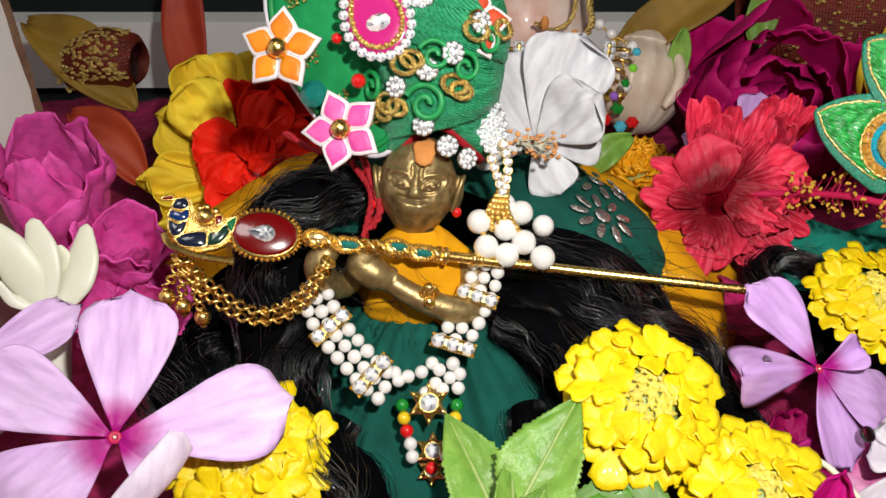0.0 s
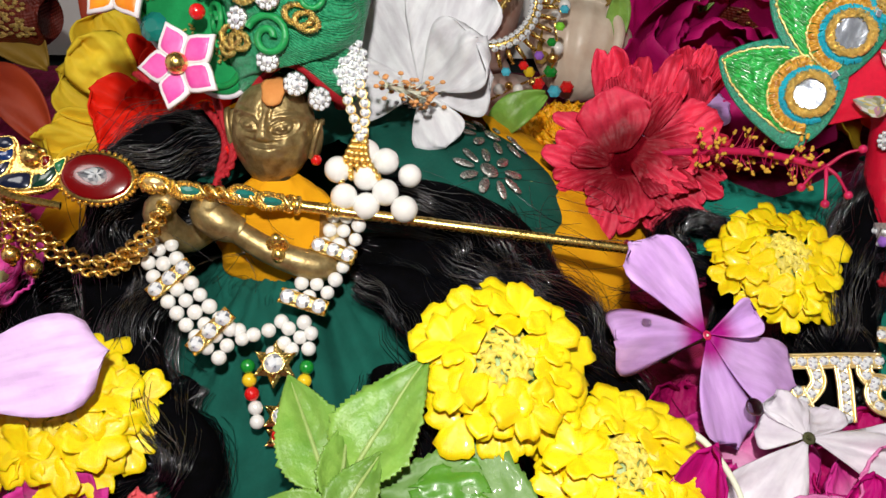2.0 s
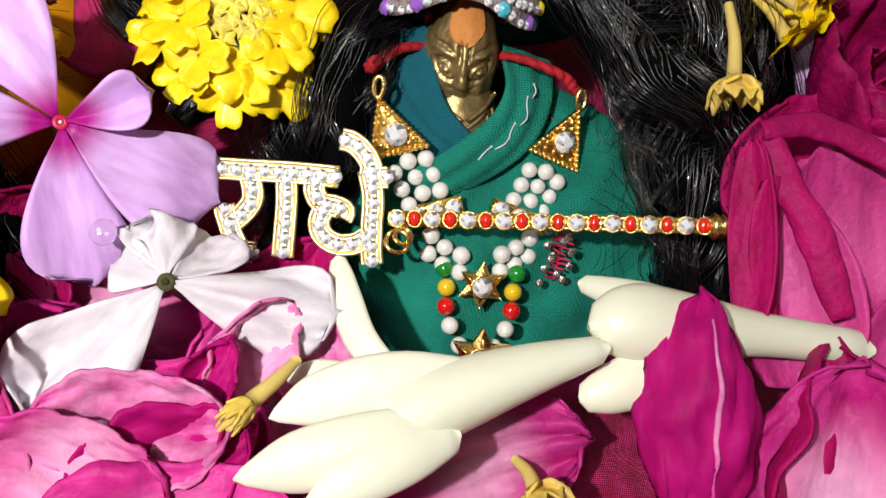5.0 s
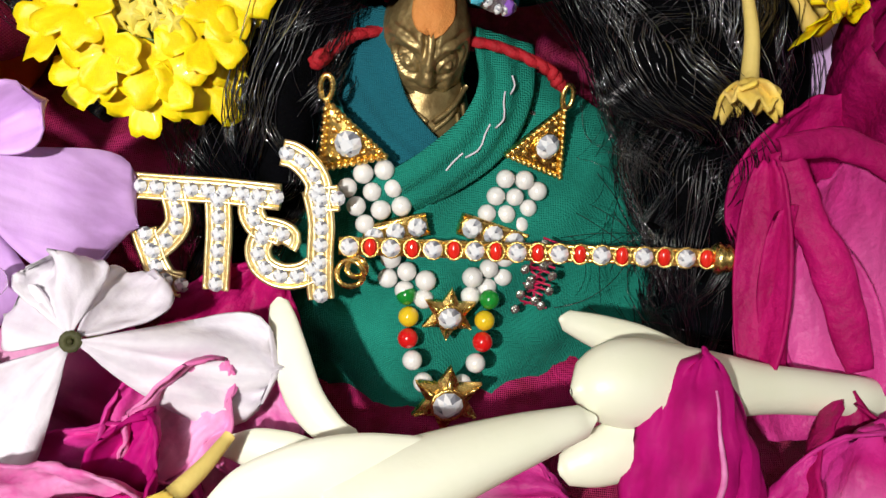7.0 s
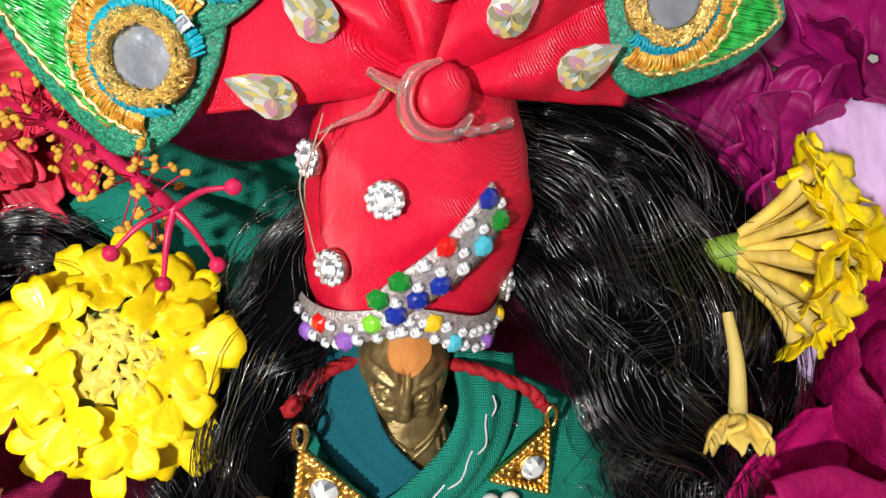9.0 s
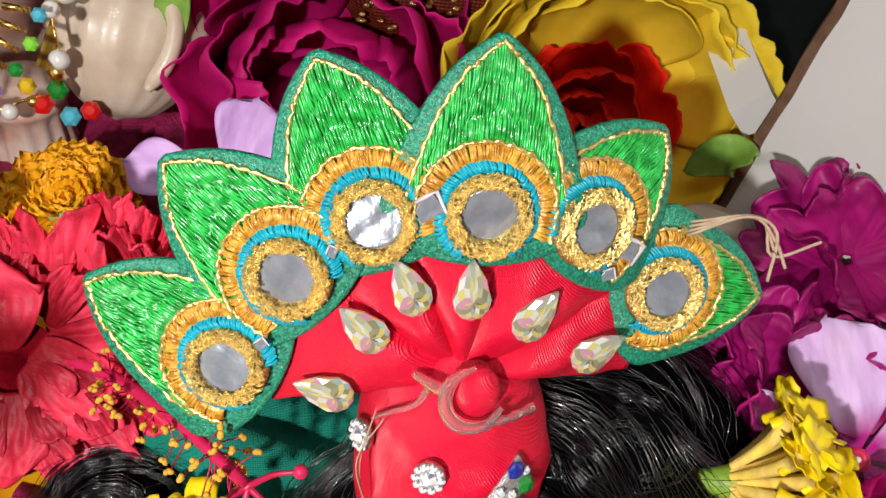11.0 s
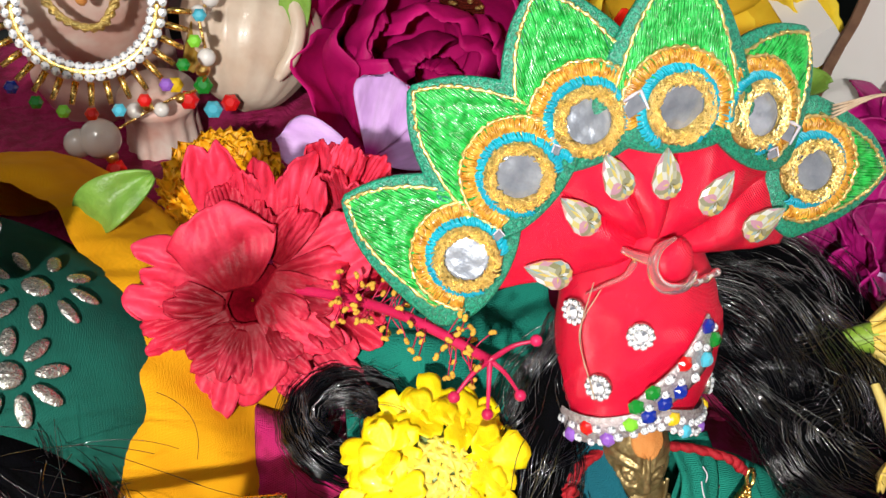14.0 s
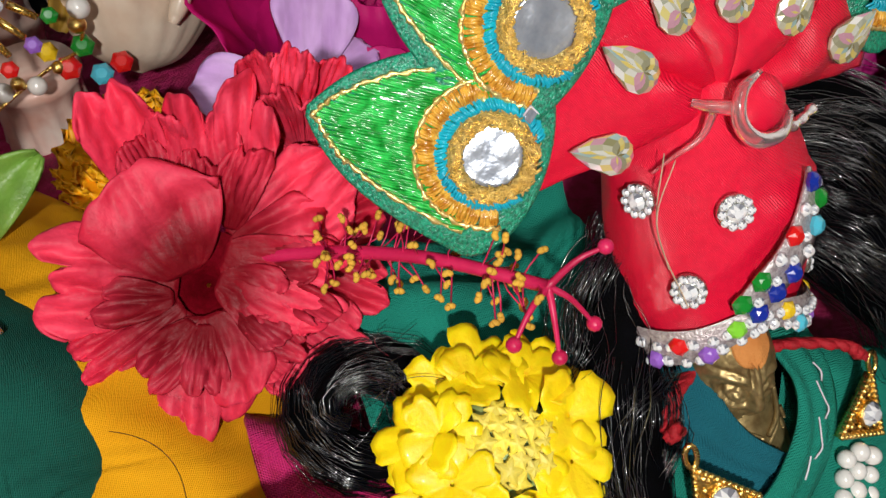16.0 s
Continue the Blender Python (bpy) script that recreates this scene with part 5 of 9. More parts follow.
def statue(name, head_m, size, limbs, label, ears=True):
    g = Geo()
    g.skin(head_points(*size), close_v=True, m=head_m)
    if ears:
        for s in (-1, 1):
            g.ball((s * size[0] * 1.02, -size[1] * 0.05, -size[2] * 0.05), (size[0] * 0.18, size[1] * 0.22, size[2] * 0.36), 10, 8, m=head_m)
            g.tube([(s * size[0] * (1.05 + 0.1 * math.sin(a)), size[1] * (0.02 + 0.2 * math.cos(a)), size[2] * (-0.05 + 0.34 * math.sin(a))) for a in np.linspace(-1.5, 2.2, 9)], size[0] * 0.07, 6, m=head_m)
    for pts, r in limbs:
        g.tube(smooth_path(pts, 14), np.interp(np.linspace(0, 1, 14), np.linspace(0, 1, len(r)), r), 14)
    return tagged(obj(name, g, BRASS), label, "statue")


# ---- the figurine with the red fan crown ----
K = Vector((0.137, 0.167, 0.068))
CROWN = seat(K, (0, -0.85, 0.52), (0, 0.52, 0.85))


def cr(x, y, z):
    return CROWN @ Vector((x, y, z))


FACE = Matrix(((-1, 0, 0, 0), (0, 0, 1, 0), (0, 1, 0, 0), (0, 0, 0, 1)))
statue("brass_figurine", CROWN @ shift(0.0012, -0.0385, -0.0098) @ Matrix.Rotation(radians(20), 4, "X") @ FACE, (0.0063, 0.0072, 0.0118), [
    ([cr(0.0014, -0.0400, -0.0110), cr(0.0018, -0.0445, -0.0100), cr(0.0024, -0.0500, -0.0095), cr(0.0028, -0.0580, -0.0090)], [0.0050, 0.0060, 0.0070, 0.0078])] + [
    ([cr(0.0020 + s * (0.0054 - 0.0005 * j), -0.0428 - 0.0005 * j, -0.0072), cr(0.0022 + s * 0.0032, -0.0450 - 0.0010 * j, -0.0042), cr(0.0025 + s * 0.0004, -0.0470 - 0.0013 * j, -0.0030)], [0.00034, 0.00036, 0.00036]) for j in range(2) for s in (-1, 1)] + [
    ([cr(0.0022 + s * (0.0048 - 0.0007 * j), -0.0448 - 0.0011 * j, -0.0056 + 0.0006 * j), cr(0.0022 + s * (0.0050 - 0.0007 * j) + 0.0002, -0.0466 - 0.0011 * j, -0.0053 + 0.0006 * j)], [0.00032, 0.00028]) for j in range(6) for s in (-1, 1)],
    "small worn brass deity figurine with an orange forehead mark", ears=False)
def paste(u, v):
    p = head_surface(0.20 + 0.86 * u + 0.03 * np.sin(v * 7) * u, v * (0.86 - 0.16 * u) * np.sqrt(np.clip(1.02 - u ** 5, 0, 1)), 0.0063, 0.0072, 0.0118) * 1.012
    return p[..., 0], p[..., 1], p[..., 2]


mark = Geo().sheet(paste, 20, 18, 0.0002, m=CROWN @ shift(0.0012, -0.0385, -0.0098) @ Matrix.Rotation(radians(20), 4, "X") @ FACE)
tagged(obj("forehead_mark", mark, TILAK), "smear of orange sandal paste on a brass forehead", "paste mark")

crown = thing("fan_crown", CROWN, "red satin turban with a pleated fan and mirrored green border", "crown")
TY = [(-0.0305, 0.0114), (-0.026, 0.0124), (-0.018, 0.0136), (-0.009, 0.0131), (-0.002, 0.0112), (0.004, 0.0065), (0.0065, 0.0004)]


def t_rad(y):
    return float(np.interp(y, [a for a, _ in TY], [b for _, b in TY]))


def rim(x, y, front):
    """The band is pulled up over the brow and sags at the sides."""
    w = np.clip((-0.014 - y) / 0.0165, 0, 1) ** 1.3
    e = np.exp(-(x / 0.008) ** 2) * np.clip(front, 0, 1)
    return w * (0.0030 * e - 0.0014 * (1 - e))


def t_at(deg, y, lift=0.0):
    r = t_rad(y) + lift
    a = radians(deg)
    y = y + float(rim(r * math.sin(a), y, math.cos(a)))
    return Vector((r * math.sin(a), y, -0.0105 + r * math.cos(a))), Vector((math.sin(a), 0, math.cos(a)))


prof = smooth_path([(r, y, 0) for y, r in TY], 36)


def wraps(p, a, s):
    k = 1 + 0.020 * np.sin(3 * a + s * 9) + 0.010 * fuzz(np.cos(a) * 2, np.sin(a) * 2, s * 6, seed=8)
    for c, d, w in ((0.30, 0.16, 0.050), (0.52, -0.13, 0.035), (0.74, 0.10, 0.030), (0.44, 0.30, 0.030)):
        e = s - c - d * np.sin(a + 2.2)
        k = k + 0.042 * np.exp(-(e / w) ** 2) * (e < 0) + 0.042 * np.exp(-(e / (w * 0.22)) ** 2) * (e >= 0) - 0.022
    w = np.angle(np.exp(1j * (a + 0.1)))
    k = k + 0.17 * np.exp(-((w / 0.6) ** 2)) * np.sin(np.clip(s * 1.15, 0, 1) * math.pi)
    p[..., 0] *= k
    p[..., 1] *= k
    p[..., 2] += rim(p[..., 0], p[..., 2], -p[..., 1] / 0.0114)
    return p


obj("turban", Geo().lathe(prof[:, :2], 110, wraps, m=shift(0, 0, -0.0105) @ Matrix.Rotation(radians(-90), 4, "X")), RED_SATIN, crown, "red satin turban")


def bend(x):
    """How far the fan bows back at its sides."""
    return -0.0047 * np.clip(-x / 0.0290, 0, 2) ** 1.6 - 0.0066 * np.clip(x / 0.0263, 0, 1.06) ** 2.0


# pleated half-disc
pl = Geo()


def pleats(u, v):
    a = math.pi * (0.5 - 0.5 * v) + 0.24 - 0.30 * (v + 1) / 2
    r = 0.0025 + 0.0225 * u + 0.001 * np.sin(a * 3)
    fold = np.abs(np.sin(a * 4.6 + 0.5 * np.sin(a * 3) + 0.35)) ** 0.7
    x, y = r * np.cos(a), r * np.sin(a)
    z = -0.0034 + (0.0034 * (1 - u) + 0.0007) * fold * np.clip(u * 4, 0, 1) + bend(x) - 0.0004 * u + 0.0004 * fuzz(x * 160, y * 160, seed=4)
    return x, y, z


obj("pleated_fan", pl.sheet(pleats, 24, 190, 0.0006), RED_SATIN, crown, "pleated red satin fan")
kn = Geo().ball((0.0012, 0.0000, 0.0012), (0.0029, 0.0034, 0.0024), 20, 14)
obj("knot", kn, RED_SATIN, crown, "knot of red satin")
gl = Geo()
gl.tube(smooth_path([(0.0004, 0.0038, 0.0026), (-0.0024, 0.0022, 0.0030), (-0.0030, -0.0010, 0.0032), (-0.0012, -0.0034, 0.0034), (0.0022, -0.0036, 0.0032), (0.0042, -0.0016, 0.0024)], 30), np.interp(np.linspace(0, 1, 30), [0, 0.2, 0.6, 1], [0.0003, 0.0008, 0.0011, 0.0004]), 10)
gl.tube(smooth_path([(0.0022, -0.0034, 0.0030), (0.0052, -0.0032, 0.0022), (0.0088, -0.0024, 0.0006)], 14), 0.0006 + 0.00015 * np.sin(np.arange(14) * 1.7), 8)
gl.tube(smooth_path([(-0.0030, 0.0004, 0.0022), (-0.0052, 0.0010, 0.0008), (-0.0066, 0.0016, -0.0002)], 10), np.linspace(0.0009, 0.0005, 10), 8)
gl.tube(smooth_path([(-0.0048, 0.0002, 0.0010), (-0.0062, -0.0024, 0.0004), (-0.0090, -0.0040, -0.0006), (-0.0112, -0.0058, -0.0022)], 14), np.linspace(0.0006, 0.00015, 14), 6)
obj("glue_drip", gl, GLUE, crown, "hardened clear glue round a knot")


# border of six feathers, each an eye of mirror, gold, turquoise, orange and green thread
def arc_ring(r0, r1, a0, a1, h, n=40, m=5, sy=1.0):
    def fn(u, v):
        a = radians(a0) + (radians(a1) - radians(a0)) * u
        t = (v + 1) / 2
        taper = np.clip(np.sin(u * math.pi) * 2.2, 0.15, 1) if abs(a1 - a0) < 359 else 1
        r = r0 + (r1 - r0) * t * taper
        return r * np.cos(a), r * np.sin(a) * sy, h * (1 - v * v) ** 0.5 + 0.0004 + 0 * u
    return Geo().sheet(fn, n, m, 0.0003)


def leaf_edge(x, w, tip):
    """The rim of a feather: a blunt pointed arch over its eye."""
    a = np.abs(x) / w
    return tip * (1 - 0.42 * a - 0.58 * a ** 3.2)


def feather_outline(w, tip, low, n=22):
    top = [(x, float(leaf_edge(x, w, tip))) for x in np.linspace(-w, w, n)]
    bottom = [(w * math.cos(a), -low * math.sin(a)) for a in np.linspace(0, math.pi, n)[1:-1]]
    return (top + bottom)[::-1]


def stitches(name, mat, parent, rows, label=""):
    """A field of satin stitches: each row is (start, end, height, radius)."""
    g = Geo()
    for a, b, h, r in rows:
        a, b = np.array(a), np.array(b)
        g.tube([a, a * 0.75 + b * 0.25 + [0, 0, h], a * 0.25 + b * 0.75 + [0, 0, h], b], [r * 0.8, r, r, r * 0.8], 5)
    return tagged(obj(name, g, mat, parent, label), kind="stuff")


# mirror x, y and tip x, y of each feather, in millimetres, then the half-width
FEATHERS = ((-28.8, 0.5, -46.6, 8.8, 9.6), (-21.8, 13.0, -36.7, 24.8, 9.8), (-12.5, 20.7, -20.1, 38.2, 9.8), (0.0, 22.5, 0.0, 41.9, 9.8), (13.0, 21.1, 22.0, 32.6, 9.2), (26.3, 11.5, 41.0, 10.5, 8.8))
for i, (mx, my, tx, ty, hw) in enumerate(FEATHERS):
    rng = np.random.RandomState(40 + i)
    o, e = np.array([mx, my]) / 1000, np.array([tx, ty]) / 1000
    tip, w = float(np.linalg.norm(e - o)), hw / 1000
    dz = float(bend(e[0]) - bend(o[0])) * 0.8
    xa = Vector((*(e - o), dz)).normalized()
    side = (Vector((0, 0, 1)).cross(xa)).normalized()
    slope = float(bend(o[0] + 0.002) - bend(o[0] - 0.002)) / 0.004
    side = Vector((-side.x, -side.y, -side.x * slope * (0.3 if o[0] > 0.02 else 1.0)))
    m = seat((o[0], o[1], float(bend(o[0])) - 0.0014 + 0.0004 * (i % 2)), side.cross(xa), xa)
    f = obj("feather", Geo().prism(feather_outline(w + 0.0027, tip + 0.0012, 0.0068), 0.0009, 0.03), FELT, crown, "green felt feather with an embroidered eye", m=m)
    rows = []
    for x in np.arange(-w * 0.93, w * 0.93, 0.00027):
        lo = math.sqrt(max(0.0079 ** 2 - x * x, 0.0)) if abs(x) < 0.0079 else 0.0008
        hi = float(leaf_edge(x, w, tip)) - 0.0002
        n = max(1, int(round((hi - lo) / 0.0034)))
        cuts = np.linspace(lo, hi, n + 1) + np.concatenate([[0], rng.uniform(-0.0007, 0.0007, n - 1) + 0.0003 * math.sin(x * 3000), [0]])
        for k in range(n):
            fan = 1 - 0.06 * (cuts[k + 1] - lo) / tip
            rows.append(((x + rng.uniform(-1, 1) * 0.00008, cuts[k] - 0.0003, 0.0009 + 0.00012 * k), (x * fan + rng.uniform(-1, 1) * 0.0002, cuts[k + 1] + 0.0001, 0.0008 + 0.00012 * k), 0.0005 + rng.uniform(0, 0.0002), 0.00017))
    stitches("green_embroidery", F_GREEN, f, rows, "bright green satin stitch")
    obj("green_ground", Geo().prism([(a * 0.95, b * 0.96 + 0.0004) for a, b in feather_outline(w, tip, 0.003)], 0.0011, 0.2), F_GREEN, f)
    xs = np.linspace(-w * 0.98, w * 0.98, 70)
    ol = np.stack([xs, leaf_edge(xs, w, tip), 0 * xs + 0.0012], -1) + rng.normal(size=(70, 3)) * 0.00010
    obj("gold_outline", Geo().tube(ol, 0.00030 * (1 + 0.55 * np.sin(np.arange(70) * 2.4)), 6), GOLD_WIRE, f)
    rows = []
    for a in np.arange(radians(-22), radians(202), 0.023):
        r0, r1 = 0.0060 + rng.uniform(-1, 1) * 0.0002, 0.0082 + rng.uniform(-1, 1) * 0.00035
        da = rng.uniform(-0.05, 0.05)
        rows.append(((r0 * math.cos(a), r0 * math.sin(a), 0.0013), (r1 * math.cos(a + da), r1 * math.sin(a + da), 0.0012), 0.0007 + rng.uniform(0, 0.0002), 0.00018))
    stitches("orange_embroidery", F_ORANGE, f, rows, "burnt orange satin stitch")
    ge = np.array([((0.0084 + rng.normal() * 0.00012) * math.cos(a), (0.0084 + rng.normal() * 0.00012) * math.sin(a), 0.0018 + rng.normal() * 0.0001) for a in np.linspace(-0.38, 3.52, 70)])
    obj("gold_edge", Geo().tube(ge, 0.00030 * (1 + 0.5 * np.sin(np.arange(70) * 2.1)), 6), GOLD_WIRE, f)
    rows = []
    for a in np.arange(radians(-60 + 12 * (i % 3)), radians(225 + 14 * (i % 2)), 0.040):
        r0, r1 = 0.0048, 0.0062 + rng.uniform(-1, 1) * 0.0002
        da = 0.10 + rng.uniform(-0.04, 0.04)
        rows.append(((r0 * math.cos(a), r0 * math.sin(a), 0.0017), (r1 * math.cos(a + da), r1 * math.sin(a + da), 0.0016), 0.0008 + rng.uniform(0, 0.0002), 0.00019))
    stitches("turquoise_embroidery", F_TURQ, f, rows, "turquoise satin stitch")
    wire = Geo()
    for k in range(520):
        a, r0 = rng.uniform(0, 6.283), rng.uniform(0.0034, 0.0050)
        q = np.array([r0 * math.cos(a), r0 * math.sin(a), 0.0022 + 0.0003 * math.sin((r0 - 0.0034) / 0.0016 * math.pi)])
        th = a + math.pi / 2 + rng.choice([-0.6, 0.6]) + rng.uniform(-0.3, 0.3)
        d = np.array([math.cos(th), math.sin(th), rng.uniform(-0.25, 0.25)]) * rng.uniform(0.00030, 0.00065)
        wire.tube([q - d, q + [0, 0, 0.0002], q + d], 0.00010, 4)
    gr = obj("gold_ring", arc_ring(0.0032, 0.0052, 0, 360, 0.0005, 64, 6), ZARI, f, "ring of twisted gold thread", m=shift(0, 0, 0.0013))
    tagged(obj("gold_thread", wire, GOLD_WIRE, gr, smooth=False), kind="stuff")
    dr_ = 0.0034 * (1, 1.05, 0.98, 1.08, 1.0, 0.98)[i]

    def disc(u, v, dr_=dr_, s=i):
        a = 2 * u - 1
        x, y = dr_ * a * np.sqrt(1 - v * v / 2), dr_ * v * np.sqrt(1 - a * a / 2)
        return x, y, 0.0006 + 0.00007 * fuzz(x * 520, y * 520, seed=60 + s)
    obj("mirror", Geo().sheet(disc, 16, 16, 0.0003), MIRROR, f, "round disc of crumpled mirror foil", m=shift(0, 0, 0.0018) @ Matrix.Rotation(radians((-6, 5, -8, 16, -5, 9)[i]), 4, "X") @ Matrix.Rotation(radians((4, -7, 6, 2, -6, -9)[i]), 4, "Y"))
for x, y, a, s in ((-0.0066, 0.0228, 20, 0.75), (0.0185, 0.0180, -35, 0.75), (-0.0172, 0.0168, 60, 0.32), (-0.0250, 0.0042, 30, 0.35), (0.0165, 0.0150, 10, 0.4)):
    c = obj("mirror_chip", Geo().prism([(-0.0020, -0.0016), (0.0020, -0.0008), (0.0010, 0.0022), (-0.0012, 0.0018), (-0.0024, 0.0006)], 0.0003, 0.1), MIRROR, crown, "loose corner of mirror foil with white paper", smooth=False, m=shift(x, y, 0.0020 + float(bend(x))) @ spin(a) @ Matrix.Scale(s, 4))
    obj("paper_edge", Geo().tube([(-0.0021, 0.0019, 0.0004), (-0.0003, 0.0024, 0.0006), (0.0015, 0.0027, 0.0004), (0.0021, -0.0012, 0.0004)], [0.0003, 0.0004, 0.0004, 0.0002], 5), WHITE_PETAL, c, "white paper edge")


def drop_stone():
    """A pear-cut crystal with kite-shaped facets, its point along y."""
    n = 12
    rings = []
    for k, (s, z) in enumerate(((1.0, 0.0002), (0.88, 0.0007), (0.70, 0.0011), (0.47, 0.0014), (0.24, 0.00155), (0.0, 0.0016))):
        ring = []
        for i in range(n):
            a = 2 * math.pi * (i + 0.5 * (k % 2)) / n
            c = math.cos(a)
            ring.append((0.0022 * s * math.copysign(math.sqrt(1 - c * c) if c < 0 else 1 - c ** 1.7, math.sin(a)), 0.0026 * s * c * (1.0 if c < 0 else 2.0), z))
        rings.append(np.array(ring))
    g = Geo()
    for i in range(n):
        j = (i + 1) % n
        g.add([rings[0][i], rings[0][j], rings[1][i]], [(0, 2, 1)])
        g.add([rings[0][i], rings[0][j], rings[0][j] - [0, 0, 0.0008], rings[0][i] - [0, 0, 0.0008]], [(0, 1, 2, 3)])
        for k in range(4):
            lo, hi = rings[k], rings[k + 1]
            if k % 2 == 0:
                g.add([lo[j], hi[j], rings[k + 2][j], hi[i]], [(0, 3, 2, 1)])
            else:
                g.add([lo[i], hi[j], rings[k + 2][i], hi[i]], [(0, 3, 2, 1)])
    return g


# the polki's light and dark facets are painted reflections too
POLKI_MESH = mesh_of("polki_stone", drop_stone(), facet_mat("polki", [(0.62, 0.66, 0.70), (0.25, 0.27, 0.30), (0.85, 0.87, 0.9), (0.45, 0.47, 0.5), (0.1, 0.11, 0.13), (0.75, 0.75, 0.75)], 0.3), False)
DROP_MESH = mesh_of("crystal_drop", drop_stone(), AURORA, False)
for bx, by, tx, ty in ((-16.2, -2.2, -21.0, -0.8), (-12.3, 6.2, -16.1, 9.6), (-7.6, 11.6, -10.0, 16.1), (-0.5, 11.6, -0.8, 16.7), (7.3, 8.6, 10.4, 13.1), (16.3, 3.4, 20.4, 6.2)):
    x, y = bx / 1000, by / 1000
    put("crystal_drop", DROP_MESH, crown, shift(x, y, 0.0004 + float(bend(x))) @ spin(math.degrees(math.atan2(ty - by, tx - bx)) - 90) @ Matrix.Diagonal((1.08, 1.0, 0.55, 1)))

for deg, y in ((-17, -0.0112), (-41, -0.0203), (-62, -0.0092), (76, -0.024)):
    p, n = t_at(deg, y, 0.0003)
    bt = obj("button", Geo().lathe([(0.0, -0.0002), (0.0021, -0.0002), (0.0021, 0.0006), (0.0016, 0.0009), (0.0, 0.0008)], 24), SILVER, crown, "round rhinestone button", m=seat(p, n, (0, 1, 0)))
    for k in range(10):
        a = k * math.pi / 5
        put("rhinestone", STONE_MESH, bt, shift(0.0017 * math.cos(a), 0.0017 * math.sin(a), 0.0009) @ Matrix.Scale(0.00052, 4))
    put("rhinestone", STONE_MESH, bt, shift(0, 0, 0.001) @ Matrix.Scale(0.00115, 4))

# jewelled band round the rim with a strip that climbs across the front
def sagging(p, a, s):
    p[..., 2] += rim(p[..., 0], p[..., 2], -p[..., 1] / 0.0114)
    return p


band = Geo()
band.lathe([(t_rad(-0.031) + 0.0003, -0.0312), (t_rad(-0.031) + 0.0009, -0.0308), (t_rad(-0.027) + 0.0008, -0.0268), (t_rad(-0.0262) + 0.0002, -0.0262)], 64, sagging, m=shift(0, 0, -0.0105) @ Matrix.Rotation(radians(-90), 4, "X"))


def strip(u, v):
    deg = -14 + 54 * u
    y = -0.0262 + 0.0150 * u + v * 0.0022
    r = np.interp(y, [a for a, _ in TY], [b for _, b in TY]) + 0.0007
    a = np.radians(deg + v * -7)
    return r * np.sin(a), y + rim(r * np.sin(a), y, np.cos(a)), -0.0105 + r * np.cos(a)


band.sheet(strip, 24, 4, 0.0005)
obj("band", band, SILVER_NET, crown, "clear glued band with coloured stones")
SQUARE = {}
for nm, mm in (("red", B_RED), ("green", B_GREEN), ("yellow", B_YELLOW), ("blue", B_BLUE), ("turquoise", B_TURQ), ("violet", B_VIOLET), ("lime", B_LIME)):
    SQUARE[nm] = mesh_of("coloured_stone", Geo().stone(Matrix(), 1.0, 0.5, 6), mm, False)


def band_stone(deg, y, col, r=0.0013, lift=0.0012):
    p, n = t_at(deg, y, lift)
    put("coloured_stone" if col else "rhinestone", SQUARE[col] if col else STONE_MESH, crown, seat(p, n, (0.3, 1, 0)) @ Matrix.Scale(r, 4))


rim_cols = ["turquoise", "yellow", "violet", "red", "violet", "lime", "", "yellow", "turquoise", "", "violet", "yellow"]
for i in range(26):
    deg = -96 + i * 7.7
    c = rim_cols[(i // 2) % len(rim_cols)] if i % 2 == 0 else ""
    band_stone(deg, -0.0300 + 0.0022 * (i % 4 >= 2), c, 0.0013 if c else 0.0008)
    band_stone(deg + 3, -0.0280 if i % 4 < 2 else -0.0304, "", 0.0007)
for i in range(6):
    u = i / 5.4
    for k, cols in ((-1, ("blue", "blue", "blue", "", "turquoise", "green")), (1, ("green", "green", "", "red", "", "blue"))):
        deg, y = -12 + 50 * u - k * 4.5, -0.0252 + 0.0142 * u + k * 0.0014
        band_stone(deg, y, cols[i], 0.0014 if cols[i] else 0.0009, 0.0014)
    band_stone(-8 + 50 * u, -0.0246 + 0.0142 * u, "", 0.0007, 0.0013)
thr = Geo()
for k in range(4):
    thr.tube(smooth_path([(0.027, 0.020 + 0.0006 * k, -0.003), (0.033 + 0.0006 * k, 0.0235, -0.0005), (0.0365, 0.022 - 0.001 * k, 0.001), (0.0360 + 0.002 * k * (k % 2), 0.016 + 0.0018 * k, 0.002)], 16), 0.00022, 5)
obj("loose_thread", thr, THREAD, crown, "frayed end of beige thread")
fl = Geo()
for a, b, c in (((-0.011, -0.003, 0.0005), (-0.0125, -0.012, 0.0), (-0.010, -0.022, 0.001)), ((-0.010, -0.004, 0.001), (-0.013, -0.010, 0.001), (-0.0115, -0.017, 0.000))):
    fl.tube(smooth_path([a, b, c], 14), 0.00009, 4)
obj("loose_thread", fl, THREAD, crown)

# dress, collar and cords
dress = thing("figurine_dress", CROWN, "turquoise green cotton dress spread over the altar cloth", "dress")
dp = smooth_path([(0.0075, -0.0400, 0), (0.0135, -0.0430, 0), (0.0225, -0.0500, 0), (0.0300, -0.0620, 0), (0.0335, -0.0740, 0), (0.0360, -0.0885, 0)], 40)


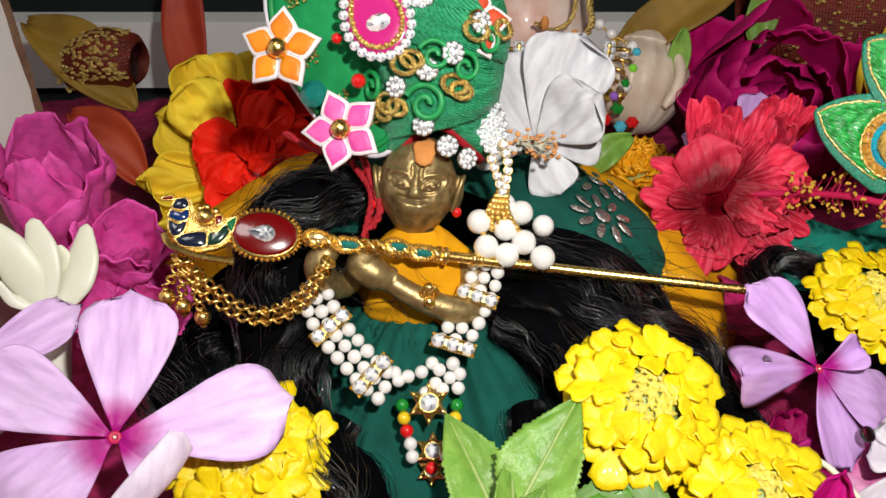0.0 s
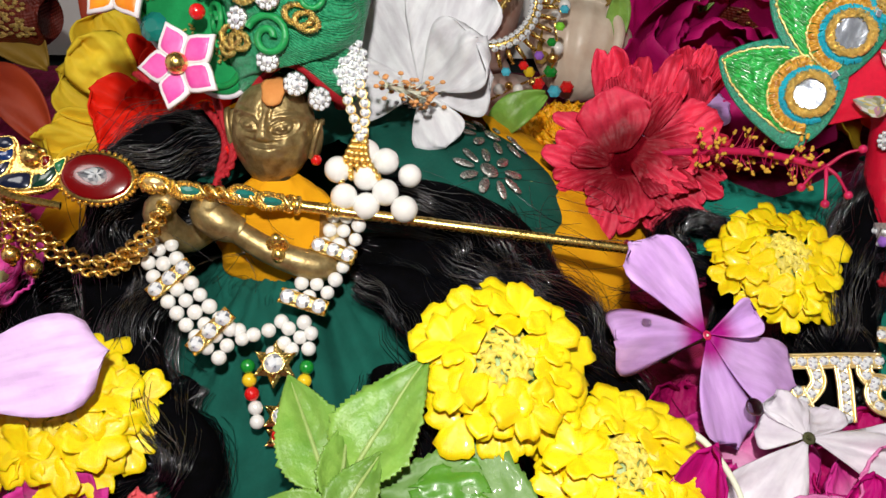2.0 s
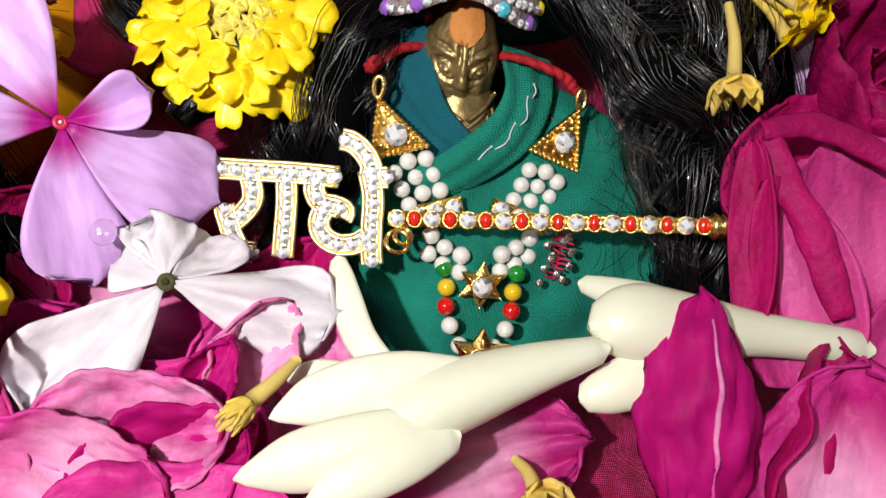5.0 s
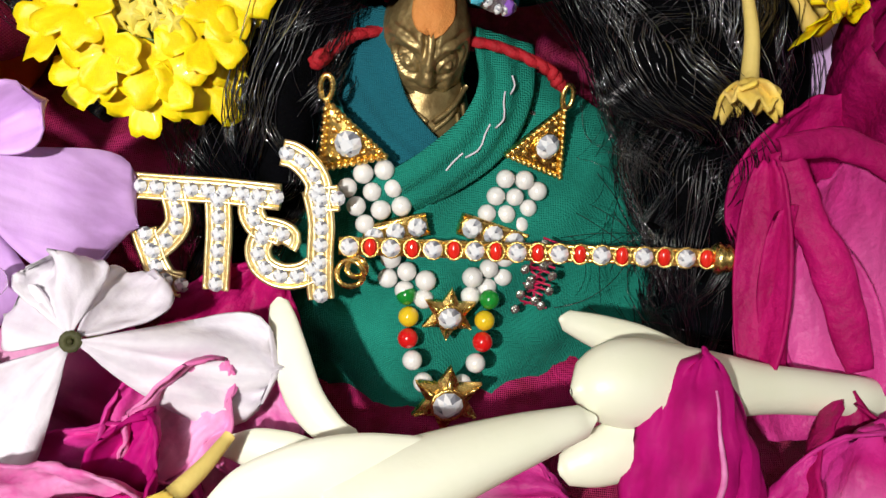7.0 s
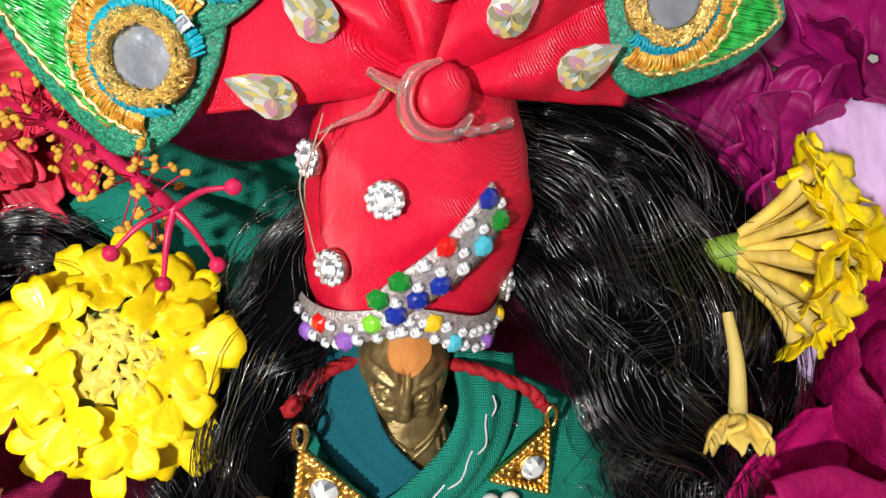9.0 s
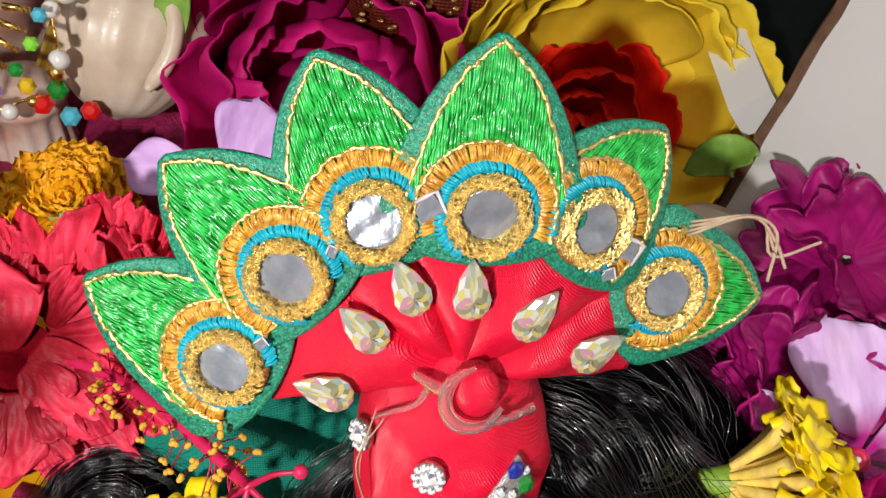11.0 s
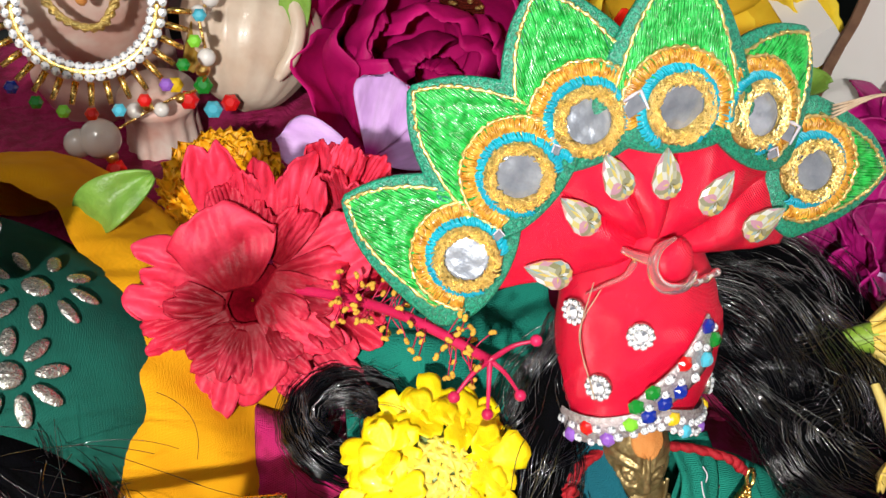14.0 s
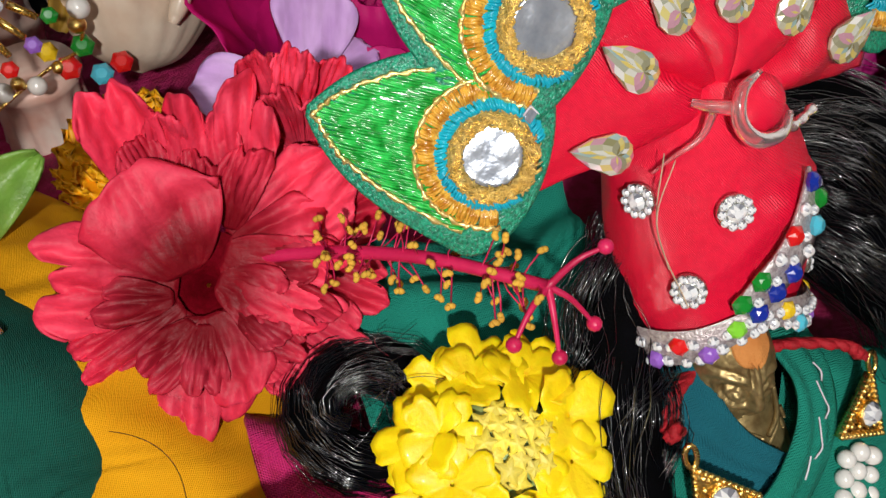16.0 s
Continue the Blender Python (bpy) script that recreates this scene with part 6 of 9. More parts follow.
def drape(p, a, s):
    k = 1 + (0.05 * np.sin(7 * a + 1) + 0.035 * np.sin(13 * a + 2 + s * 3)) * s ** 1.2 + 0.02 * fuzz(np.cos(a) * 2, np.sin(a) * 2, s * 3, seed=12) * s
    p[..., 0] *= k * (1 + 0.55 * s ** 0.5 * np.clip(np.cos(a), 0, 1))
    p[..., 1] *= k * (0.50 + 0.10 * s)
    p[..., 1] += 0.0009 * fuzz(p[..., 0] * 160, p[..., 2] * 160, seed=13) + 0.0005 * np.sin(p[..., 0] * 900 + 60 * fuzz(p[..., 0] * 30, p[..., 2] * 30, seed=14) * 0.06) * s
    p[..., 2] -= 0.013 * np.exp(-((a - 1.5 * math.pi) / 0.75) ** 2) * (1 - s) ** 2
    return p


obj("skirt", Geo().lathe(dp[:, :2], 110, drape, m=shift(0.0055, 0, -0.0130) @ Matrix.Rotation(radians(-90), 4, "X")), CLOTH_TURQ, dress, "turquoise green cotton with fine folds")


def collar(path, w, mat, nrm, label):
    p = smooth_path(path, 24)

    def fn(u, v):
        q = np.stack([np.interp(u, np.linspace(0, 1, 24), p[:, i]) for i in range(3)], -1)
        tx = np.gradient(q, axis=0)
        tx /= np.linalg.norm(tx, axis=-1, keepdims=True) + 1e-9
        s = np.cross(tx, np.array(nrm))
        s /= np.linalg.norm(s, axis=-1, keepdims=True) + 1e-9
        q = q + s * (v * w / 2 * (1 - 0.4 * u))[..., None] + np.array(nrm) * (0.0007 * (1 - v * v) + 0.0004 * np.sin(v * 7 + u * 6))[..., None]
        return q[..., 0], q[..., 1], q[..., 2]
    obj("collar", Geo().sheet(fn, 23, 12, 0.0006), mat, dress, label)
    return np.stack(fn(*np.meshgrid(np.linspace(0, 1, 24), np.linspace(-1, 1, 13), indexing="ij")), -1)


collar([(-0.0082, -0.0350, -0.0110), (-0.0070, -0.0410, -0.0066), (-0.0035, -0.0475, -0.0034), (0.0022, -0.0522, -0.0014), (0.0050, -0.0536, -0.0024)], 0.0105, CLOTH_BLUE, (-0.35, 0.2, 0.9), "peacock blue folded collar")
fold = collar([(0.0125, -0.0365, -0.0115), (0.0126, -0.0425, -0.0060), (0.0096, -0.0482, -0.0020), (0.0030, -0.0530, 0.0014), (-0.0040, -0.0570, 0.0022)], 0.0105, CLOTH_TURQ, (0.35, 0.2, 0.9), "turquoise folded collar with white stitches")
sw = Geo()
for i in range(6):
    a, b = fold[4 + 2 * i, 6 + i % 2], fold[6 + 2 * i, 6]
    lift = np.array([0.35, 0.2, 0.9]) * 0.0005
    sw.tube(smooth_path([a + lift, (a + b) / 2 + lift * 1.6 + [0.0003 * (-1) ** i, 0, 0], b + lift], 7), 0.00014, 4)
obj("white_stitch", sw, WHITE_PETAL, dress, "uneven white stitching")
lace = Geo()
for i in range(14):
    lace.tube(smooth_path([(0.0135 + 0.0004 * i, -0.0415 - 0.0013 * i, -0.010 + 0.0004 * i), (0.0165 + 0.0005 * i, -0.0425 - 0.0012 * i, -0.009 + 0.0003 * i)], 5), 0.0004, 5)
obj("tinsel_trim", lace, SILVER, dress, "frayed silver tinsel trim")
dm = Geo()
for i in range(26):
    a = i * 2.7
    dm.tube(smooth_path([(0.0185 + 0.0015 * math.sin(a), -0.0585 - 0.0004 * i, 0.0062), (0.0190 + 0.0018 * math.cos(a * 1.3), -0.0590 - 0.0004 * i, 0.0070)], 4), 0.00018, 4)
obj("sequin_patch", dm, FILAMENT, dress, "worn red embroidery patch")
sq = Geo()
for i in range(14):
    sq.ball((0.0185 + 0.0022 * math.sin(i * 2.3), -0.0590 - 0.0008 * i, 0.0072), (0.0007, 0.0008, 0.0003), 7, 5)
tagged(obj("sequin", sq, SILVER, dress, "loose silver sequins"), kind="stuff")

neck = thing("pearl_necklace", CROWN, "short pearl necklace with gold triangles, star pendants and coloured beads", "necklace")
GRAIN = mesh_of("gold_grain", Geo().ball((0, 0, 0), 1.0, 7, 5), GOLD)
cord = Geo()
for pts in ([(-0.004, -0.0365, -0.0085), (-0.009, -0.0372, -0.0055), (-0.0130, -0.0400, -0.0015), (-0.0122, -0.0382, 0.0002)], [(0.005, -0.0368, -0.0085), (0.011, -0.0368, -0.0065), (0.0175, -0.0385, -0.0045), (0.0198, -0.0408, -0.0040)]):
    p = smooth_path(pts, 26)
    for ph in (0, math.pi):
        q = p + np.stack([0.0005 * np.cos(np.arange(26) * 1.1 + ph), 0 * p[:, 0], 0.0005 * np.sin(np.arange(26) * 1.1 + ph)], -1)
        cord.tube(q, 0.0007, 7)
obj("cord", cord, RED_CORD, neck, "twisted red cotton cord")
for (gx, gy, gz), tri, nr in (((-0.0080, -0.0489, 0.0010), [(-0.0035, 0.0050), (-0.0037, -0.0046), (0.0050, -0.0012)], (-0.20, 0.08, 1)), ((0.0185, -0.0486, -0.0036), [(0.0022, 0.0052), (-0.0057, -0.0016), (0.0033, -0.0050)], (0.22, 0.08, 1))):
    m = seat((gx, gy, gz), nr, (0, 1, 0))
    g = Geo()
    ring = []
    for i in range(3):
        a, b = np.array(tri[i]), np.array(tri[(i + 1) % 3])
        for s in np.linspace(0, 1, int(np.linalg.norm(b - a) / 0.00088) + 1)[:-1]:
            ring.append(a + (b - a) * s)
    ring = np.array(ring)
    g.prism(ring, 0.0011, 0.10)
    t = obj("gold_triangle", g, GOLD, neck, "beaded gold triangle", m=m)
    for q in ring:
        put("gold_grain", GRAIN, t, shift(q[0] * 0.95, q[1] * 0.95, 0.0011) @ Matrix.Scale(0.00050, 4))
    for q in ring[::3] * 0.60:
        put("gold_grain", GRAIN, t, shift(q[0], q[1], 0.0011) @ Matrix.Diagonal((0.0005, 0.0005, 0.0003, 1)))
    put("stone_cup", CUP_MESH, t, shift(0, 0, 0.0016) @ Matrix.Scale(0.0016, 4))
    put("rhinestone", STONE_MESH, t, shift(0, 0, 0.0021) @ Matrix.Scale(0.0018, 4))
    top = ring[0] if nr[0] < 0 else ring[0]
    obj("ring_loop", Geo().tube([(top[0] + 0.0008 * math.cos(a), top[1] + 0.0016 + 0.0016 * math.sin(a), 0.0012) for a in np.linspace(0, 2 * math.pi, 14, endpoint=False)], 0.0004, 6, closed=True), GOLD, t)
for pts, ac in (([(-0.0065, -0.0522, 0.0022), (-0.0046, -0.0554, 0.0030), (-0.0024, -0.0592, 0.0038)], (1, 0.52, -0.25)), ([(0.0167, -0.0527, -0.0012), (0.0153, -0.0558, -0.0004), (0.0138, -0.0592, 0.0008)], (1, -0.35, -0.15))):
    pearl_strip(neck, pts, 0.00132, 3, ac, 2.05)
spacer_bar(neck, (-0.0012, -0.0600, 0.0034), (1, 0.30, -0.2), (-0.05, 0.15, 1), 0.0088)
spacer_bar(neck, (0.0122, -0.0604, 0.0016), (1, -0.30, -0.07), (0.1, 0.15, 1), 0.0098)
pearl_strip(neck, [(-0.0026, -0.0644, 0.0050), (0.0004, -0.0664, 0.0060), (0.0040, -0.0676, 0.0068)], 0.00140, 2, (0.3, 1, 0))
pearl_strip(neck, [(0.0156, -0.0644, 0.0026), (0.0126, -0.0662, 0.0042), (0.0090, -0.0674, 0.0062)], 0.00140, 2, (-0.3, 1, 0))
star_pendant(neck, (0.0069, -0.0701, 0.0080), (0, 0.1, 1), (0, 1, 0), 0.0040)
for s, x0 in ((-1, 0.0010), (1, 0.0126)):
    for j, c in enumerate(("green", "yellow", "red", "", "")):
        x = x0 + (-s) * (0.0, 0.0005, 0.0006, 0.0014, 0.0031)[j]
        q = (x, -0.0684 - 0.0026 * j, 0.0066 + 0.0014 * j)
        if c:
            dot("bead", BEADS[c], neck, q, 0.00145)
        else:
            dot("pearl", PEARL_MESH, neck, q, 0.0014)
star_pendant(neck, (0.0072, -0.0798, 0.0140), (0, 0.1, 1), (0, 1, 0), 0.0052)

# flute with jewelled letters
F0, F1 = Vector((0.1293, 0.1277, 0.0218)), Vector((0.1754, 0.1249, 0.0294))
FX = (F1 - F0).normalized()
FN_ = FX.cross(Vector((0, 0.77, 0.64))).normalized()
FL = seat(F0, FN_, FN_.cross(FX))
flute = thing("letter_flute", FL, "slim gold toy flute with jewelled letters, laid across a necklace", "flute")
# strokes of the letters in millimetres along and across the flute
LET = [
    [(-26.6, 6.8), (-21.6, 6.6), (-15.4, 6.4), (-8.4, 5.9)],
    [(-21.9, 6.4), (-21.3, 3.9), (-21.3, 2.1), (-22.5, 0.3), (-24.7, -1.6)], [(-25.6, 1.3), (-25.2, -0.2), (-24.7, -1.6), (-24.1, -3.4), (-22.9, -5.2), (-20.9, -5.7)],
    [(-16.2, 5.9), (-16.1, 1.9), (-16.3, -1.7), (-16.6, -6.2)],
    [(-11.6, 5.7), (-12.0, 3.9), (-10.9, 2.0), (-8.9, 1.6), (-7.4, 0.9), (-7.8, -0.2)], [(-10.4, 1.3), (-11.2, -0.8), (-10.5, -2.9), (-8.3, -4.1), (-5.7, -3.9), (-3.7, -2.7)],
    [(-4.0, 7.0), (-3.2, 3.1), (-3.3, -1.2), (-3.3, -4.9), (-3.1, -6.9)], [(-3.9, 5.8), (-1.1, 6.0)], [(-8.1, 11.5), (-6.5, 11.1), (-4.8, 9.7), (-3.6, 7.7), (-3.8, 5.9)],
]
LX = LY = 0.001
for line in LET:
    p = smooth_path([(x * LX, y * LY, 0) for x, y in line], 22)

    def bar(u, v, p=p):
        q = np.stack([np.interp(u, np.linspace(0, 1, 22), p[:, i]) for i in range(3)], -1)
        tx = np.gradient(q, axis=0)
        tx /= np.linalg.norm(tx, axis=-1, keepdims=True) + 1e-12
        s = np.cross(np.array([0, 0, 1.0]), tx)
        q = q + s * (v * 0.00128)[..., None]
        return q[..., 0], q[..., 1], 0.0004 * np.abs(v) ** 3 + 0 * u
    st = obj("letter_stroke", Geo().sheet(bar, 21, 6, 0.0012), GOLD_PALE, flute, "pale gold letter stroke set with stones")
    rim = Geo()
    for e in (-1, 1):
        tx = np.gradient(p, axis=0)
        tx /= np.linalg.norm(tx, axis=1, keepdims=True)
        sd = np.cross([0, 0, 1.0], tx) * 0.00140 * e
        rim.tube(p + sd + [0, 0, 0.0007], 0.00032, 6)
    obj("letter_rim", rim, GOLD_PALE, st)
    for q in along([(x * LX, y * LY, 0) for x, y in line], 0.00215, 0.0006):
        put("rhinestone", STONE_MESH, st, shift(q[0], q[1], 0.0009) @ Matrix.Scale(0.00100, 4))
FLEN = (F1 - F0).length
rod = Geo()
rod.tube([(-0.001, 0, -0.0006), (FLEN, 0, -0.0006)], 0.0010, 10)
for e in (-0.0012, 0.0012):
    rod.tube([(-0.001, e * 0.7, -0.0002), (FLEN, e * 0.7, -0.0002)], 0.00032, 6)
rod.lathe([(0, -0.001), (0.0013, -0.001), (0.0018, 0), (0.0013, 0.001), (0.0016, 0.0014), (0.0013, 0.0022), (0, 0.0026)], 16, m=shift(FLEN, 0, -0.0002) @ Matrix.Rotation(radians(90), 4, "Y") @ Matrix.Diagonal((1.15, 1.15, 0.8, 1)))
fr = obj("flute_rod", rod, GOLD, flute, "gold rod", m=shift(0, 0, 0.0004))
RED_OVAL = mesh_of("enamel_oval", Geo().ball((0, 0, 0), (0.8, 1.25, 0.6), 14, 8), bead_mat("scarlet_enamel", (0.72, 0.02, 0.01)))
for i in range(18):
    x = 0.0004 + i * (FLEN - 0.002) / 17
    put("stone_cup", CUP_MESH, fr, shift(x, 0, 0.0004) @ Matrix.Diagonal((0.00102 if i % 2 else 0.00116, 0.00116, 0.00116, 1)))
    if i % 2 == 0:
        put("rhinestone", STONE_MESH, fr, shift(x, 0, 0.0008) @ Matrix.Scale(0.00116, 4))
    else:
        put("enamel_oval", RED_OVAL, fr, shift(x, 0, 0.0003) @ Matrix.Scale(0.0010, 4))
lp = Geo()
for cx, cy, rr in ((0.0006, -0.0034, 0.0017), (0.0014, -0.0026, 0.0012)):
    lp.tube([(cx + rr * math.cos(a), cy + rr * math.sin(a), 0.0006 + 0.0004 * math.sin(2 * a)) for a in np.linspace(0, 2 * math.pi, 18, endpoint=False)], 0.00038, 6, closed=True)
obj("ring_loop", lp, GOLD, fr)

# ---- the figurine with the green turban ----
HEADK = seat((-0.0056, 0.1560, 0.0640), (-0.05, -0.93, 0.36), (0.10, 0.36, 0.93))


def hk(x, y, z):
    return HEADK @ Vector((x, y, z))


statue("brass_figurine", HEADK @ FACE, (0.0086, 0.0080, 0.0116), [
    ([(-0.0058, 0.156, 0.060), (-0.0058, 0.153, 0.052), (-0.0058, 0.152, 0.046)], [0.0045, 0.0045, 0.0075]),
    ([(0.0062, 0.1500, 0.0480), (0.0066, 0.1425, 0.0425), (0.0040, 0.1385, 0.0425), (-0.0050, 0.1385, 0.0460), (-0.0125, 0.1405, 0.0500)], [0.0034, 0.0033, 0.0032, 0.0027, 0.0024]),
    ([(-0.0108, 0.1405, 0.0495), (-0.0145, 0.1405, 0.0512), (-0.0175, 0.1415, 0.0535), (-0.0160, 0.1430, 0.0555)], [0.0026, 0.0037, 0.0036, 0.0022]),
    ([(-0.0165, 0.1500, 0.0480), (-0.0230, 0.1440, 0.0450), (-0.0262, 0.1410, 0.0500), (-0.0265, 0.1405, 0.0545), (-0.0235, 0.1420, 0.0570)], [0.0030, 0.0030, 0.0032, 0.0033, 0.0020])],
    "brass deity figurine playing a flute, arms raised across its chest")
mark = Geo().sheet(lambda u, v: (0.0012 + 0.0024 * v * (1 - 0.75 * (2 * u - 1) ** 4) * (1 + 0.15 * np.sin(u * 7)), 0.0112 - 0.0052 * u, 0.0040 + 0.0042 * u ** 0.6 - 0.0006 * v * v), 8, 8, 0.0004, m=HEADK)
tagged(obj("forehead_mark", mark, TILAK), "smear of orange sandal paste on a brass forehead", "paste mark")
for s in (-1, 1):
    g = Geo().ball(hk(s * 0.0092, -0.0050, 0.0), 0.0012, 10, 7)
    tagged(obj("ear_stud", g, B_RED), "small red bead ear stud on a brass ear", "ear stud", "ear studs")

dressk = thing("figurine_dress", shift(-0.0050, 0.1540, 0.0), "dark green cotton dress with a saffron bodice on a brass figurine", "dress")


def bodice(p, a, s):
    k = 1 + 0.05 * np.sin(6 * a + s * 4) + 0.05 * fuzz(np.cos(a) * 2, np.sin(a) * 2, s * 4, seed=31)
    p[..., 0] *= k
    p[..., 1] *= 0.70 * k
    return p


bp = smooth_path([(0.0040, 0.0560, 0), (0.0075, 0.0530, 0), (0.0130, 0.0470, 0), (0.0150, 0.0400, 0), (0.0145, 0.0350, 0), (0.0125, 0.0310, 0)], 30)
obj("bodice", Geo().lathe(bp[:, :2], 72, bodice, m=shift(-0.0005, -0.0020, 0)), CLOTH_GOLD, dressk, "saffron yellow cotton bodice")
kp = smooth_path([(0.0110, 0.0365, 0), (0.0170, 0.0330, 0), (0.0270, 0.0240, 0), (0.0400, 0.0130, 0), (0.0560, 0.0040, 0), (0.0680, 0.0012, 0)], 44)


def drapek(p, a, s):
    k = 1 + (0.05 * np.sin(9 * a + 2) + 0.035 * np.sin(17 * a + 1 + s * 4)) * s ** 0.8
    p[..., 0] *= k * 0.92
    p[..., 1] *= k
    p[..., 2] += 0.0016 * (np.sin(9 * a + 0.5) + 0.6 * np.sin(23 * a + s * 5)) * np.sin(s * math.pi) + 0.0009 * fuzz(np.cos(a) * 5, np.sin(a) * 5, s * 6, seed=33)
    return p


obj("skirt", Geo().lathe(kp[:, :2], 150, drapek), CLOTH_DARK, dressk, "dark green cotton skirt with folds")
frill = Geo()
for i in range(60):
    a = -2.6 + i * 2.1 / 60
    x, y = 0.0138 * math.cos(a) + 0.0005, 0.0118 * math.sin(a) - 0.002
    frill.tube(smooth_path([(x, y, 0.0335), (x * 1.1, y * 1.15, 0.0325 + 0.0012 * math.sin(i * 1.9)), (x * 1.15, y * 1.22, 0.0305)], 5), 0.0006, 5)
obj("frill", frill, CLOTH_DARK, dressk, "crumpled dark green waist frill")

# round green cushion with silver sequin flowers, and the saffron shawl under it
cush = thing("round_cushion", shift(0.004, 0.176, 0.012), "dark green padded cape with silver sequin flowers behind a figurine", "cape")
cp = smooth_path([(0.0005, 0.0390, 0), (0.0250, 0.0378, 0), (0.0420, 0.0325, 0), (0.0535, 0.0230, 0), (0.0585, 0.0100, 0), (0.0560, -0.010, 0)], 36)


def lump(p, a, s):
    k = 1 + 0.008 * np.sin(5 * a + 1)
    p[..., 0] *= k
    p[..., 1] *= k * 0.80
    return p


obj("cushion", Geo().lathe(cp[:, :2], 80, lump, a0=radians(-42), a1=radians(222)), CLOTH_DARK, cush, "dark green cotton")


def dome_at(x, y):
    r = math.hypot(x, y / 0.80)
    z = float(np.interp(r, cp[:30, 0], cp[:30, 1]))
    return Vector((x, y, z)), Vector((x / 0.058 ** 2 * 0.0009, y / 0.047 ** 2 * 0.0009, max(0.25, 1 - (r / 0.06) ** 2) * 0.03)).normalized()


for k, (fx, fy, fr) in enumerate(((0.0360, 0.0100, 0.0092), (0.0350, -0.0075, 0.0080), (-0.0360, -0.0010, 0.0078), (0.0180, 0.0250, 0.0080))):
    for i in range(9):
        a = i * 2 * math.pi / 9 + k
        for rr in (0.55, 1.0):
            if rr == 0.55:
                continue
            p, n = dome_at(fx + fr * 0.72 * math.cos(a), fy + fr * 0.72 * math.sin(a))
            d = Vector((math.cos(a), math.sin(a), 0))
            obj("sequin", Geo().ball((0, 0, 0.0003), (0.0012, 0.0027, 0.0005), 12, 8), SILVER, cush, m=seat(p + n * 0.0007, n, d))
    p, n = dome_at(fx, fy)
    obj("sequin", Geo().ball((0, 0, 0.0003), (0.0024, 0.0024, 0.0006), 12, 6), SILVER, cush, m=seat(p + n * 0.0007, n, (0, 1, 0)))

sp_ = smooth_path([(0.050, 0.0300, 0), (0.060, 0.0265, 0), (0.0690, 0.0205, 0), (0.0760, 0.0130, 0), (0.0800, 0.0040, 0), (0.0780, -0.0100, 0)], 30)


def shawl(p, a, s):
    k = 1 + 0.03 * np.sin(6 * a + 2) + 0.03 * fuzz(np.cos(a) * 2, np.sin(a) * 2, s, seed=45)
    p[..., 0] *= k
    p[..., 1] *= k * 0.86
    p[..., 2] += 0.0018 * np.sin(11 * a + s * 3) * s + 0.001 * fuzz(np.cos(a) * 7, np.sin(a) * 7, s * 4, seed=46)
    return p


tagged(obj("saffron_shawl", Geo().lathe(sp_[:, :2], 120, shawl, m=shift(0.000, 0.186, 0.008), a0=radians(-40), a1=radians(205)), CLOTH_GOLD), "saffron yellow cotton shawl spread round a green cape", "shawl")

# turban
TK = seat((-0.0030, 0.1575, 0.0790), (0, -0.90, 0.44), (0, 0.44, 0.90))
turb = thing("green_turban", TK, "green knitted turban with enamel flowers, rhinestones and a kundan brooch", "turban")
TKY = [(-0.0085, 0.0106), (-0.002, 0.0120), (0.006, 0.0140), (0.014, 0.0158), (0.022, 0.0160), (0.030, 0.0125), (0.035, 0.006), (0.0365, 0.0004)]
CZ = -0.0100


def k_at(deg, y, lift=0.0):
    r = float(np.interp(y, [a for a, _ in TKY], [b for _, b in TKY])) + lift
    a = radians(deg)
    return Vector((r * math.sin(a) + 0.0015, y, CZ + r * math.cos(a))), Vector((math.sin(a), 0, math.cos(a)))


kprof = smooth_path([(r_, y_, 0) for y_, r_ in TKY], 40)


def arch(p, a, s):
    front = np.exp(-((np.sin((a + math.pi / 2) / 2)) / 0.42) ** 2)
    p[..., 2] += 0.0085 * front * np.clip(1 - s * 3.2, 0, 1)
    k = 1 + 0.025 * np.sin(4 * a + s * 10) + 0.02 * fuzz(np.cos(a) * 3, np.sin(a) * 3, s * 5, seed=60)
    p[..., 0] *= k
    p[..., 1] *= k
    return p


obj("wrap", Geo().lathe(kprof[:, :2], 80, arch, m=shift(0.0015, 0, CZ) @ Matrix.Rotation(radians(-90), 4, "X")), GREEN_KNIT, turb, "green knitted wrap")
def wrap_band(d0, y0, d1, y1, w, lift, seed):
    """A flat turn of cloth laid slantwise across the turban."""
    def fn(u, v):
        deg = d0 + (d1 - d0) * u
        y = y0 + (y1 - y0) * u + 0.0012 * np.sin(u * 5 + seed) + v * w / 2
        r = np.interp(y, [a for a, _ in TKY], [b for _, b in TKY]) + lift + 0.0009 * (1 - v * v) + 0.0002 * np.sin(v * 8 + seed + u * 5) - 0.0016 * (np.abs(2 * u - 1) ** 6)
        a = np.radians(deg)
        return r * np.sin(a) + 0.0015, y, CZ + r * np.cos(a)
    obj("wrap_band", Geo().sheet(fn, 40, 14, 0.0006), GREEN_KNIT, turb, "slanting turn of green knitted cloth")


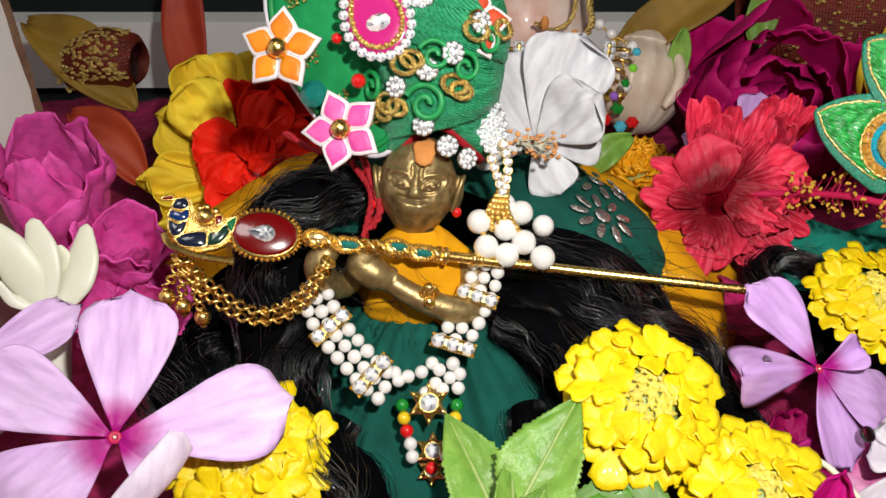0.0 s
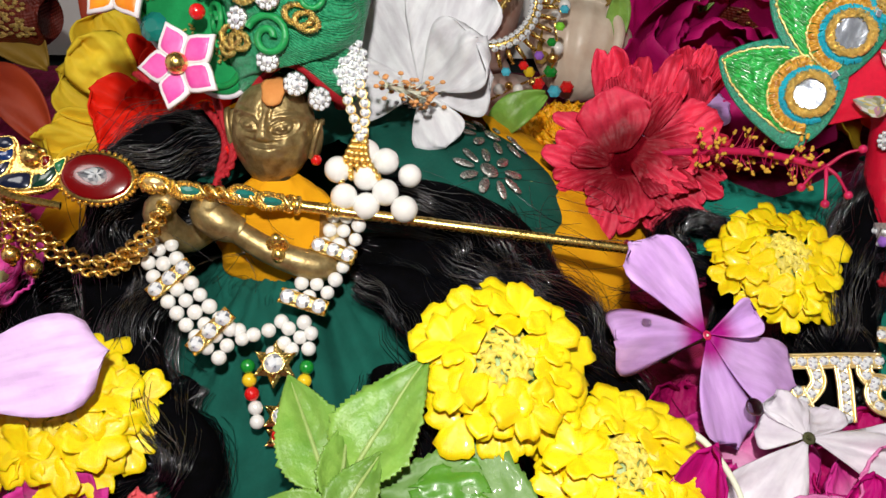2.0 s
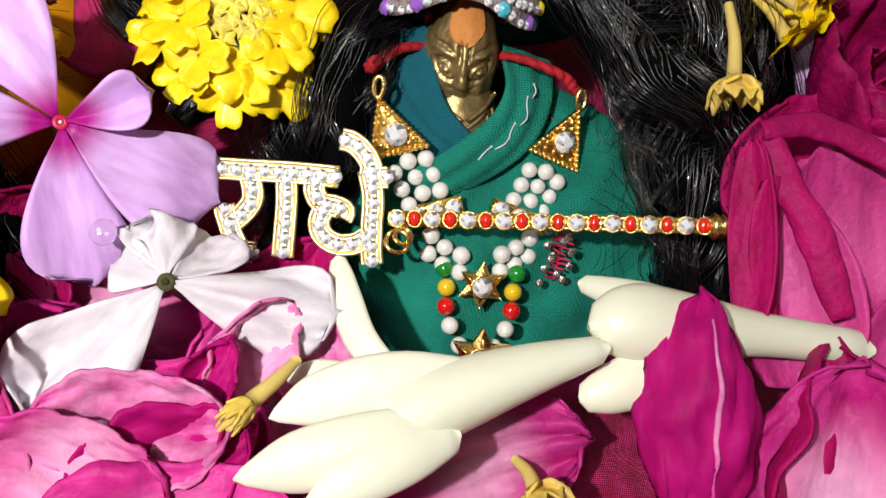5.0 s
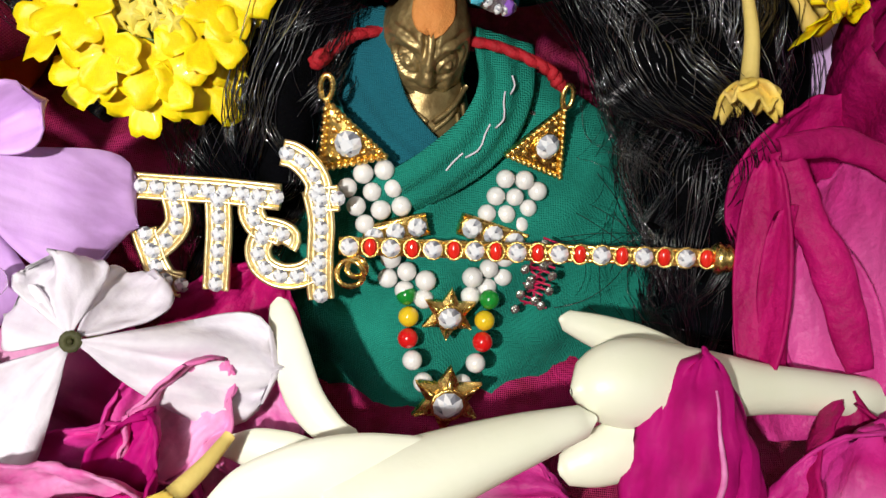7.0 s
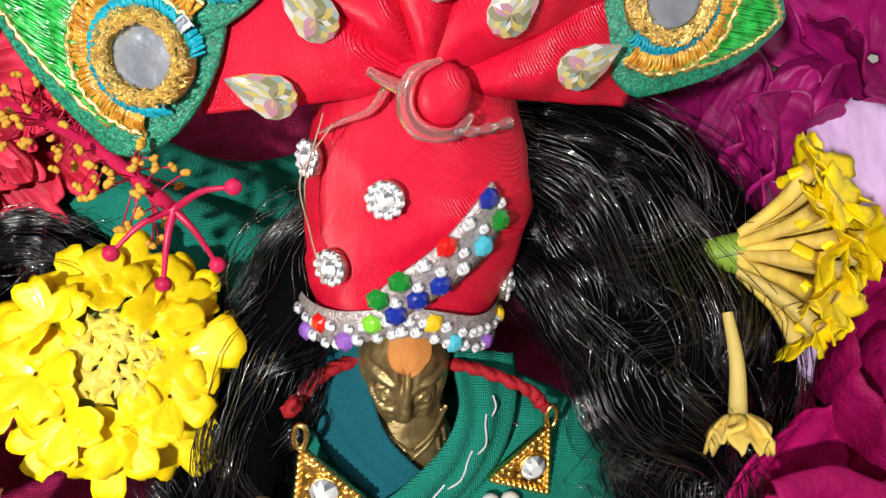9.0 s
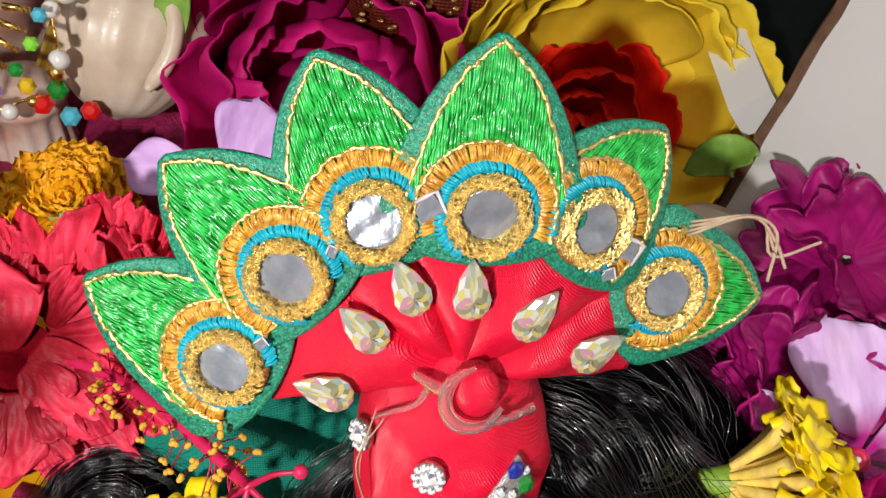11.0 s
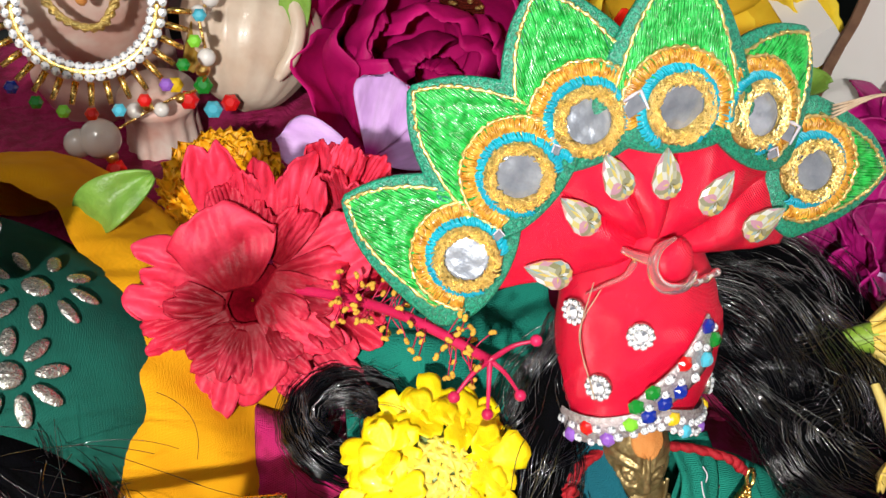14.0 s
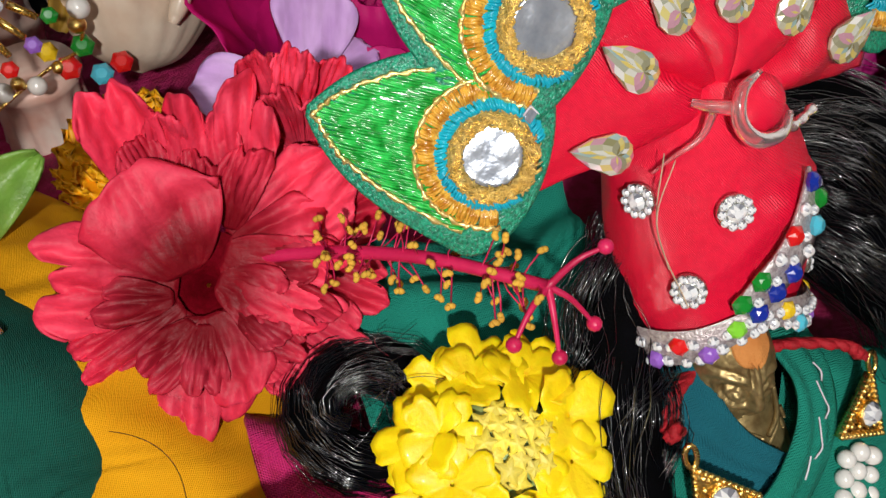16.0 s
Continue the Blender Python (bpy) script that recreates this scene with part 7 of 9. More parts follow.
wrap_band(-75, -0.0030, 70, 0.0085, 0.0080, 0.0006, 1)
wrap_band(-60, 0.0120, 75, 0.0060, 0.0085, 0.0003, 2)
wrap_band(-40, 0.0230, 80, 0.0150, 0.0090, 0.0004, 3)
obj("lining", Geo().tube([(0.0015 + 0.0098 * math.sin(a), -0.0086 + 0.0085 * math.exp(-(math.sin(a / 2) / 0.42) ** 2), CZ + 0.0098 * math.cos(a)) for a in np.linspace(-2.2, 2.2, 50)], 0.0014, 8), RED_CORD, turb, "dark red lining")
rimw = Geo()
rimw.tube([(0.0015 + 0.0110 * math.sin(a), -0.0072 + 0.0085 * math.exp(-(math.sin(a / 2) / 0.42) ** 2), CZ + 0.0110 * math.cos(a)) for a in np.linspace(-2.2, 2.2, 50)], 0.0016, 8)
obj("rolled_edge", rimw, GREEN_KNIT, turb)
# flat side plume with a white edge
PL = shift(-0.0195, 0.0150, -0.0050) @ spin(24) @ Matrix.Rotation(radians(-12), 4, "Y")
oval = [(0.0125 * math.sin(a) * (1 + 0.12 * math.cos(a)), 0.0235 * math.cos(a)) for a in np.linspace(0, 2 * math.pi, 48, endpoint=False)]
pl_ = obj("side_plume", Geo().prism(oval, 0.0014, 0.06, 0.0006), GREEN_VELVET, turb, "stiff green velvet side plume", m=PL)
obj("white_edge", Geo().tube([(x * 1.02, y * 1.02, 0.0006) for x, y in oval], 0.0006, 6, closed=True), WHITE_PETAL, pl_, "white card edge")
obj("cord_edge", Geo().tube([(x * 0.90, y * 0.92, 0.0018) for x, y in oval], 0.0007, 7, closed=True), CORD_GREEN, pl_)
for x, y, s in ((-0.004, -0.010, 1), (0.003, -0.015, 1), (-0.006, 0.002, 1), (-0.003, 0.014, 1)):
    zz = Geo()
    rr = random.Random(int(1e4 * (x + 1) + 1e5 * y))
    for i in range(40):
        zz.ball((x + rr.uniform(-0.0026, 0.0026), y + rr.uniform(-0.0022, 0.0022), 0.0022 + rr.uniform(0, 0.0003)), (0.00036, 0.0003, 0.0003), 6, 4)
    obj("zari_knot", zz, ZARI, pl_, "knots of gold thread")


def spiral_cord(m, R, parent, mat=CORD_GREEN):
    pts = [(R * (0.2 + 0.8 * t) * math.cos(9 * t), R * (0.2 + 0.8 * t) * math.sin(9 * t), 0.0006) for t in np.linspace(0, 1, 40)]
    obj("spiral_cord", Geo().tube(pts, R * 0.17, 7), mat, parent, "coil of green cord", m=m)


for deg, y, R in ((-7.3, 0.0038, 0.0044), (-0.5, 0.0134, 0.0034), (-54, 0.0074, 0.0036), (20, 0.0112, 0.0034), (36, 0.0165, 0.0032)):
    p, n = k_at(deg, y, 0.0020)
    spiral_cord(seat(p, n, (0, 1, 0)), R, turb)


def zari_loop(m, R, parent):
    """A ring of coiled gold purl lying on the cloth."""
    n = 150
    a = np.linspace(0, 2 * math.pi, n)
    c = 34 * a
    r = R + 0.00055 * np.cos(c)
    g = Geo().tube(np.stack([r * np.cos(a), 0.72 * r * np.sin(a), 0.0008 + 0.00055 * np.sin(c)], -1), 0.00022, 5)
    obj("zari_loop", g, ZARI, parent, "ring of coiled gold purl", m=m)


for deg, y, R in ((-21, 0.0118, 0.0026), (-38, 0.0040, 0.0028), (-44, 0.0022, 0.0022), (13, 0.0078, 0.0026), (18, 0.0066, 0.0022), (-15, 0.0128, 0.0022), (-30, 0.0032, 0.0022), (26, 0.0185, 0.0026), (48, 0.0190, 0.0024)):
    p, n = k_at(deg, y, 0.0021)
    zari_loop(seat(p, n, (0.3, 1, 0)), R, turb)


def flower_stone(parent, p, n, R):
    b = obj("stone_flower", Geo().lathe([(0.0, 0.0), (R * 0.9, 0.0), (R, R * 0.25), (R * 0.7, R * 0.5), (0.0, R * 0.45)], 20), SILVER, parent, "small flower-cut rhinestone", m=seat(p, n, (0, 1, 0)))
    for i in range(9):
        a = i * 2 * math.pi / 9
        put("rhinestone", STONE_MESH, b, shift(R * 0.72 * math.cos(a), R * 0.72 * math.sin(a), R * 0.45) @ Matrix.Scale(R * 0.25, 4))
    put("rhinestone", STONE_MESH, b, shift(0, 0, R * 0.5) @ Matrix.Scale(R * 0.45, 4))


for deg, y in ((-10, -0.0004), (10, -0.0048), (30, -0.0076), (-29, 0.0074), (-5.5, 0.0108), (11, 0.0140), (30, 0.0200)):
    p, n = k_at(deg, y, 0.0019)
    flower_stone(turb, p, n, 0.0024)


def enamel_flower(m, R, mat, parent, label):
    """Five pointed enamel petals with white rims round a gold ball."""
    t = obj("enamel_flower", Geo().lathe([(0, 0), (R * 0.3, 0), (R * 0.3, R * 0.12), (0, R * 0.14)], 12), mat, parent, label, m=m)
    for i in range(5):
        def o(k):
            h = [(0.05, 0.06), (0.24, 0.26), (0.38, 0.46), (0.41, 0.60), (0.30, 0.78), (0.13, 0.97), (0.0, 1.13)]
            h = [(-x, y) for x, y in h[:-1]] + [(x, y) for x, y in h[::-1]]
            return [(x * R * k, R * (0.56 + (y - 0.56) * k)) for x, y in h[::-1]]
        obj("petal_rim", Geo().prism(o(1.0), R * 0.14, 0.08), ENAMEL_WHITE, t, "white enamel rim", m=spin(i * 72))
        obj("petal", Geo().prism(o(0.80), R * 0.155, 0.10, R * 0.0), mat, t, m=spin(i * 72))
    obj("gold_ball", Geo().ball((0, 0, R * 0.28), R * 0.27, 14, 9), GOLD, t)
    return t


ENAMEL_WHITE = mk("white_enamel", (0.84, 0.80, 0.80), (0.78, 0.70, 0.72), 0.4, vs=300, bump=0.1, coat=0.2)
TKI = TK.inverted()
E_BLUE, E_DEEP = bead_mat("blue_enamel", (0.006, 0.03, 0.14)), bead_mat("bottle_enamel", (0.004, 0.035, 0.02))
E_ORANGE, E_PINK, E_CORAL = mk("orange_enamel", (0.86, 0.30, 0.01), (0.80, 0.20, 0.006), 0.45, vs=260, coat=0.15, bump=0.1), mk("pink_enamel", (0.82, 0.16, 0.46), (0.74, 0.06, 0.34), 0.45, vs=260, coat=0.15, bump=0.1), mk("coral_enamel", (0.66, 0.09, 0.03), (0.56, 0.05, 0.015), 0.45, vs=260, coat=0.15, bump=0.1)
enamel_flower(TKI @ seat((-0.0340, 0.1640, 0.0925), (-0.15, -0.80, 0.58), (0.1, 0.6, 0.8)), 0.0082, E_ORANGE, turb, "orange enamel flower")
enamel_flower(TKI @ seat((-0.0208, 0.1530, 0.0795), (-0.15, -0.80, 0.58), (-0.15, 0.6, 0.8)) @ spin(12), 0.0080, E_PINK, turb, "pink enamel flower")
enamel_flower(TKI @ seat((0.0062, 0.1640, 0.0986), (0.25, -0.75, 0.58), (0.2, 0.6, 0.8)), 0.0075, E_CORAL, turb, "coral enamel flower")
# paisley brooch
bro = obj("brooch", Geo().prism([(0.0062 * math.sin(a) * (1 - 0.15 * math.cos(a)), 0.0082 * math.cos(a)) for a in np.linspace(0, 2 * math.pi, 36, endpoint=False)], 0.0012, 0.1), E_MAG, turb, "magenta kundan brooch", m=TKI @ seat((-0.0135, 0.1622, 0.1005), (-0.05, -0.82, 0.56), (-0.35, 0.5, 0.8)))
for i in range(24):
    a = i * 2 * math.pi / 24
    put("rhinestone", STONE_MESH, bro, shift(0.0066 * math.sin(a) * (1 - 0.15 * math.cos(a)), 0.0086 * math.cos(a), 0.0014) @ Matrix.Scale(0.00105, 4))
    dot("gold_bead", BEADS["gold"], bro, (0.0049 * math.sin(a) * (1 - 0.15 * math.cos(a)), 0.0066 * math.cos(a), 0.0017), 0.00062)
obj("gold_rim", Geo().tube([(0.0050 * math.sin(a) * (1 - 0.15 * math.cos(a)), 0.0068 * math.cos(a), 0.0014) for a in np.linspace(0, 2 * math.pi, 36, endpoint=False)], 0.0005, 6, closed=True), ZARI, bro)
put("rhinestone", STONE_MESH, bro, shift(0, -0.0016, 0.0014) @ Matrix.Diagonal((0.0026, 0.0018, 0.0018, 1)))
flower_stone(turb, TKI @ Vector((-0.0045, 0.1640, 0.1040)), (0, 0.2, 1), 0.0030)
dot("bead", BEADS["red"], turb, TKI @ Vector((-0.0175, 0.1575, 0.0885)), 0.0016)
dot("bead", BEADS["red"], turb, TKI @ Vector((-0.0220, 0.1630, 0.0955)), 0.0012)
obj("teal_gem", Geo().stone(Matrix.Scale(0.0030, 4), 1.0, 0.4, 10), E_TEAL, turb, smooth=False, m=TKI @ seat((-0.0275, 0.1600, 0.0845), (-0.15, -0.8, 0.58), (0, 0, 1)))

# earring of rhinestones, gold beads and large pearls
ear = thing("pearl_earring", shift(0.012, 0.152, 0.062), "large white pearls on gold bead tassels hanging from a turban", "earring")
for pts in ([(0.001, 0.003, 0.013), (0.002, 0.001, 0.009), (0.0015, 0.0, 0.004)], [(-0.0015, 0.002, 0.010), (0.0, 0.0, 0.006), (0.001, -0.001, 0.003)]):
    for q in along(pts, 0.0019):
        put("stone_cup", CUP_MESH, ear, seat(q, (0, -0.8, 0.55), (0, 0, 1)) @ Matrix.Scale(0.0009, 4))
        put("rhinestone", STONE_MESH, ear, seat(Vector(q) + Vector((0, -0.0004, 0.0003)), (0, -0.8, 0.55), (0, 0, 1)) @ Matrix.Scale(0.0009, 4))
for k in range(5):
    x = 0.0014 * (k - 2)
    for q in along([(0.001 + x * 0.3, -0.0005, 0.0035), (x * 0.8, -0.002, -0.001), (x * 1.5 + 0.001, -0.004, -0.0055)], 0.00125):
        dot("gold_bead", BEADS["gold"], ear, q, 0.00075)
for px, py, pz in ((0.0080, 0.1500, 0.0585), (0.0138, 0.1495, 0.0570), (0.0178, 0.1470, 0.0550), (0.0095, 0.1460, 0.0545), (0.0140, 0.1450, 0.0530), (0.0218, 0.1440, 0.0530), (0.0135, 0.1545, 0.0600), (0.0175, 0.1535, 0.0585), (0.0225, 0.1520, 0.0560)):
    dot("pearl", PEARL_MESH, ear, (px - 0.012, py - 0.152, pz - 0.062), 0.0028 if px < 0.0222 else 0.0025)

# pearl necklace
neckk = thing("pearl_necklace", shift(-0.004, 0.132, 0.035), "long three-strand pearl necklace with gold spacers, stars and coloured beads", "necklace")
o_ = Vector((0.004, -0.132, -0.035))


def kn_(*p):
    return Vector(p) + o_


FN = (0.0, -0.62, 0.78)
pearl_strip(neckk, [kn_(-0.0290, 0.1405, 0.0490), kn_(-0.0268, 0.1365, 0.0455), kn_(-0.0245, 0.1332, 0.0425), kn_(-0.0195, 0.1285, 0.0390), kn_(-0.0150, 0.1252, 0.0355), kn_(-0.0105, 0.1230, 0.0325)], 0.00150, 3, (0.72, 0.50, 0.40))
pearl_strip(neckk, [kn_(0.0098, 0.1470, 0.0500), kn_(0.0088, 0.1430, 0.0465), kn_(0.0070, 0.1400, 0.0435), kn_(0.0045, 0.1360, 0.0405), kn_(0.0020, 0.1325, 0.0375)], 0.00150, 3, (0.90, -0.25, -0.20))
spacer_bar(neckk, kn_(-0.0240, 0.1325, 0.0430), (0.72, 0.50, 0.40), FN, 0.0100)
spacer_bar(neckk, kn_(-0.0150, 0.1245, 0.0365), (0.66, 0.55, 0.45), FN, 0.0105)
spacer_bar(neckk, kn_(0.0075, 0.1400, 0.0450), (0.93, -0.25, -0.20), FN, 0.0095)
spacer_bar(neckk, kn_(0.0022, 0.1315, 0.0385), (0.95, -0.22, -0.18), FN, 0.0100)
pearl_strip(neckk, [kn_(-0.0120, 0.1270, 0.0360), kn_(-0.0080, 0.1262, 0.0345), kn_(-0.0040, 0.1275, 0.0350), kn_(-0.0015, 0.1300, 0.0360)], 0.00150, 1, (0, 1, 0))
pearl_strip(neckk, [kn_(0.0010, 0.1295, 0.0360), kn_(-0.0005, 0.1260, 0.0320), kn_(-0.0030, 0.1245, 0.0310)], 0.00150, 2, (1, 0.2, 0))
pearl_strip(neckk, [kn_(0.0038, 0.1290, 0.0350), kn_(0.0032, 0.1250, 0.0310)], 0.00150, 1, (1, 0, 0))
star_pendant(neckk, kn_(-0.0030, 0.1228, 0.0298), FN, (0, 0.78, 0.62), 0.0048)
for s, x0 in ((-1, -0.0088), (1, 0.0030)):
    for j, c in enumerate(("green", "yellow", "red", "", "")):
        q = kn_(x0 + (-s) * (0.0, 0.0004, 0.0010, 0.0018, 0.0022)[j], 0.1232 - 0.00175 * j, 0.0288 - 0.0021 * j)
        if c:
            dot("bead", BEADS[c], neckk, q, 0.00150)
        else:
            dot("pearl", PEARL_MESH, neckk, q, 0.00150)
star_pendant(neckk, kn_(-0.0022, 0.1188, 0.0192), FN, (0, 0.78, 0.62), 0.0042)
star_pendant(neckk, kn_(-0.0025, 0.1160, 0.0160), FN, (0, 0.78, 0.62), 0.0034)
dot("bead", BEADS["red"], neckk, kn_(-0.0025, 0.1152, 0.0178), 0.0014)
cordk = Geo()
for pts in ([(-0.036, 0.166, 0.072), (-0.028, 0.163, 0.069), (-0.020, 0.162, 0.071), (-0.0165, 0.158, 0.066), (-0.0140, 0.153, 0.060), (-0.0160, 0.151, 0.056)], [(-0.0205, 0.160, 0.068), (-0.0160, 0.156, 0.062), (-0.0175, 0.150, 0.0545)]):
    p = smooth_path([tuple(Vector(a) + o_) for a in pts], 30)
    for ph in (0, math.pi):
        cordk.tube(p + np.stack([0.0004 * np.cos(np.arange(30) * 1.2 + ph), 0 * p[:, 0], 0.0004 * np.sin(np.arange(30) * 1.2 + ph)], -1), 0.0006, 7)
obj("cord", cordk, RED_CORD, neckk, "twisted red cotton cord")

# gold flute with an enamel peacock
A, Bend = Vector((-0.0560, 0.1398, 0.0645)), Vector((0.0795, 0.1483, 0.0392))
FK = seat(A, (0.0, -0.62, 0.78), (0, 0.78, 0.62))
fd = (FK.inverted() @ Bend)
flk = thing("peacock_flute", FK @ Matrix.Rotation(math.atan2(fd.y, fd.x), 4, "Z"), "gold toy flute with an enamel peacock head and teal gems", "flute")
LEN = fd.length
tilt = math.asin(max(-1, min(1, fd.z / LEN)))
flk.matrix_basis = flk.matrix_basis @ Matrix.Rotation(-tilt, 4, "Y")
rod = Geo()
rod.tube([(0.0280, 0, 0), (0.0560, 0, 0), (0.0565, 0, 0), (LEN, 0, 0)], [0.0010, 0.0013, 0.0012, 0.00105], 16)
for x, rr in ((0.0560, 0.0018), (0.0575, 0.0020), (0.0640, 0.0016), (0.0655, 0.0014), (LEN - 0.001, 0.0013)):
    rod.lathe([(rr * 0.6, -0.0008), (rr, -0.0004), (rr, 0.0004), (rr * 0.6, 0.0008)], 16, m=shift(x, 0, 0) @ Matrix.Rotation(radians(90), 4, "Y"))
obj("flute_rod", rod, GOLD, flk, "plain gold rod")
for i, (x, mm) in enumerate(((0.0300, E_MAG), (0.0365, E_TEAL), (0.0470, E_TEAL), (0.0525, E_TEAL))):
    g = Geo()
    o = [(0.0030 * math.cos(a), 0.0016 * math.sin(a) * (1 - 0.35 * math.cos(a))) for a in np.linspace(0, 2 * math.pi, 24, endpoint=False)]
    g.prism(o, 0.0012, 0.2)
    for q in o:
        g.ball((q[0], q[1], 0.0010), 0.0005, 6, 4)
    s = obj("gem_setting", g, GOLD, flk, "beaded gold gem setting", m=shift(x, 0.0004 * (-1) ** i, 0.0006))
    obj("gem", Geo().stone(Matrix.Diagonal((0.0021, 0.0010, 0.0012, 1)), 1.0, 0.6, 10), mm if i else GOLD_PALE, s, smooth=False, m=shift(0, 0, 0.0014))
tw = Geo()
for ph in (0, 2.1, 4.2):
    tw.tube([(x, 0.0014 * math.cos(x * 900 + ph), 0.0008 + 0.0012 * math.sin(x * 900 + ph)) for x in np.linspace(0.0275, 0.0565, 60)], 0.0005, 6)
obj("twisted_wire", tw, GOLD, flk)
g = Geo()
ov = [(0.0190 + 0.0074 * math.cos(a), 0.0054 * math.sin(a)) for a in np.linspace(0, 2 * math.pi, 40, endpoint=False)]
g.prism(ov, 0.0014, 0.10)
for k in range(40):
    g.ball((0.0190 + 0.0076 * math.cos(k * 0.157), 0.0056 * math.sin(k * 0.157), 0.0008), 0.00042, 6, 4)
pl2 = obj("oval_plaque", g, GOLD, flk, "oval gold plaque")
obj("enamel", Geo().prism([(0.0190 + 0.0066 * math.cos(a), 0.0046 * math.sin(a)) for a in np.linspace(0, 2 * math.pi, 32, endpoint=False)], 0.0007, 0.1, 0.0003), E_RED, pl2, "glossy deep red enamel", m=shift(0, 0, 0.0012))
put("polki_stone", POLKI_MESH, pl2, shift(0.0192, 0.0000, 0.0020) @ spin(90) @ Matrix.Diagonal((0.86, 0.74, 0.8, 1)), "uneven clear pear-shaped stone")
pea = Geo()
plate = smooth_path([(-0.8, 7.6, 0), (1.4, 8.4, 0), (3.0, 6.8, 0), (3.4, 3.4, 0), (5.6, 1.6, 0), (8.2, 1.6, 0), (9.8, 3.8, 0), (12.4, 5.4, 0), (12.2, 1.8, 0), (10.4, -1.4, 0), (6.0, -3.0, 0), (1.6, -2.4, 0), (-1.0, 0.6, 0), (-1.6, 4.2, 0), (-0.8, 7.6, 0)], 70)[:-1, :2] * 0.001
pea.prism(plate[::-1], 0.0012, 0.04)
pea.ball((0.0060, 0.0042, 0.0022), (0.0019, 0.0017, 0.0016), 14, 9)
for q in ((0.0046, 0.0060, 0.0016), (0.0078, 0.0058, 0.0016), (0.0060, 0.0064, 0.0018)):
    pea.ball(q, (0.0009, 0.0007, 0.0008), 9, 6)
pea.tube(smooth_path([(0.0128, -0.0042, 0.0006), (0.0080, -0.0040, 0.0008), (0.0040, -0.0036, 0.001), (0.0000, -0.0022, 0.0012), (-0.0016, 0.0, 0.0012)], 18), 0.0008, 8)
pb = obj("peacock_body", pea, GOLD, flk, "gold peacock with enamel cells", smooth=False, m=shift(0.0006, -0.0022, 0))
for mm, pts in ((E_NAVY, [(-0.4, 7.4), (1.4, 7.8), (2.4, 6.4), (1.2, 5.4), (-0.8, 5.6)]), (E_BLUE, [(-1.0, 5.0), (1.2, 4.8), (2.4, 5.6), (2.6, 3.6), (0.8, 2.8), (-1.2, 3.6)]), (E_NAVY, [(-1.1, 3.0), (0.6, 2.2), (2.4, 3.0), (2.0, 0.6), (0.4, -0.4), (-0.8, 1.0)]),
                (E_NAVY, [(0.9, -0.9), (2.4, 0.2), (5.0, 1.0), (6.6, 0.8), (6.6, -1.8), (3.4, -2.3), (1.6, -1.9)]), (E_DEEP, [(7.2, -1.7), (7.2, 0.9), (8.6, 1.2), (9.8, 2.8), (11.0, 3.4), (11.2, 1.6), (9.8, -0.8)]), (E_GREEN, [(10.2, 3.6), (12.1, 5.0), (11.9, 2.4), (11.4, 1.8)]), (E_RED, [(-1.0, 7.2), (-3.0, 7.0), (-2.8, 7.6), (-1.0, 8.0)]), (E_RED, [(7.9, 4.8), (9.2, 5.0), (9.4, 3.6), (8.4, 2.9)])):
    q = np.array(pts) * 0.001
    q = smooth_path([(*a, 0) for a in np.vstack([q, q[:1]])], 36)[:-1]
    c = q.mean(0)
    en = obj("enamel", Geo().prism((q[:, :2] - c[:2]) * 1.02, 0.0006, 0.12, 0.0002) if np.cross(q[1] - q[0], q[8] - q[0])[2] > 0 else Geo().prism(((q[:, :2] - c[:2]) * 1.02)[::-1], 0.0006, 0.12, 0.0002), mm, pb, m=shift(c[0], c[1], 0.0012))
    obj("cell_wall", Geo().tube(np.column_stack([(q[:, 0] - c[0]) * 1.06, (q[:, 1] - c[1]) * 1.06, np.full(len(q), 0.0004)]), 0.00024, 6, closed=True), GOLD, en)


def chain(parent, pts, r, step):
    g = Geo()
    for i, q in enumerate(along(pts, step)):
        m = shift(*q) @ spin(30 + 65 * (i % 2)) @ Matrix.Rotation(radians(35 if i % 2 else -35), 4, "X")
        g.tube([(1.35 * r * math.cos(a), r * math.sin(a), 0) for a in np.linspace(0, 2 * math.pi, 10, endpoint=False)], r * 0.34, 5, closed=True, m=m)
    return obj("chain", g, GOLD, parent, "gold cable chain")


tas = thing("chain_tassel", shift(-0.0550, 0.1375, 0.0594), "gold chain tassel with ball drops hanging from a flute", "tassel")
TO = Vector((0.0550, -0.140, -0.0590))


def tp(*q):
    return tuple(Vector(q) + TO)


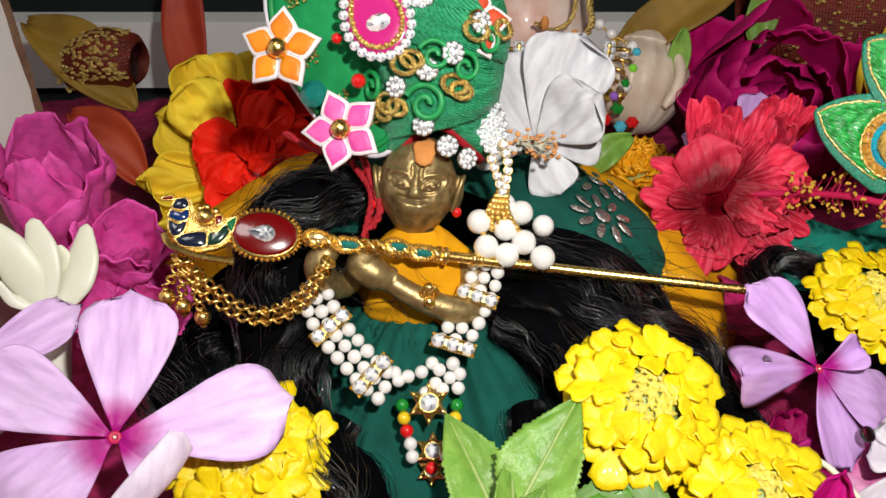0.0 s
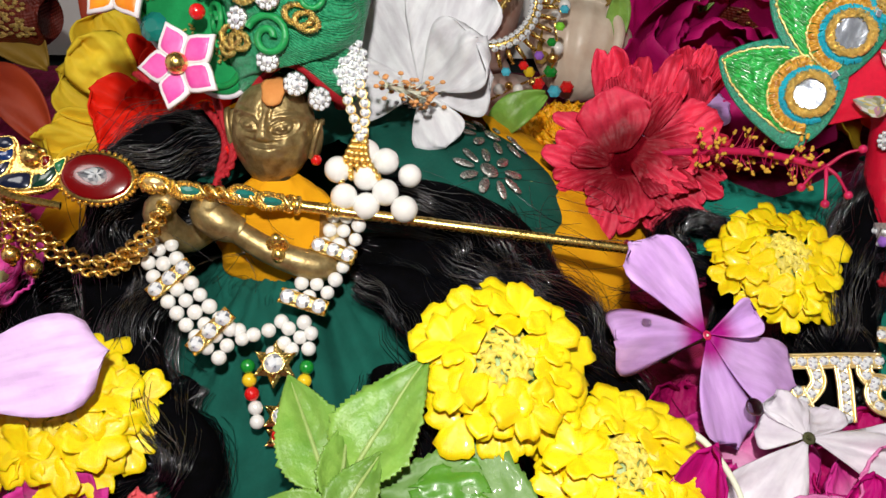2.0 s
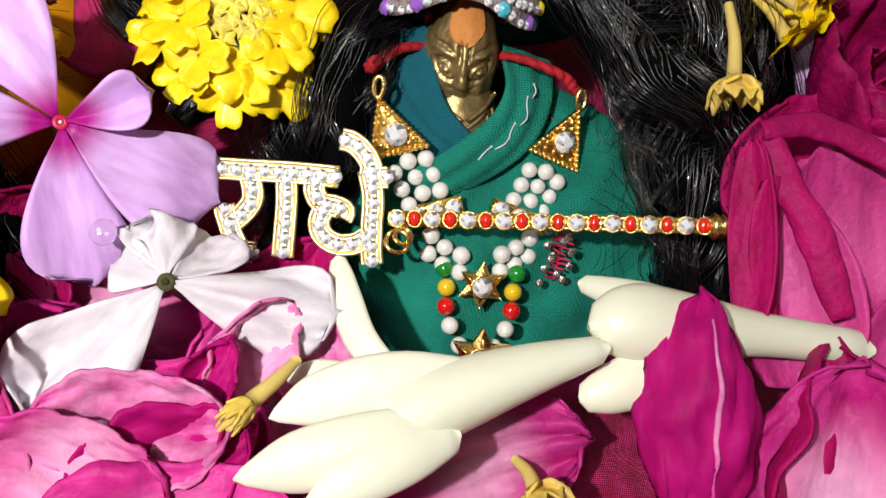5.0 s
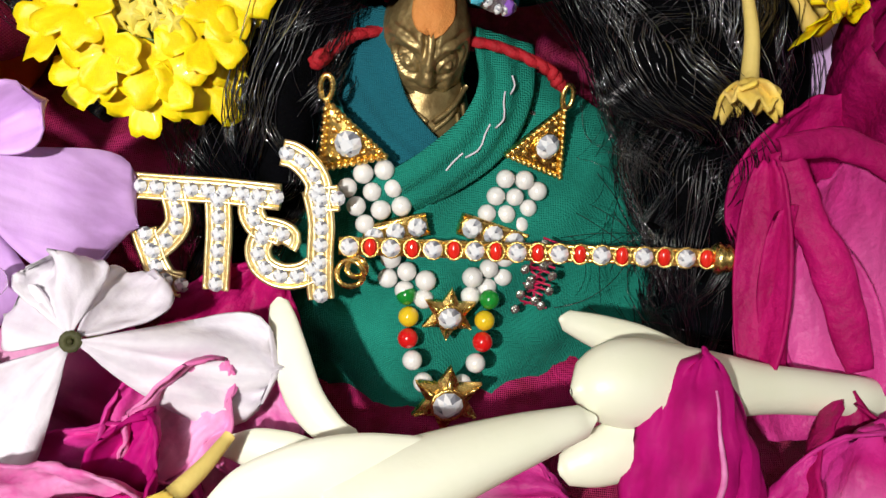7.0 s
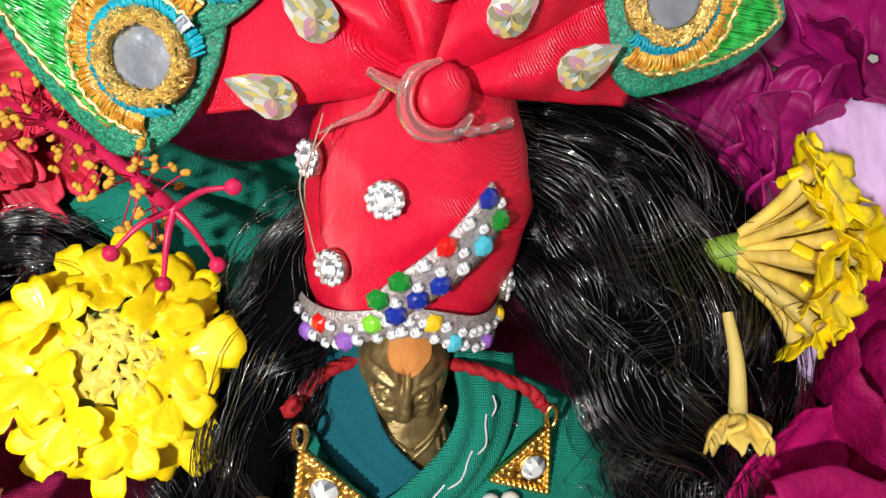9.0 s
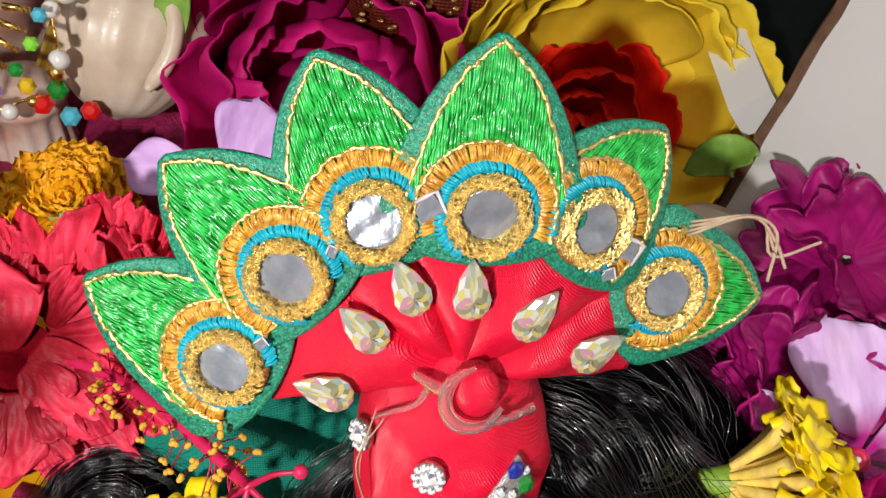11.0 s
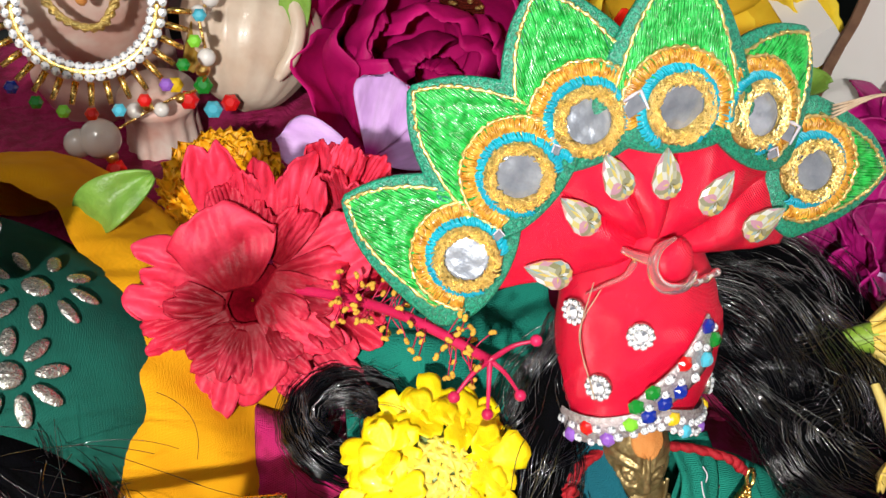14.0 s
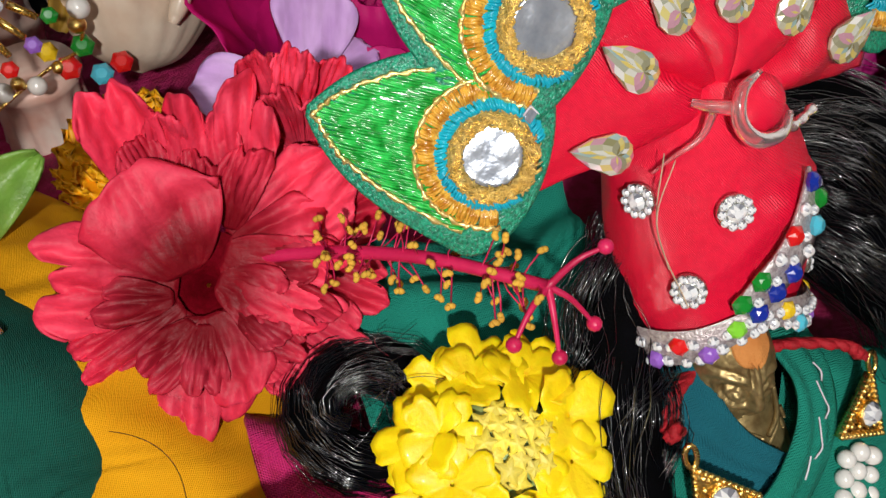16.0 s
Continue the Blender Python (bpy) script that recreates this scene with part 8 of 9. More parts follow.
chain(tas, [tp(-0.0550, 0.1395, 0.0590), tp(-0.0500, 0.1365, 0.0510), tp(-0.0420, 0.1350, 0.0450), tp(-0.0345, 0.1355, 0.0450), tp(-0.0280, 0.1365, 0.0500), tp(-0.0235, 0.1390, 0.0570)], 0.00105, 0.00128)
chain(tas, [tp(-0.0550, 0.1395, 0.0590), tp(-0.0490, 0.1370, 0.0530), tp(-0.0410, 0.1352, 0.0475), tp(-0.0345, 0.1358, 0.0475), tp(-0.0285, 0.1372, 0.0520), tp(-0.0240, 0.1395, 0.0575)], 0.00105, 0.00130)
for k, e in enumerate(((-0.0578, 0.1355, 0.0505), (-0.0548, 0.1352, 0.0482), (-0.0512, 0.1352, 0.0452))):
    chain(tas, [tp(-0.0552, 0.1395, 0.0590), tp((-0.0552 + e[0]) / 2 + 0.001, 0.1372, (0.0590 + e[2]) / 2 + 0.001), tp(e[0], e[1], e[2] + 0.0025)], 0.0009, 0.00115)
    c = tp(*e)
    obj("gold_ball", Geo().ball(c, (0.0018, 0.0018, 0.0019), 18, 12).ball((c[0], c[1] - 0.0004, c[2] - 0.0019), 0.0007, 8, 6).ball((c[0], c[1], c[2] + 0.0019), 0.0007, 8, 6), GOLD, tas, "polished gold ball drop")
dr = thing("gold_drop", shift(-0.0030, 0.1365, 0.0500), "little gold drop and rings hanging under a flute", "pendant")
obj("drop", Geo().ball((0, 0, -0.0035), (0.0015, 0.0015, 0.0017), 14, 9).ball((0, 0, -0.0056), 0.0008, 8, 6).ball((0, 0, 0.0006), 0.0012, 10, 7), GOLD, dr)
for k in range(3):
    obj("ring_loop", Geo().tube([(0.0012 * math.cos(a) + 0.0008 * (k - 1), 0.0003, -0.001 + 0.0015 * math.sin(a)) for a in np.linspace(0, 2 * math.pi, 14, endpoint=False)], 0.00035, 6, closed=True), GOLD, dr)

# ---- black hair ----
def strands(pts, n, spread, twist=1.5, seed=0, seg=28, rs=0.000065, ends=0.25, stray=0.12):
    """A lock: many fine strands that follow a path, spread round it, twisting slowly."""
    rng = np.random.RandomState(seed)
    p = smooth_path(pts, seg)
    w = np.linspace(0, 1, seg)
    p = p + np.stack([0.0024 * np.sin(w * 10 + seed), 0.0024 * np.sin(w * 8 + seed * 2.1), 0.0018 * np.sin(w * 12 + seed * 0.7)], -1) * (w * (1 - 0.3 * w))[:, None]
    t = np.gradient(p, axis=0)
    t /= np.linalg.norm(t, axis=1, keepdims=True)
    a = np.cross(t, [0.15, 0.25, 1.0])
    a /= np.linalg.norm(a, axis=1, keepdims=True)
    b = np.cross(t, a)
    s = np.linspace(0, 1, seg)
    prof = spread * (0.55 + 0.6 * np.sin(np.clip(s * 1.05, 0, 1) * math.pi) - ends * s ** 3)
    g = Geo()
    tri = np.array([0, 2.094, 4.189])
    q = np.arange(seg - 1)[:, None] * 3
    j = np.arange(3)[None, :]
    faces = np.stack([q + j, q + 3 + j, q + 3 + (j + 1) % 3, q + (j + 1) % 3], -1).reshape(-1, 4)
    vs, fs = [], []
    clumps = [(rng.uniform(0, 6.283), rng.uniform(0, 6.283), rng.uniform(6, 13), rng.uniform(0.10, 0.26)) for _ in range(14)]
    for k in range(n):
        rho = math.sqrt(rng.uniform(0.15, 1)) * (1 + (rng.uniform(0.1, 0.6) if rng.uniform() < stray else 0))
        c0, c1, fr, am = clumps[k % 14]
        ph = c0 + rng.normal() * 0.20
        an = ph + twist * s + 2.2 * am * np.sin(s * fr + c1) + 0.12 * np.sin(s * rng.uniform(4, 9) + ph)
        rr = prof * rho * (1 + 1.1 * am * np.sin(s * fr * 1.3 + c1 * 2) + 0.05 * np.sin(s * rng.uniform(8, 18) + ph * 3))
        c = p + (rr * np.cos(an))[:, None] * a + (rr * np.sin(an) * 0.8)[:, None] * b
        c = c + 0.00055 * np.sin(s * 30 + c1 + 0.5 * rng.normal())[:, None] * a + 0.00055 * np.cos(s * 27 + c0 + 0.5 * rng.normal())[:, None] * b
        c[:, 2] = np.maximum(c[:, 2], 0.0015)
        rad = rs * rng.uniform(0.7, 1.4)
        ring = c[:, None, :] + rad * (np.cos(tri)[None, :, None] * a[:, None, :] + np.sin(tri)[None, :, None] * b[:, None, :])
        vs.append(ring.reshape(-1, 3))
        fs.append(faces + k * seg * 3)
    g.v = [np.concatenate(vs)]
    g.f = np.concatenate(fs).tolist()
    g.n = len(g.v[0])
    # a solid dark tube stands in for the shade deep between the strands
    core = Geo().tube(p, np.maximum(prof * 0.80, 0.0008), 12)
    return g, core


def wig(name, label, locks, seed):
    t = thing(name, shift(0, 0, 0), label, "hair")
    for i, (pts, r, n, tw) in enumerate(locks):
        g, core = strands(pts, int(n * 1.7), r, tw, seed + i)
        lk = tagged(obj("lock", g, HAIR, t), kind="stuff")
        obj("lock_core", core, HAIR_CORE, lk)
    return t


def coil(c, R, turns, rise, nrm=(0, -0.4, 0.9), start=0.0):
    m = seat(c, nrm, (0, 1, 0.3))
    return [tuple(m @ Vector((R * (1 - 0.45 * s) * math.cos(start + turns * 6.283 * s), R * (1 - 0.45 * s) * math.sin(start + turns * 6.283 * s), rise * s))) for s in np.linspace(0, 1, int(10 * turns) + 4)]


wig("black_wig", "glossy black curled wig hair spread behind a figurine", [
    ([(0.010, 0.160, 0.046), (0.028, 0.159, 0.043), (0.042, 0.154, 0.037), (0.051, 0.146, 0.028), (0.056, 0.136, 0.017)], 0.0085, 330, 1.6),
    ([(0.010, 0.151, 0.036), (0.027, 0.149, 0.034), (0.043, 0.143, 0.029), (0.054, 0.133, 0.021), (0.056, 0.123, 0.013)], 0.0085, 330, 1.8),
    ([(0.012, 0.143, 0.036), (0.024, 0.139, 0.034), (0.034, 0.131, 0.028), (0.036, 0.121, 0.018), (0.028, 0.113, 0.014)], 0.0075, 300, 2.4),
    ([(0.020, 0.152, 0.030), (0.040, 0.146, 0.028), (0.058, 0.138, 0.026), (0.072, 0.130, 0.014)], 0.0095, 300, 1.4),
    ([(0.030, 0.130, 0.020), (0.050, 0.132, 0.020), (0.070, 0.127, 0.014), (0.080, 0.115, 0.008)], 0.0095, 260, 1.2),
    ([(0.018, 0.128, 0.024), (0.022, 0.118, 0.020), (0.032, 0.112, 0.016), (0.044, 0.112, 0.012)], 0.0065, 220, 2.4),
    ([(-0.016, 0.165, 0.058), (-0.029, 0.164, 0.056), (-0.042, 0.158, 0.048), (-0.050, 0.147, 0.034)], 0.0085, 300, 1.6),
    ([(-0.018, 0.155, 0.048), (-0.031, 0.151, 0.044), (-0.041, 0.142, 0.035), (-0.043, 0.129, 0.022)], 0.0085, 300, 1.8),
    ([(-0.026, 0.143, 0.036), (-0.033, 0.131, 0.030), (-0.029, 0.119, 0.024), (-0.019, 0.110, 0.019), (-0.018, 0.100, 0.012), (-0.027, 0.094, 0.008)], 0.0070, 300, 2.6),
    ([(-0.038, 0.138, 0.024), (-0.047, 0.122, 0.018), (-0.050, 0.106, 0.010)], 0.0090, 240, 1.4),
    ([(-0.022, 0.126, 0.020), (-0.030, 0.112, 0.016), (-0.040, 0.098, 0.010), (-0.046, 0.088, 0.006)], 0.0080, 220, 1.6),
    ([(-0.040, 0.176, 0.030), (-0.054, 0.168, 0.024), (-0.064, 0.152, 0.018), (-0.060, 0.138, 0.014), (-0.052, 0.124, 0.010)], 0.0105, 300, 2.0)], 100)
wig("black_wig", "glossy black wavy wig hair falling round a figurine", [
    ([(0.130, 0.172, 0.046), (0.124, 0.163, 0.038), (0.121, 0.152, 0.028), (0.120, 0.142, 0.020), (0.117, 0.131, 0.012)], 0.0066, 300, 1.6),
    ([(0.118, 0.156, 0.026), (0.108, 0.160, 0.024), (0.099, 0.160, 0.020), (0.094, 0.150, 0.014)], 0.0070, 260, 1.6),
    ([(0.112, 0.160, 0.020), (0.116, 0.148, 0.016), (0.114, 0.136, 0.010), (0.110, 0.126, 0.006)], 0.0080, 260, 1.4),
    (coil((0.091, 0.168, 0.026), 0.0088, 1.6, 0.006), 0.0038, 260, 3.0),
    ([(0.148, 0.176, 0.050), (0.162, 0.172, 0.046), (0.175, 0.162, 0.038), (0.180, 0.148, 0.028), (0.183, 0.134, 0.018), (0.182, 0.120, 0.010)], 0.0095, 380, 1.8),
    ([(0.152, 0.168, 0.042), (0.163, 0.160, 0.037), (0.174, 0.148, 0.028), (0.179, 0.135, 0.020), (0.179, 0.122, 0.012)], 0.0085, 360, 1.8),
    ([(0.148, 0.188, 0.044), (0.168, 0.185, 0.042), (0.186, 0.175, 0.034), (0.194, 0.160, 0.022), (0.192, 0.148, 0.014)], 0.0100, 360, 1.6),
    ([(0.160, 0.166, 0.044), (0.170, 0.159, 0.041), (0.167, 0.150, 0.037), (0.176, 0.142, 0.032), (0.171, 0.132, 0.024)], 0.0056, 300, 3.4),
    ([(0.168, 0.168, 0.044), (0.178, 0.162, 0.040), (0.175, 0.153, 0.037), (0.183, 0.146, 0.031), (0.178, 0.136, 0.023)], 0.0052, 280, 3.0),
    (coil((0.163, 0.170, 0.046), 0.0070, 1.2, 0.005, start=2.5), 0.0040, 240, 2.4),
    ([(0.172, 0.150, 0.022), (0.180, 0.138, 0.018), (0.183, 0.124, 0.010), (0.181, 0.112, 0.006)], 0.0085, 320, 1.4),
    ([(0.184, 0.160, 0.020), (0.186, 0.145, 0.016), (0.184, 0.130, 0.010), (0.180, 0.116, 0.006)], 0.0090, 280, 1.4)], 200)
fly = Geo()
rf = np.random.RandomState(77)
for c, n, rad in (((0.050, 0.150, 0.044), 26, 0.016), ((0.074, 0.148, 0.030), 22, 0.010), ((-0.036, 0.160, 0.056), 16, 0.014), ((0.170, 0.160, 0.044), 30, 0.014), ((0.168, 0.130, 0.022), 24, 0.012), ((0.092, 0.166, 0.034), 40, 0.008), ((-0.014, 0.138, 0.046), 14, 0.012)):
    for k in range(n):
        a = rf.uniform(0, 6.28)
        d = np.array([math.cos(a), math.sin(a) * 0.8, rf.uniform(-0.2, 0.5)])
        e = np.cross(d, [0, 0, 1.0])
        q = np.array(c) + rf.normal(size=3) * rad * 0.35
        L, k2 = rf.uniform(0.6, 1.5) * rad, rf.uniform(-0.8, 0.8)
        fly.tube([q + d * L * (s - 0.5) + e * L * k2 * (s - 0.5) ** 2 for s in np.linspace(0, 1, 12)], 0.00006, 3)
tagged(obj("stray_strands", fly, HAIR), "fine stray black hairs lifting from the wigs", "hair", kind="stuff")

# ---- behind the figurines ----
# red hibiscus with its long column
hib = thing("hibiscus_flower", seat((0.0750, 0.1860, 0.0400), (-0.12, -0.72, 0.68), (0, 0.7, 0.7)), "crimson double hibiscus with ruffled petals and a long stamen column", "flower")


def lobed_fn(L, W, seed, lobes=4, cup=0.1, wav=0.08):
    """A crinkled petal whose outer rim breaks into rounded fingers."""
    def fn(u, v):
        cell = (lobes * (v + 1) / 2 + 0.10 * np.sin(seed + v * 3) * (1 - v * v))
        lob = np.sqrt(np.clip(1 - (2 * (cell % 1.0) - 1) ** 2, 0, 1))
        size = 1 + 0.10 * np.sin(np.floor(np.clip(cell, 0, lobes - 0.01)) * 2.3 + seed * 1.9)
        w = (0.22 + 0.98 * u ** 0.6) * (1 - 0.20 * u ** 5)
        deep = min(0.5, (0.30 if lobes == 1 else 0.70) * W / lobes / L) * u ** 7
        x = v * w * W / 2 + 0.02 * W * np.sin(u * 5 + seed)
        y = L * u * (1 - 0.10 * v * v) * (size * u + 1 - u) * (1 - deep * (1 - lob))
        z = cup * L * u * u + wav * L * u ** 2 * np.sin(v * 3.3 + seed * 2.1) - 0.02 * L * u ** 4 * (1 - lob) ** 2 + 0.06 * L * fuzz(u * 2.5, v * 2.5, seed=seed) * u
        z = z + 0.00010 * np.sin(v * W * 1500 + 3 * np.sin(u * 4 + seed) + seed) * np.sin(u * math.pi * 0.9)
        y = y * (1 + 0.012 * np.sin(v * 13 + seed) * u ** 4)
        return x, y, z
    return fn


def lobed(parent, mat, ang, L, W, tilt, seed, lobes=4, at=(0, 0, 0), cup=0.1, wav=0.13):
    g = Geo().sheet(lobed_fn(L, W, seed, lobes, cup, wav), 22, 44, 0.00035)
    return obj("petal", g, mat, parent, m=shift(*at) @ spin(ang - 90) @ shift(0, 0.001, 0) @ Matrix.Rotation(radians(tilt), 4, "X"))


# each petal: base and tip across the face, in millimetres, then width, height, rise in degrees, rounded fingers, cupping
PETALS = ((-2.3, 1.6, -4.5, 13.4, 18.5, 1.2, 32, 1, -0.22), (-3.4, 0.4, -19.0, 6.8, 15.0, 1.0, 12, 3, 0.02), (-3.4, -1.0, -18.6, -5.2, 10.0, 0.9, 10, 2, 0.02),
          (-3.0, -2.0, -14.6, -11.8, 9.5, 0.6, 8, 2, 0.05), (-2.4, -2.4, -6.5, -17.8, 14.0, 1.2, 12, 3, -0.05), (-1.2, -2.4, 0.5, -15.0, 11.0, 1.6, 18, 1, -0.10),
          (0.2, 1.2, 7.4, -4.2, 9.5, 1.6, 22, 3, -0.12), (0.0, -2.5, 5.4, -11.8, 9.5, 1.2, 14, 1, -0.08), (2.0, -5.0, 8.9, -17.0, 8.5, 0.2, 6, 2, 0.0),
          (1.5, 4.0, 14.3, -4.2, 13.5, 1.2, 22, 4, -0.15), (3.0, 4.5, 20.6, 9.4, 14.5, -0.4, 14, 1, -0.05), (2.5, 3.6, 16.6, 3.2, 12.0, 0.4, 20, 2, -0.12),
          (4.0, -3.0, 15.9, -14.4, 12.0, -0.4, 6, 4, 0.0), (10.0, 2.0, 25.2, 4.9, 8.0, -1.4, 4, 1, 0.05), (10.0, 1.0, 21.6, -6.2, 9.0, -1.2, 4, 2, 0.05),
          (-2.4, 7.0, -5.6, 27.0, 9.5, -2.2, 20, 2, 0.06), (-1.4, 8.0, 0.6, 21.5, 7.0, -2.0, 24, 1, 0.08), (1.6, 7.0, 5.1, 23.2, 10.0, -1.6, 20, 2, 0.05), (4.0, 7.0, 12.6, 23.6, 8.5, -1.2, 20, 2, 0.05),
          (1.5, -2.0, 6.5, -8.0, 5.5, 1.8, 34, 1, -0.2), (2.5, -4.0, 8.6, -10.0, 6.0, 1.2, 30, 2, -0.2), (0.5, 7.5, 2.6, 16.5, 6.0, -0.6, 36, 1, -0.15), (3.5, 6.0, 9.0, 14.5, 6.5, -0.2, 34, 2, -0.15), (-2.0, 8.0, -4.0, 19.0, 6.5, -1.0, 32, 1, -0.1),
          (5.5, 2.0, 13.0, 0.5, 6.5, 1.0, 32, 2, -0.15), (5.5, 0.0, 12.5, -7.0, 6.5, 0.8, 30, 2, -0.15), (-4.0, 0.0, -12.5, 1.5, 6.5, 1.8, 26, 2, -0.15), (-3.0, -3.0, -10.0, -9.0, 6.5, 1.6, 26, 2, -0.15), (-2.0, -3.5, -4.0, -12.0, 6.5, 2.0, 28, 2, -0.15))
for k, (bx, by, tx, ty, W, z, tl, lo, cup) in enumerate(PETALS):
    L = math.hypot(tx - bx, ty - by) / math.cos(radians(tl)) / 1000
    lobed(hib, HIBISCUS, math.degrees(math.atan2(ty - by, tx - bx)), L, W / 1000, tl, 11 + k * 7, lo, at=(bx / 1000, by / 1000, z / 1000), cup=cup, wav=0.07)
obj("heart", Geo().lathe([(0.0085, 0.0006), (0.0060, 0.0004), (0.0030, -0.0004), (0.0016, -0.0030), (0.0003, -0.0055)], 20), HIBISCUS_HEART, hib, "dark crimson throat", m=shift(-0.0014, -0.0004, 0.0000))
HI = hib.matrix_basis.inverted()
tuft = HI @ Vector((0.0905, 0.2000, 0.0455))
for k, (a, L, W, tl) in enumerate(((108, 0.0165, 0.0050, 40), (90, 0.0200, 0.0062, 44), (70, 0.0195, 0.0060, 40), (126, 0.0135, 0.0046, 34), (50, 0.0165, 0.0056, 36), (98, 0.0140, 0.0050, 56), (74, 0.0130, 0.0050, 58))):
    lobed(hib, HIBISCUS_TIP, a, L, W, tl, 171 + k * 3, 1, at=(tuft.x + 0.0006 * (k - 3), tuft.y, tuft.z + 0.0010 * (k % 3)), wav=0.03, cup=0.12 - 0.10 * (k % 2))
col = smooth_path([tuple(HI @ Vector(p)) for p in ((0.0820, 0.1860, 0.0430), (0.0892, 0.1815, 0.0460), (0.1000, 0.1715, 0.0515), (0.1108, 0.1602, 0.0545))], 24)
obj("stamen_column", Geo().tube(col, np.linspace(0.0010, 0.0008, 24), 10), FILAMENT, hib, "slim crimson stamen column")
rs = np.random.RandomState(5)
ANTHER = mesh_of("anther", Geo().ball((0, 0, 0), (0.00062, 0.00042, 0.00042), 8, 5).ball((0.0004, 0.0003, 0), 0.0004, 7, 5), POLLEN)
for k in range(84):
    i = rs.uniform(8, 22.5)
    p = np.array([np.interp(i, np.arange(24), col[:, c]) for c in range(3)])
    t = col[min(23, int(i) + 1)] - col[int(i)]
    d = np.cross(t / np.linalg.norm(t), rs.normal(size=3))
    d = d / np.linalg.norm(d) + 0.35 * t / np.linalg.norm(t)
    L = rs.uniform(0.0028, 0.0058)
    e = p + d * L
    obj("filament", Geo().tube([p, p + d * L * 0.5 + rs.normal(size=3) * 0.0002, e], 0.00011, 4), FILAMENT, hib)
    put("anther", ANTHER, hib, shift(*e) @ Matrix.Rotation(rs.uniform(0, 3), 4, "Z") @ Matrix.Rotation(rs.uniform(0, 3), 4, "X"))
for q in ((0.1172, 0.1600, 0.0590), (0.1155, 0.1565, 0.0498), (0.1048, 0.1558, 0.0520), (0.1100, 0.1542, 0.0490)):
    a, b = Vector(col[-1]), HI @ Vector(q)
    mid = (a + b) / 2 + Vector((0, 0.0008, 0.0006))
    obj("style", Geo().tube(smooth_path([tuple(a), tuple(mid), tuple(b)], 10), np.linspace(0.0005, 0.00026, 10), 6), FILAMENT, hib)
    obj("stigma", Geo().ball(tuple(b), 0.00095, 10, 7), FILAMENT, hib)

# oval rhinestone brooch over the gold fringe beside the green turban
brooch = thing("rhinestone_brooch", seat((0.0105, 0.1612, 0.0760), (0.1, -0.72, 0.68), (-0.12, 0.68, 0.72)), "oval silver brooch set with many small rhinestones", "brooch")
obj("backing", Geo().prism([(0.0034 * math.cos(a), 0.0064 * math.sin(a)) for a in np.arange(28) * 2 * math.pi / 28], 0.0008, 0.1), SILVER, brooch, "silver backing plate")
for n, s in ((5, 0.28), (10, 0.60), (15, 0.92)):
    for k in range(n):
        a = (k + 0.5 * (n == 10)) * 2 * math.pi / n
        put("rhinestone", STONE_MESH, brooch, shift(0.0034 * s * math.cos(a), 0.0064 * s * math.sin(a), 0.0010) @ Matrix.Scale(0.00078, 4))
# white hibiscus behind the turban
wh = thing("white_hibiscus", seat((0.0232, 0.1840, 0.0600), (-0.05, -0.80, 0.58), (0, 0.6, 0.8)), "white hibiscus with a peach pollen column behind a turban", "flower")
for a, L, W, tl in ((66, 0.028, 0.025, 20), (10, 0.0165, 0.019, 14), (118, 0.024, 0.020, 8), (-66, 0.0145, 0.014, 18), (180, 0.016, 0.016, 8), (34, 0.020, 0.020, 40)):
    place_petal("petal", wh, WHITE_SOFT, a, tl, 18, 14, seed=int(a) + 200, L=L, W=W, q=6.0, p=0.8, cup=0.15, droop=-0.12, wave=0.09)
WI = wh.matrix_basis.inverted()
wc = smooth_path([tuple(WI @ Vector(p)) for p in ((0.0240, 0.1800, 0.0605), (0.0222, 0.1725, 0.0650), (0.0170, 0.1655, 0.0700))], 12)
obj("stamen_column", Geo().tube(wc, 0.0007, 8), IVORY, wh)
PANTH = mesh_of("anther", Geo().ball((0, 0, 0), (0.0007, 0.0005, 0.0005), 7, 5), PEACH)
for k in range(60):
    p = wc[rs.randint(0, 12)]
    d = rs.normal(size=3)
    d /= np.linalg.norm(d)
    e = p + d * rs.uniform(0.0018, 0.0036) + np.array([0.002, 0, 0]) * rs.uniform(-1, 2)
    obj("filament", Geo().tube([p, e], 0.0001, 4), IVORY, wh)
    put("anther", PANTH, wh, shift(*e))

# cloth peony and two yellow and red cloth roses
rose("cloth_peony", seat((0.1220, 0.2890, 0.0030), (-0.02, -0.60, 0.80), (0, 0.8, 0.5)), 0.0270, [
    (0.20, 3, 172, PEONY), (0.40, 4, 160, PEONY), (0.62, 3, 158, PEONY), (0.80, 4, 148, PEONY), (0.96, 4, 140, PEONY), (1.08, 5, 128, PEONY), (1.18, 5, 105, PEONY)], "large magenta cloth peony at the back of the altar", squash=0.95, seed=21, crisp=0.9, loose=6.0)
def broad(u, v, L, W, cup, seed):
    w = (0.30 + 0.70 * u ** 0.6) * np.clip(1 - u ** 6, 0, 1) ** 0.5
    rim = u ** 2.2
    y = L * u * (1 - 0.10 * v * v + 0.05 * np.sin(v * 4.0 + seed) * u)
    return v * w * W / 2, y, cup * L * (v * v * w + (u - 0.5) ** 2 * 0.8) + 0.10 * L * rim * np.sin(v * 4.5 + seed * 1.7) + 0.07 * L * fuzz(u * 2.2, v * 2.0, seed=seed)


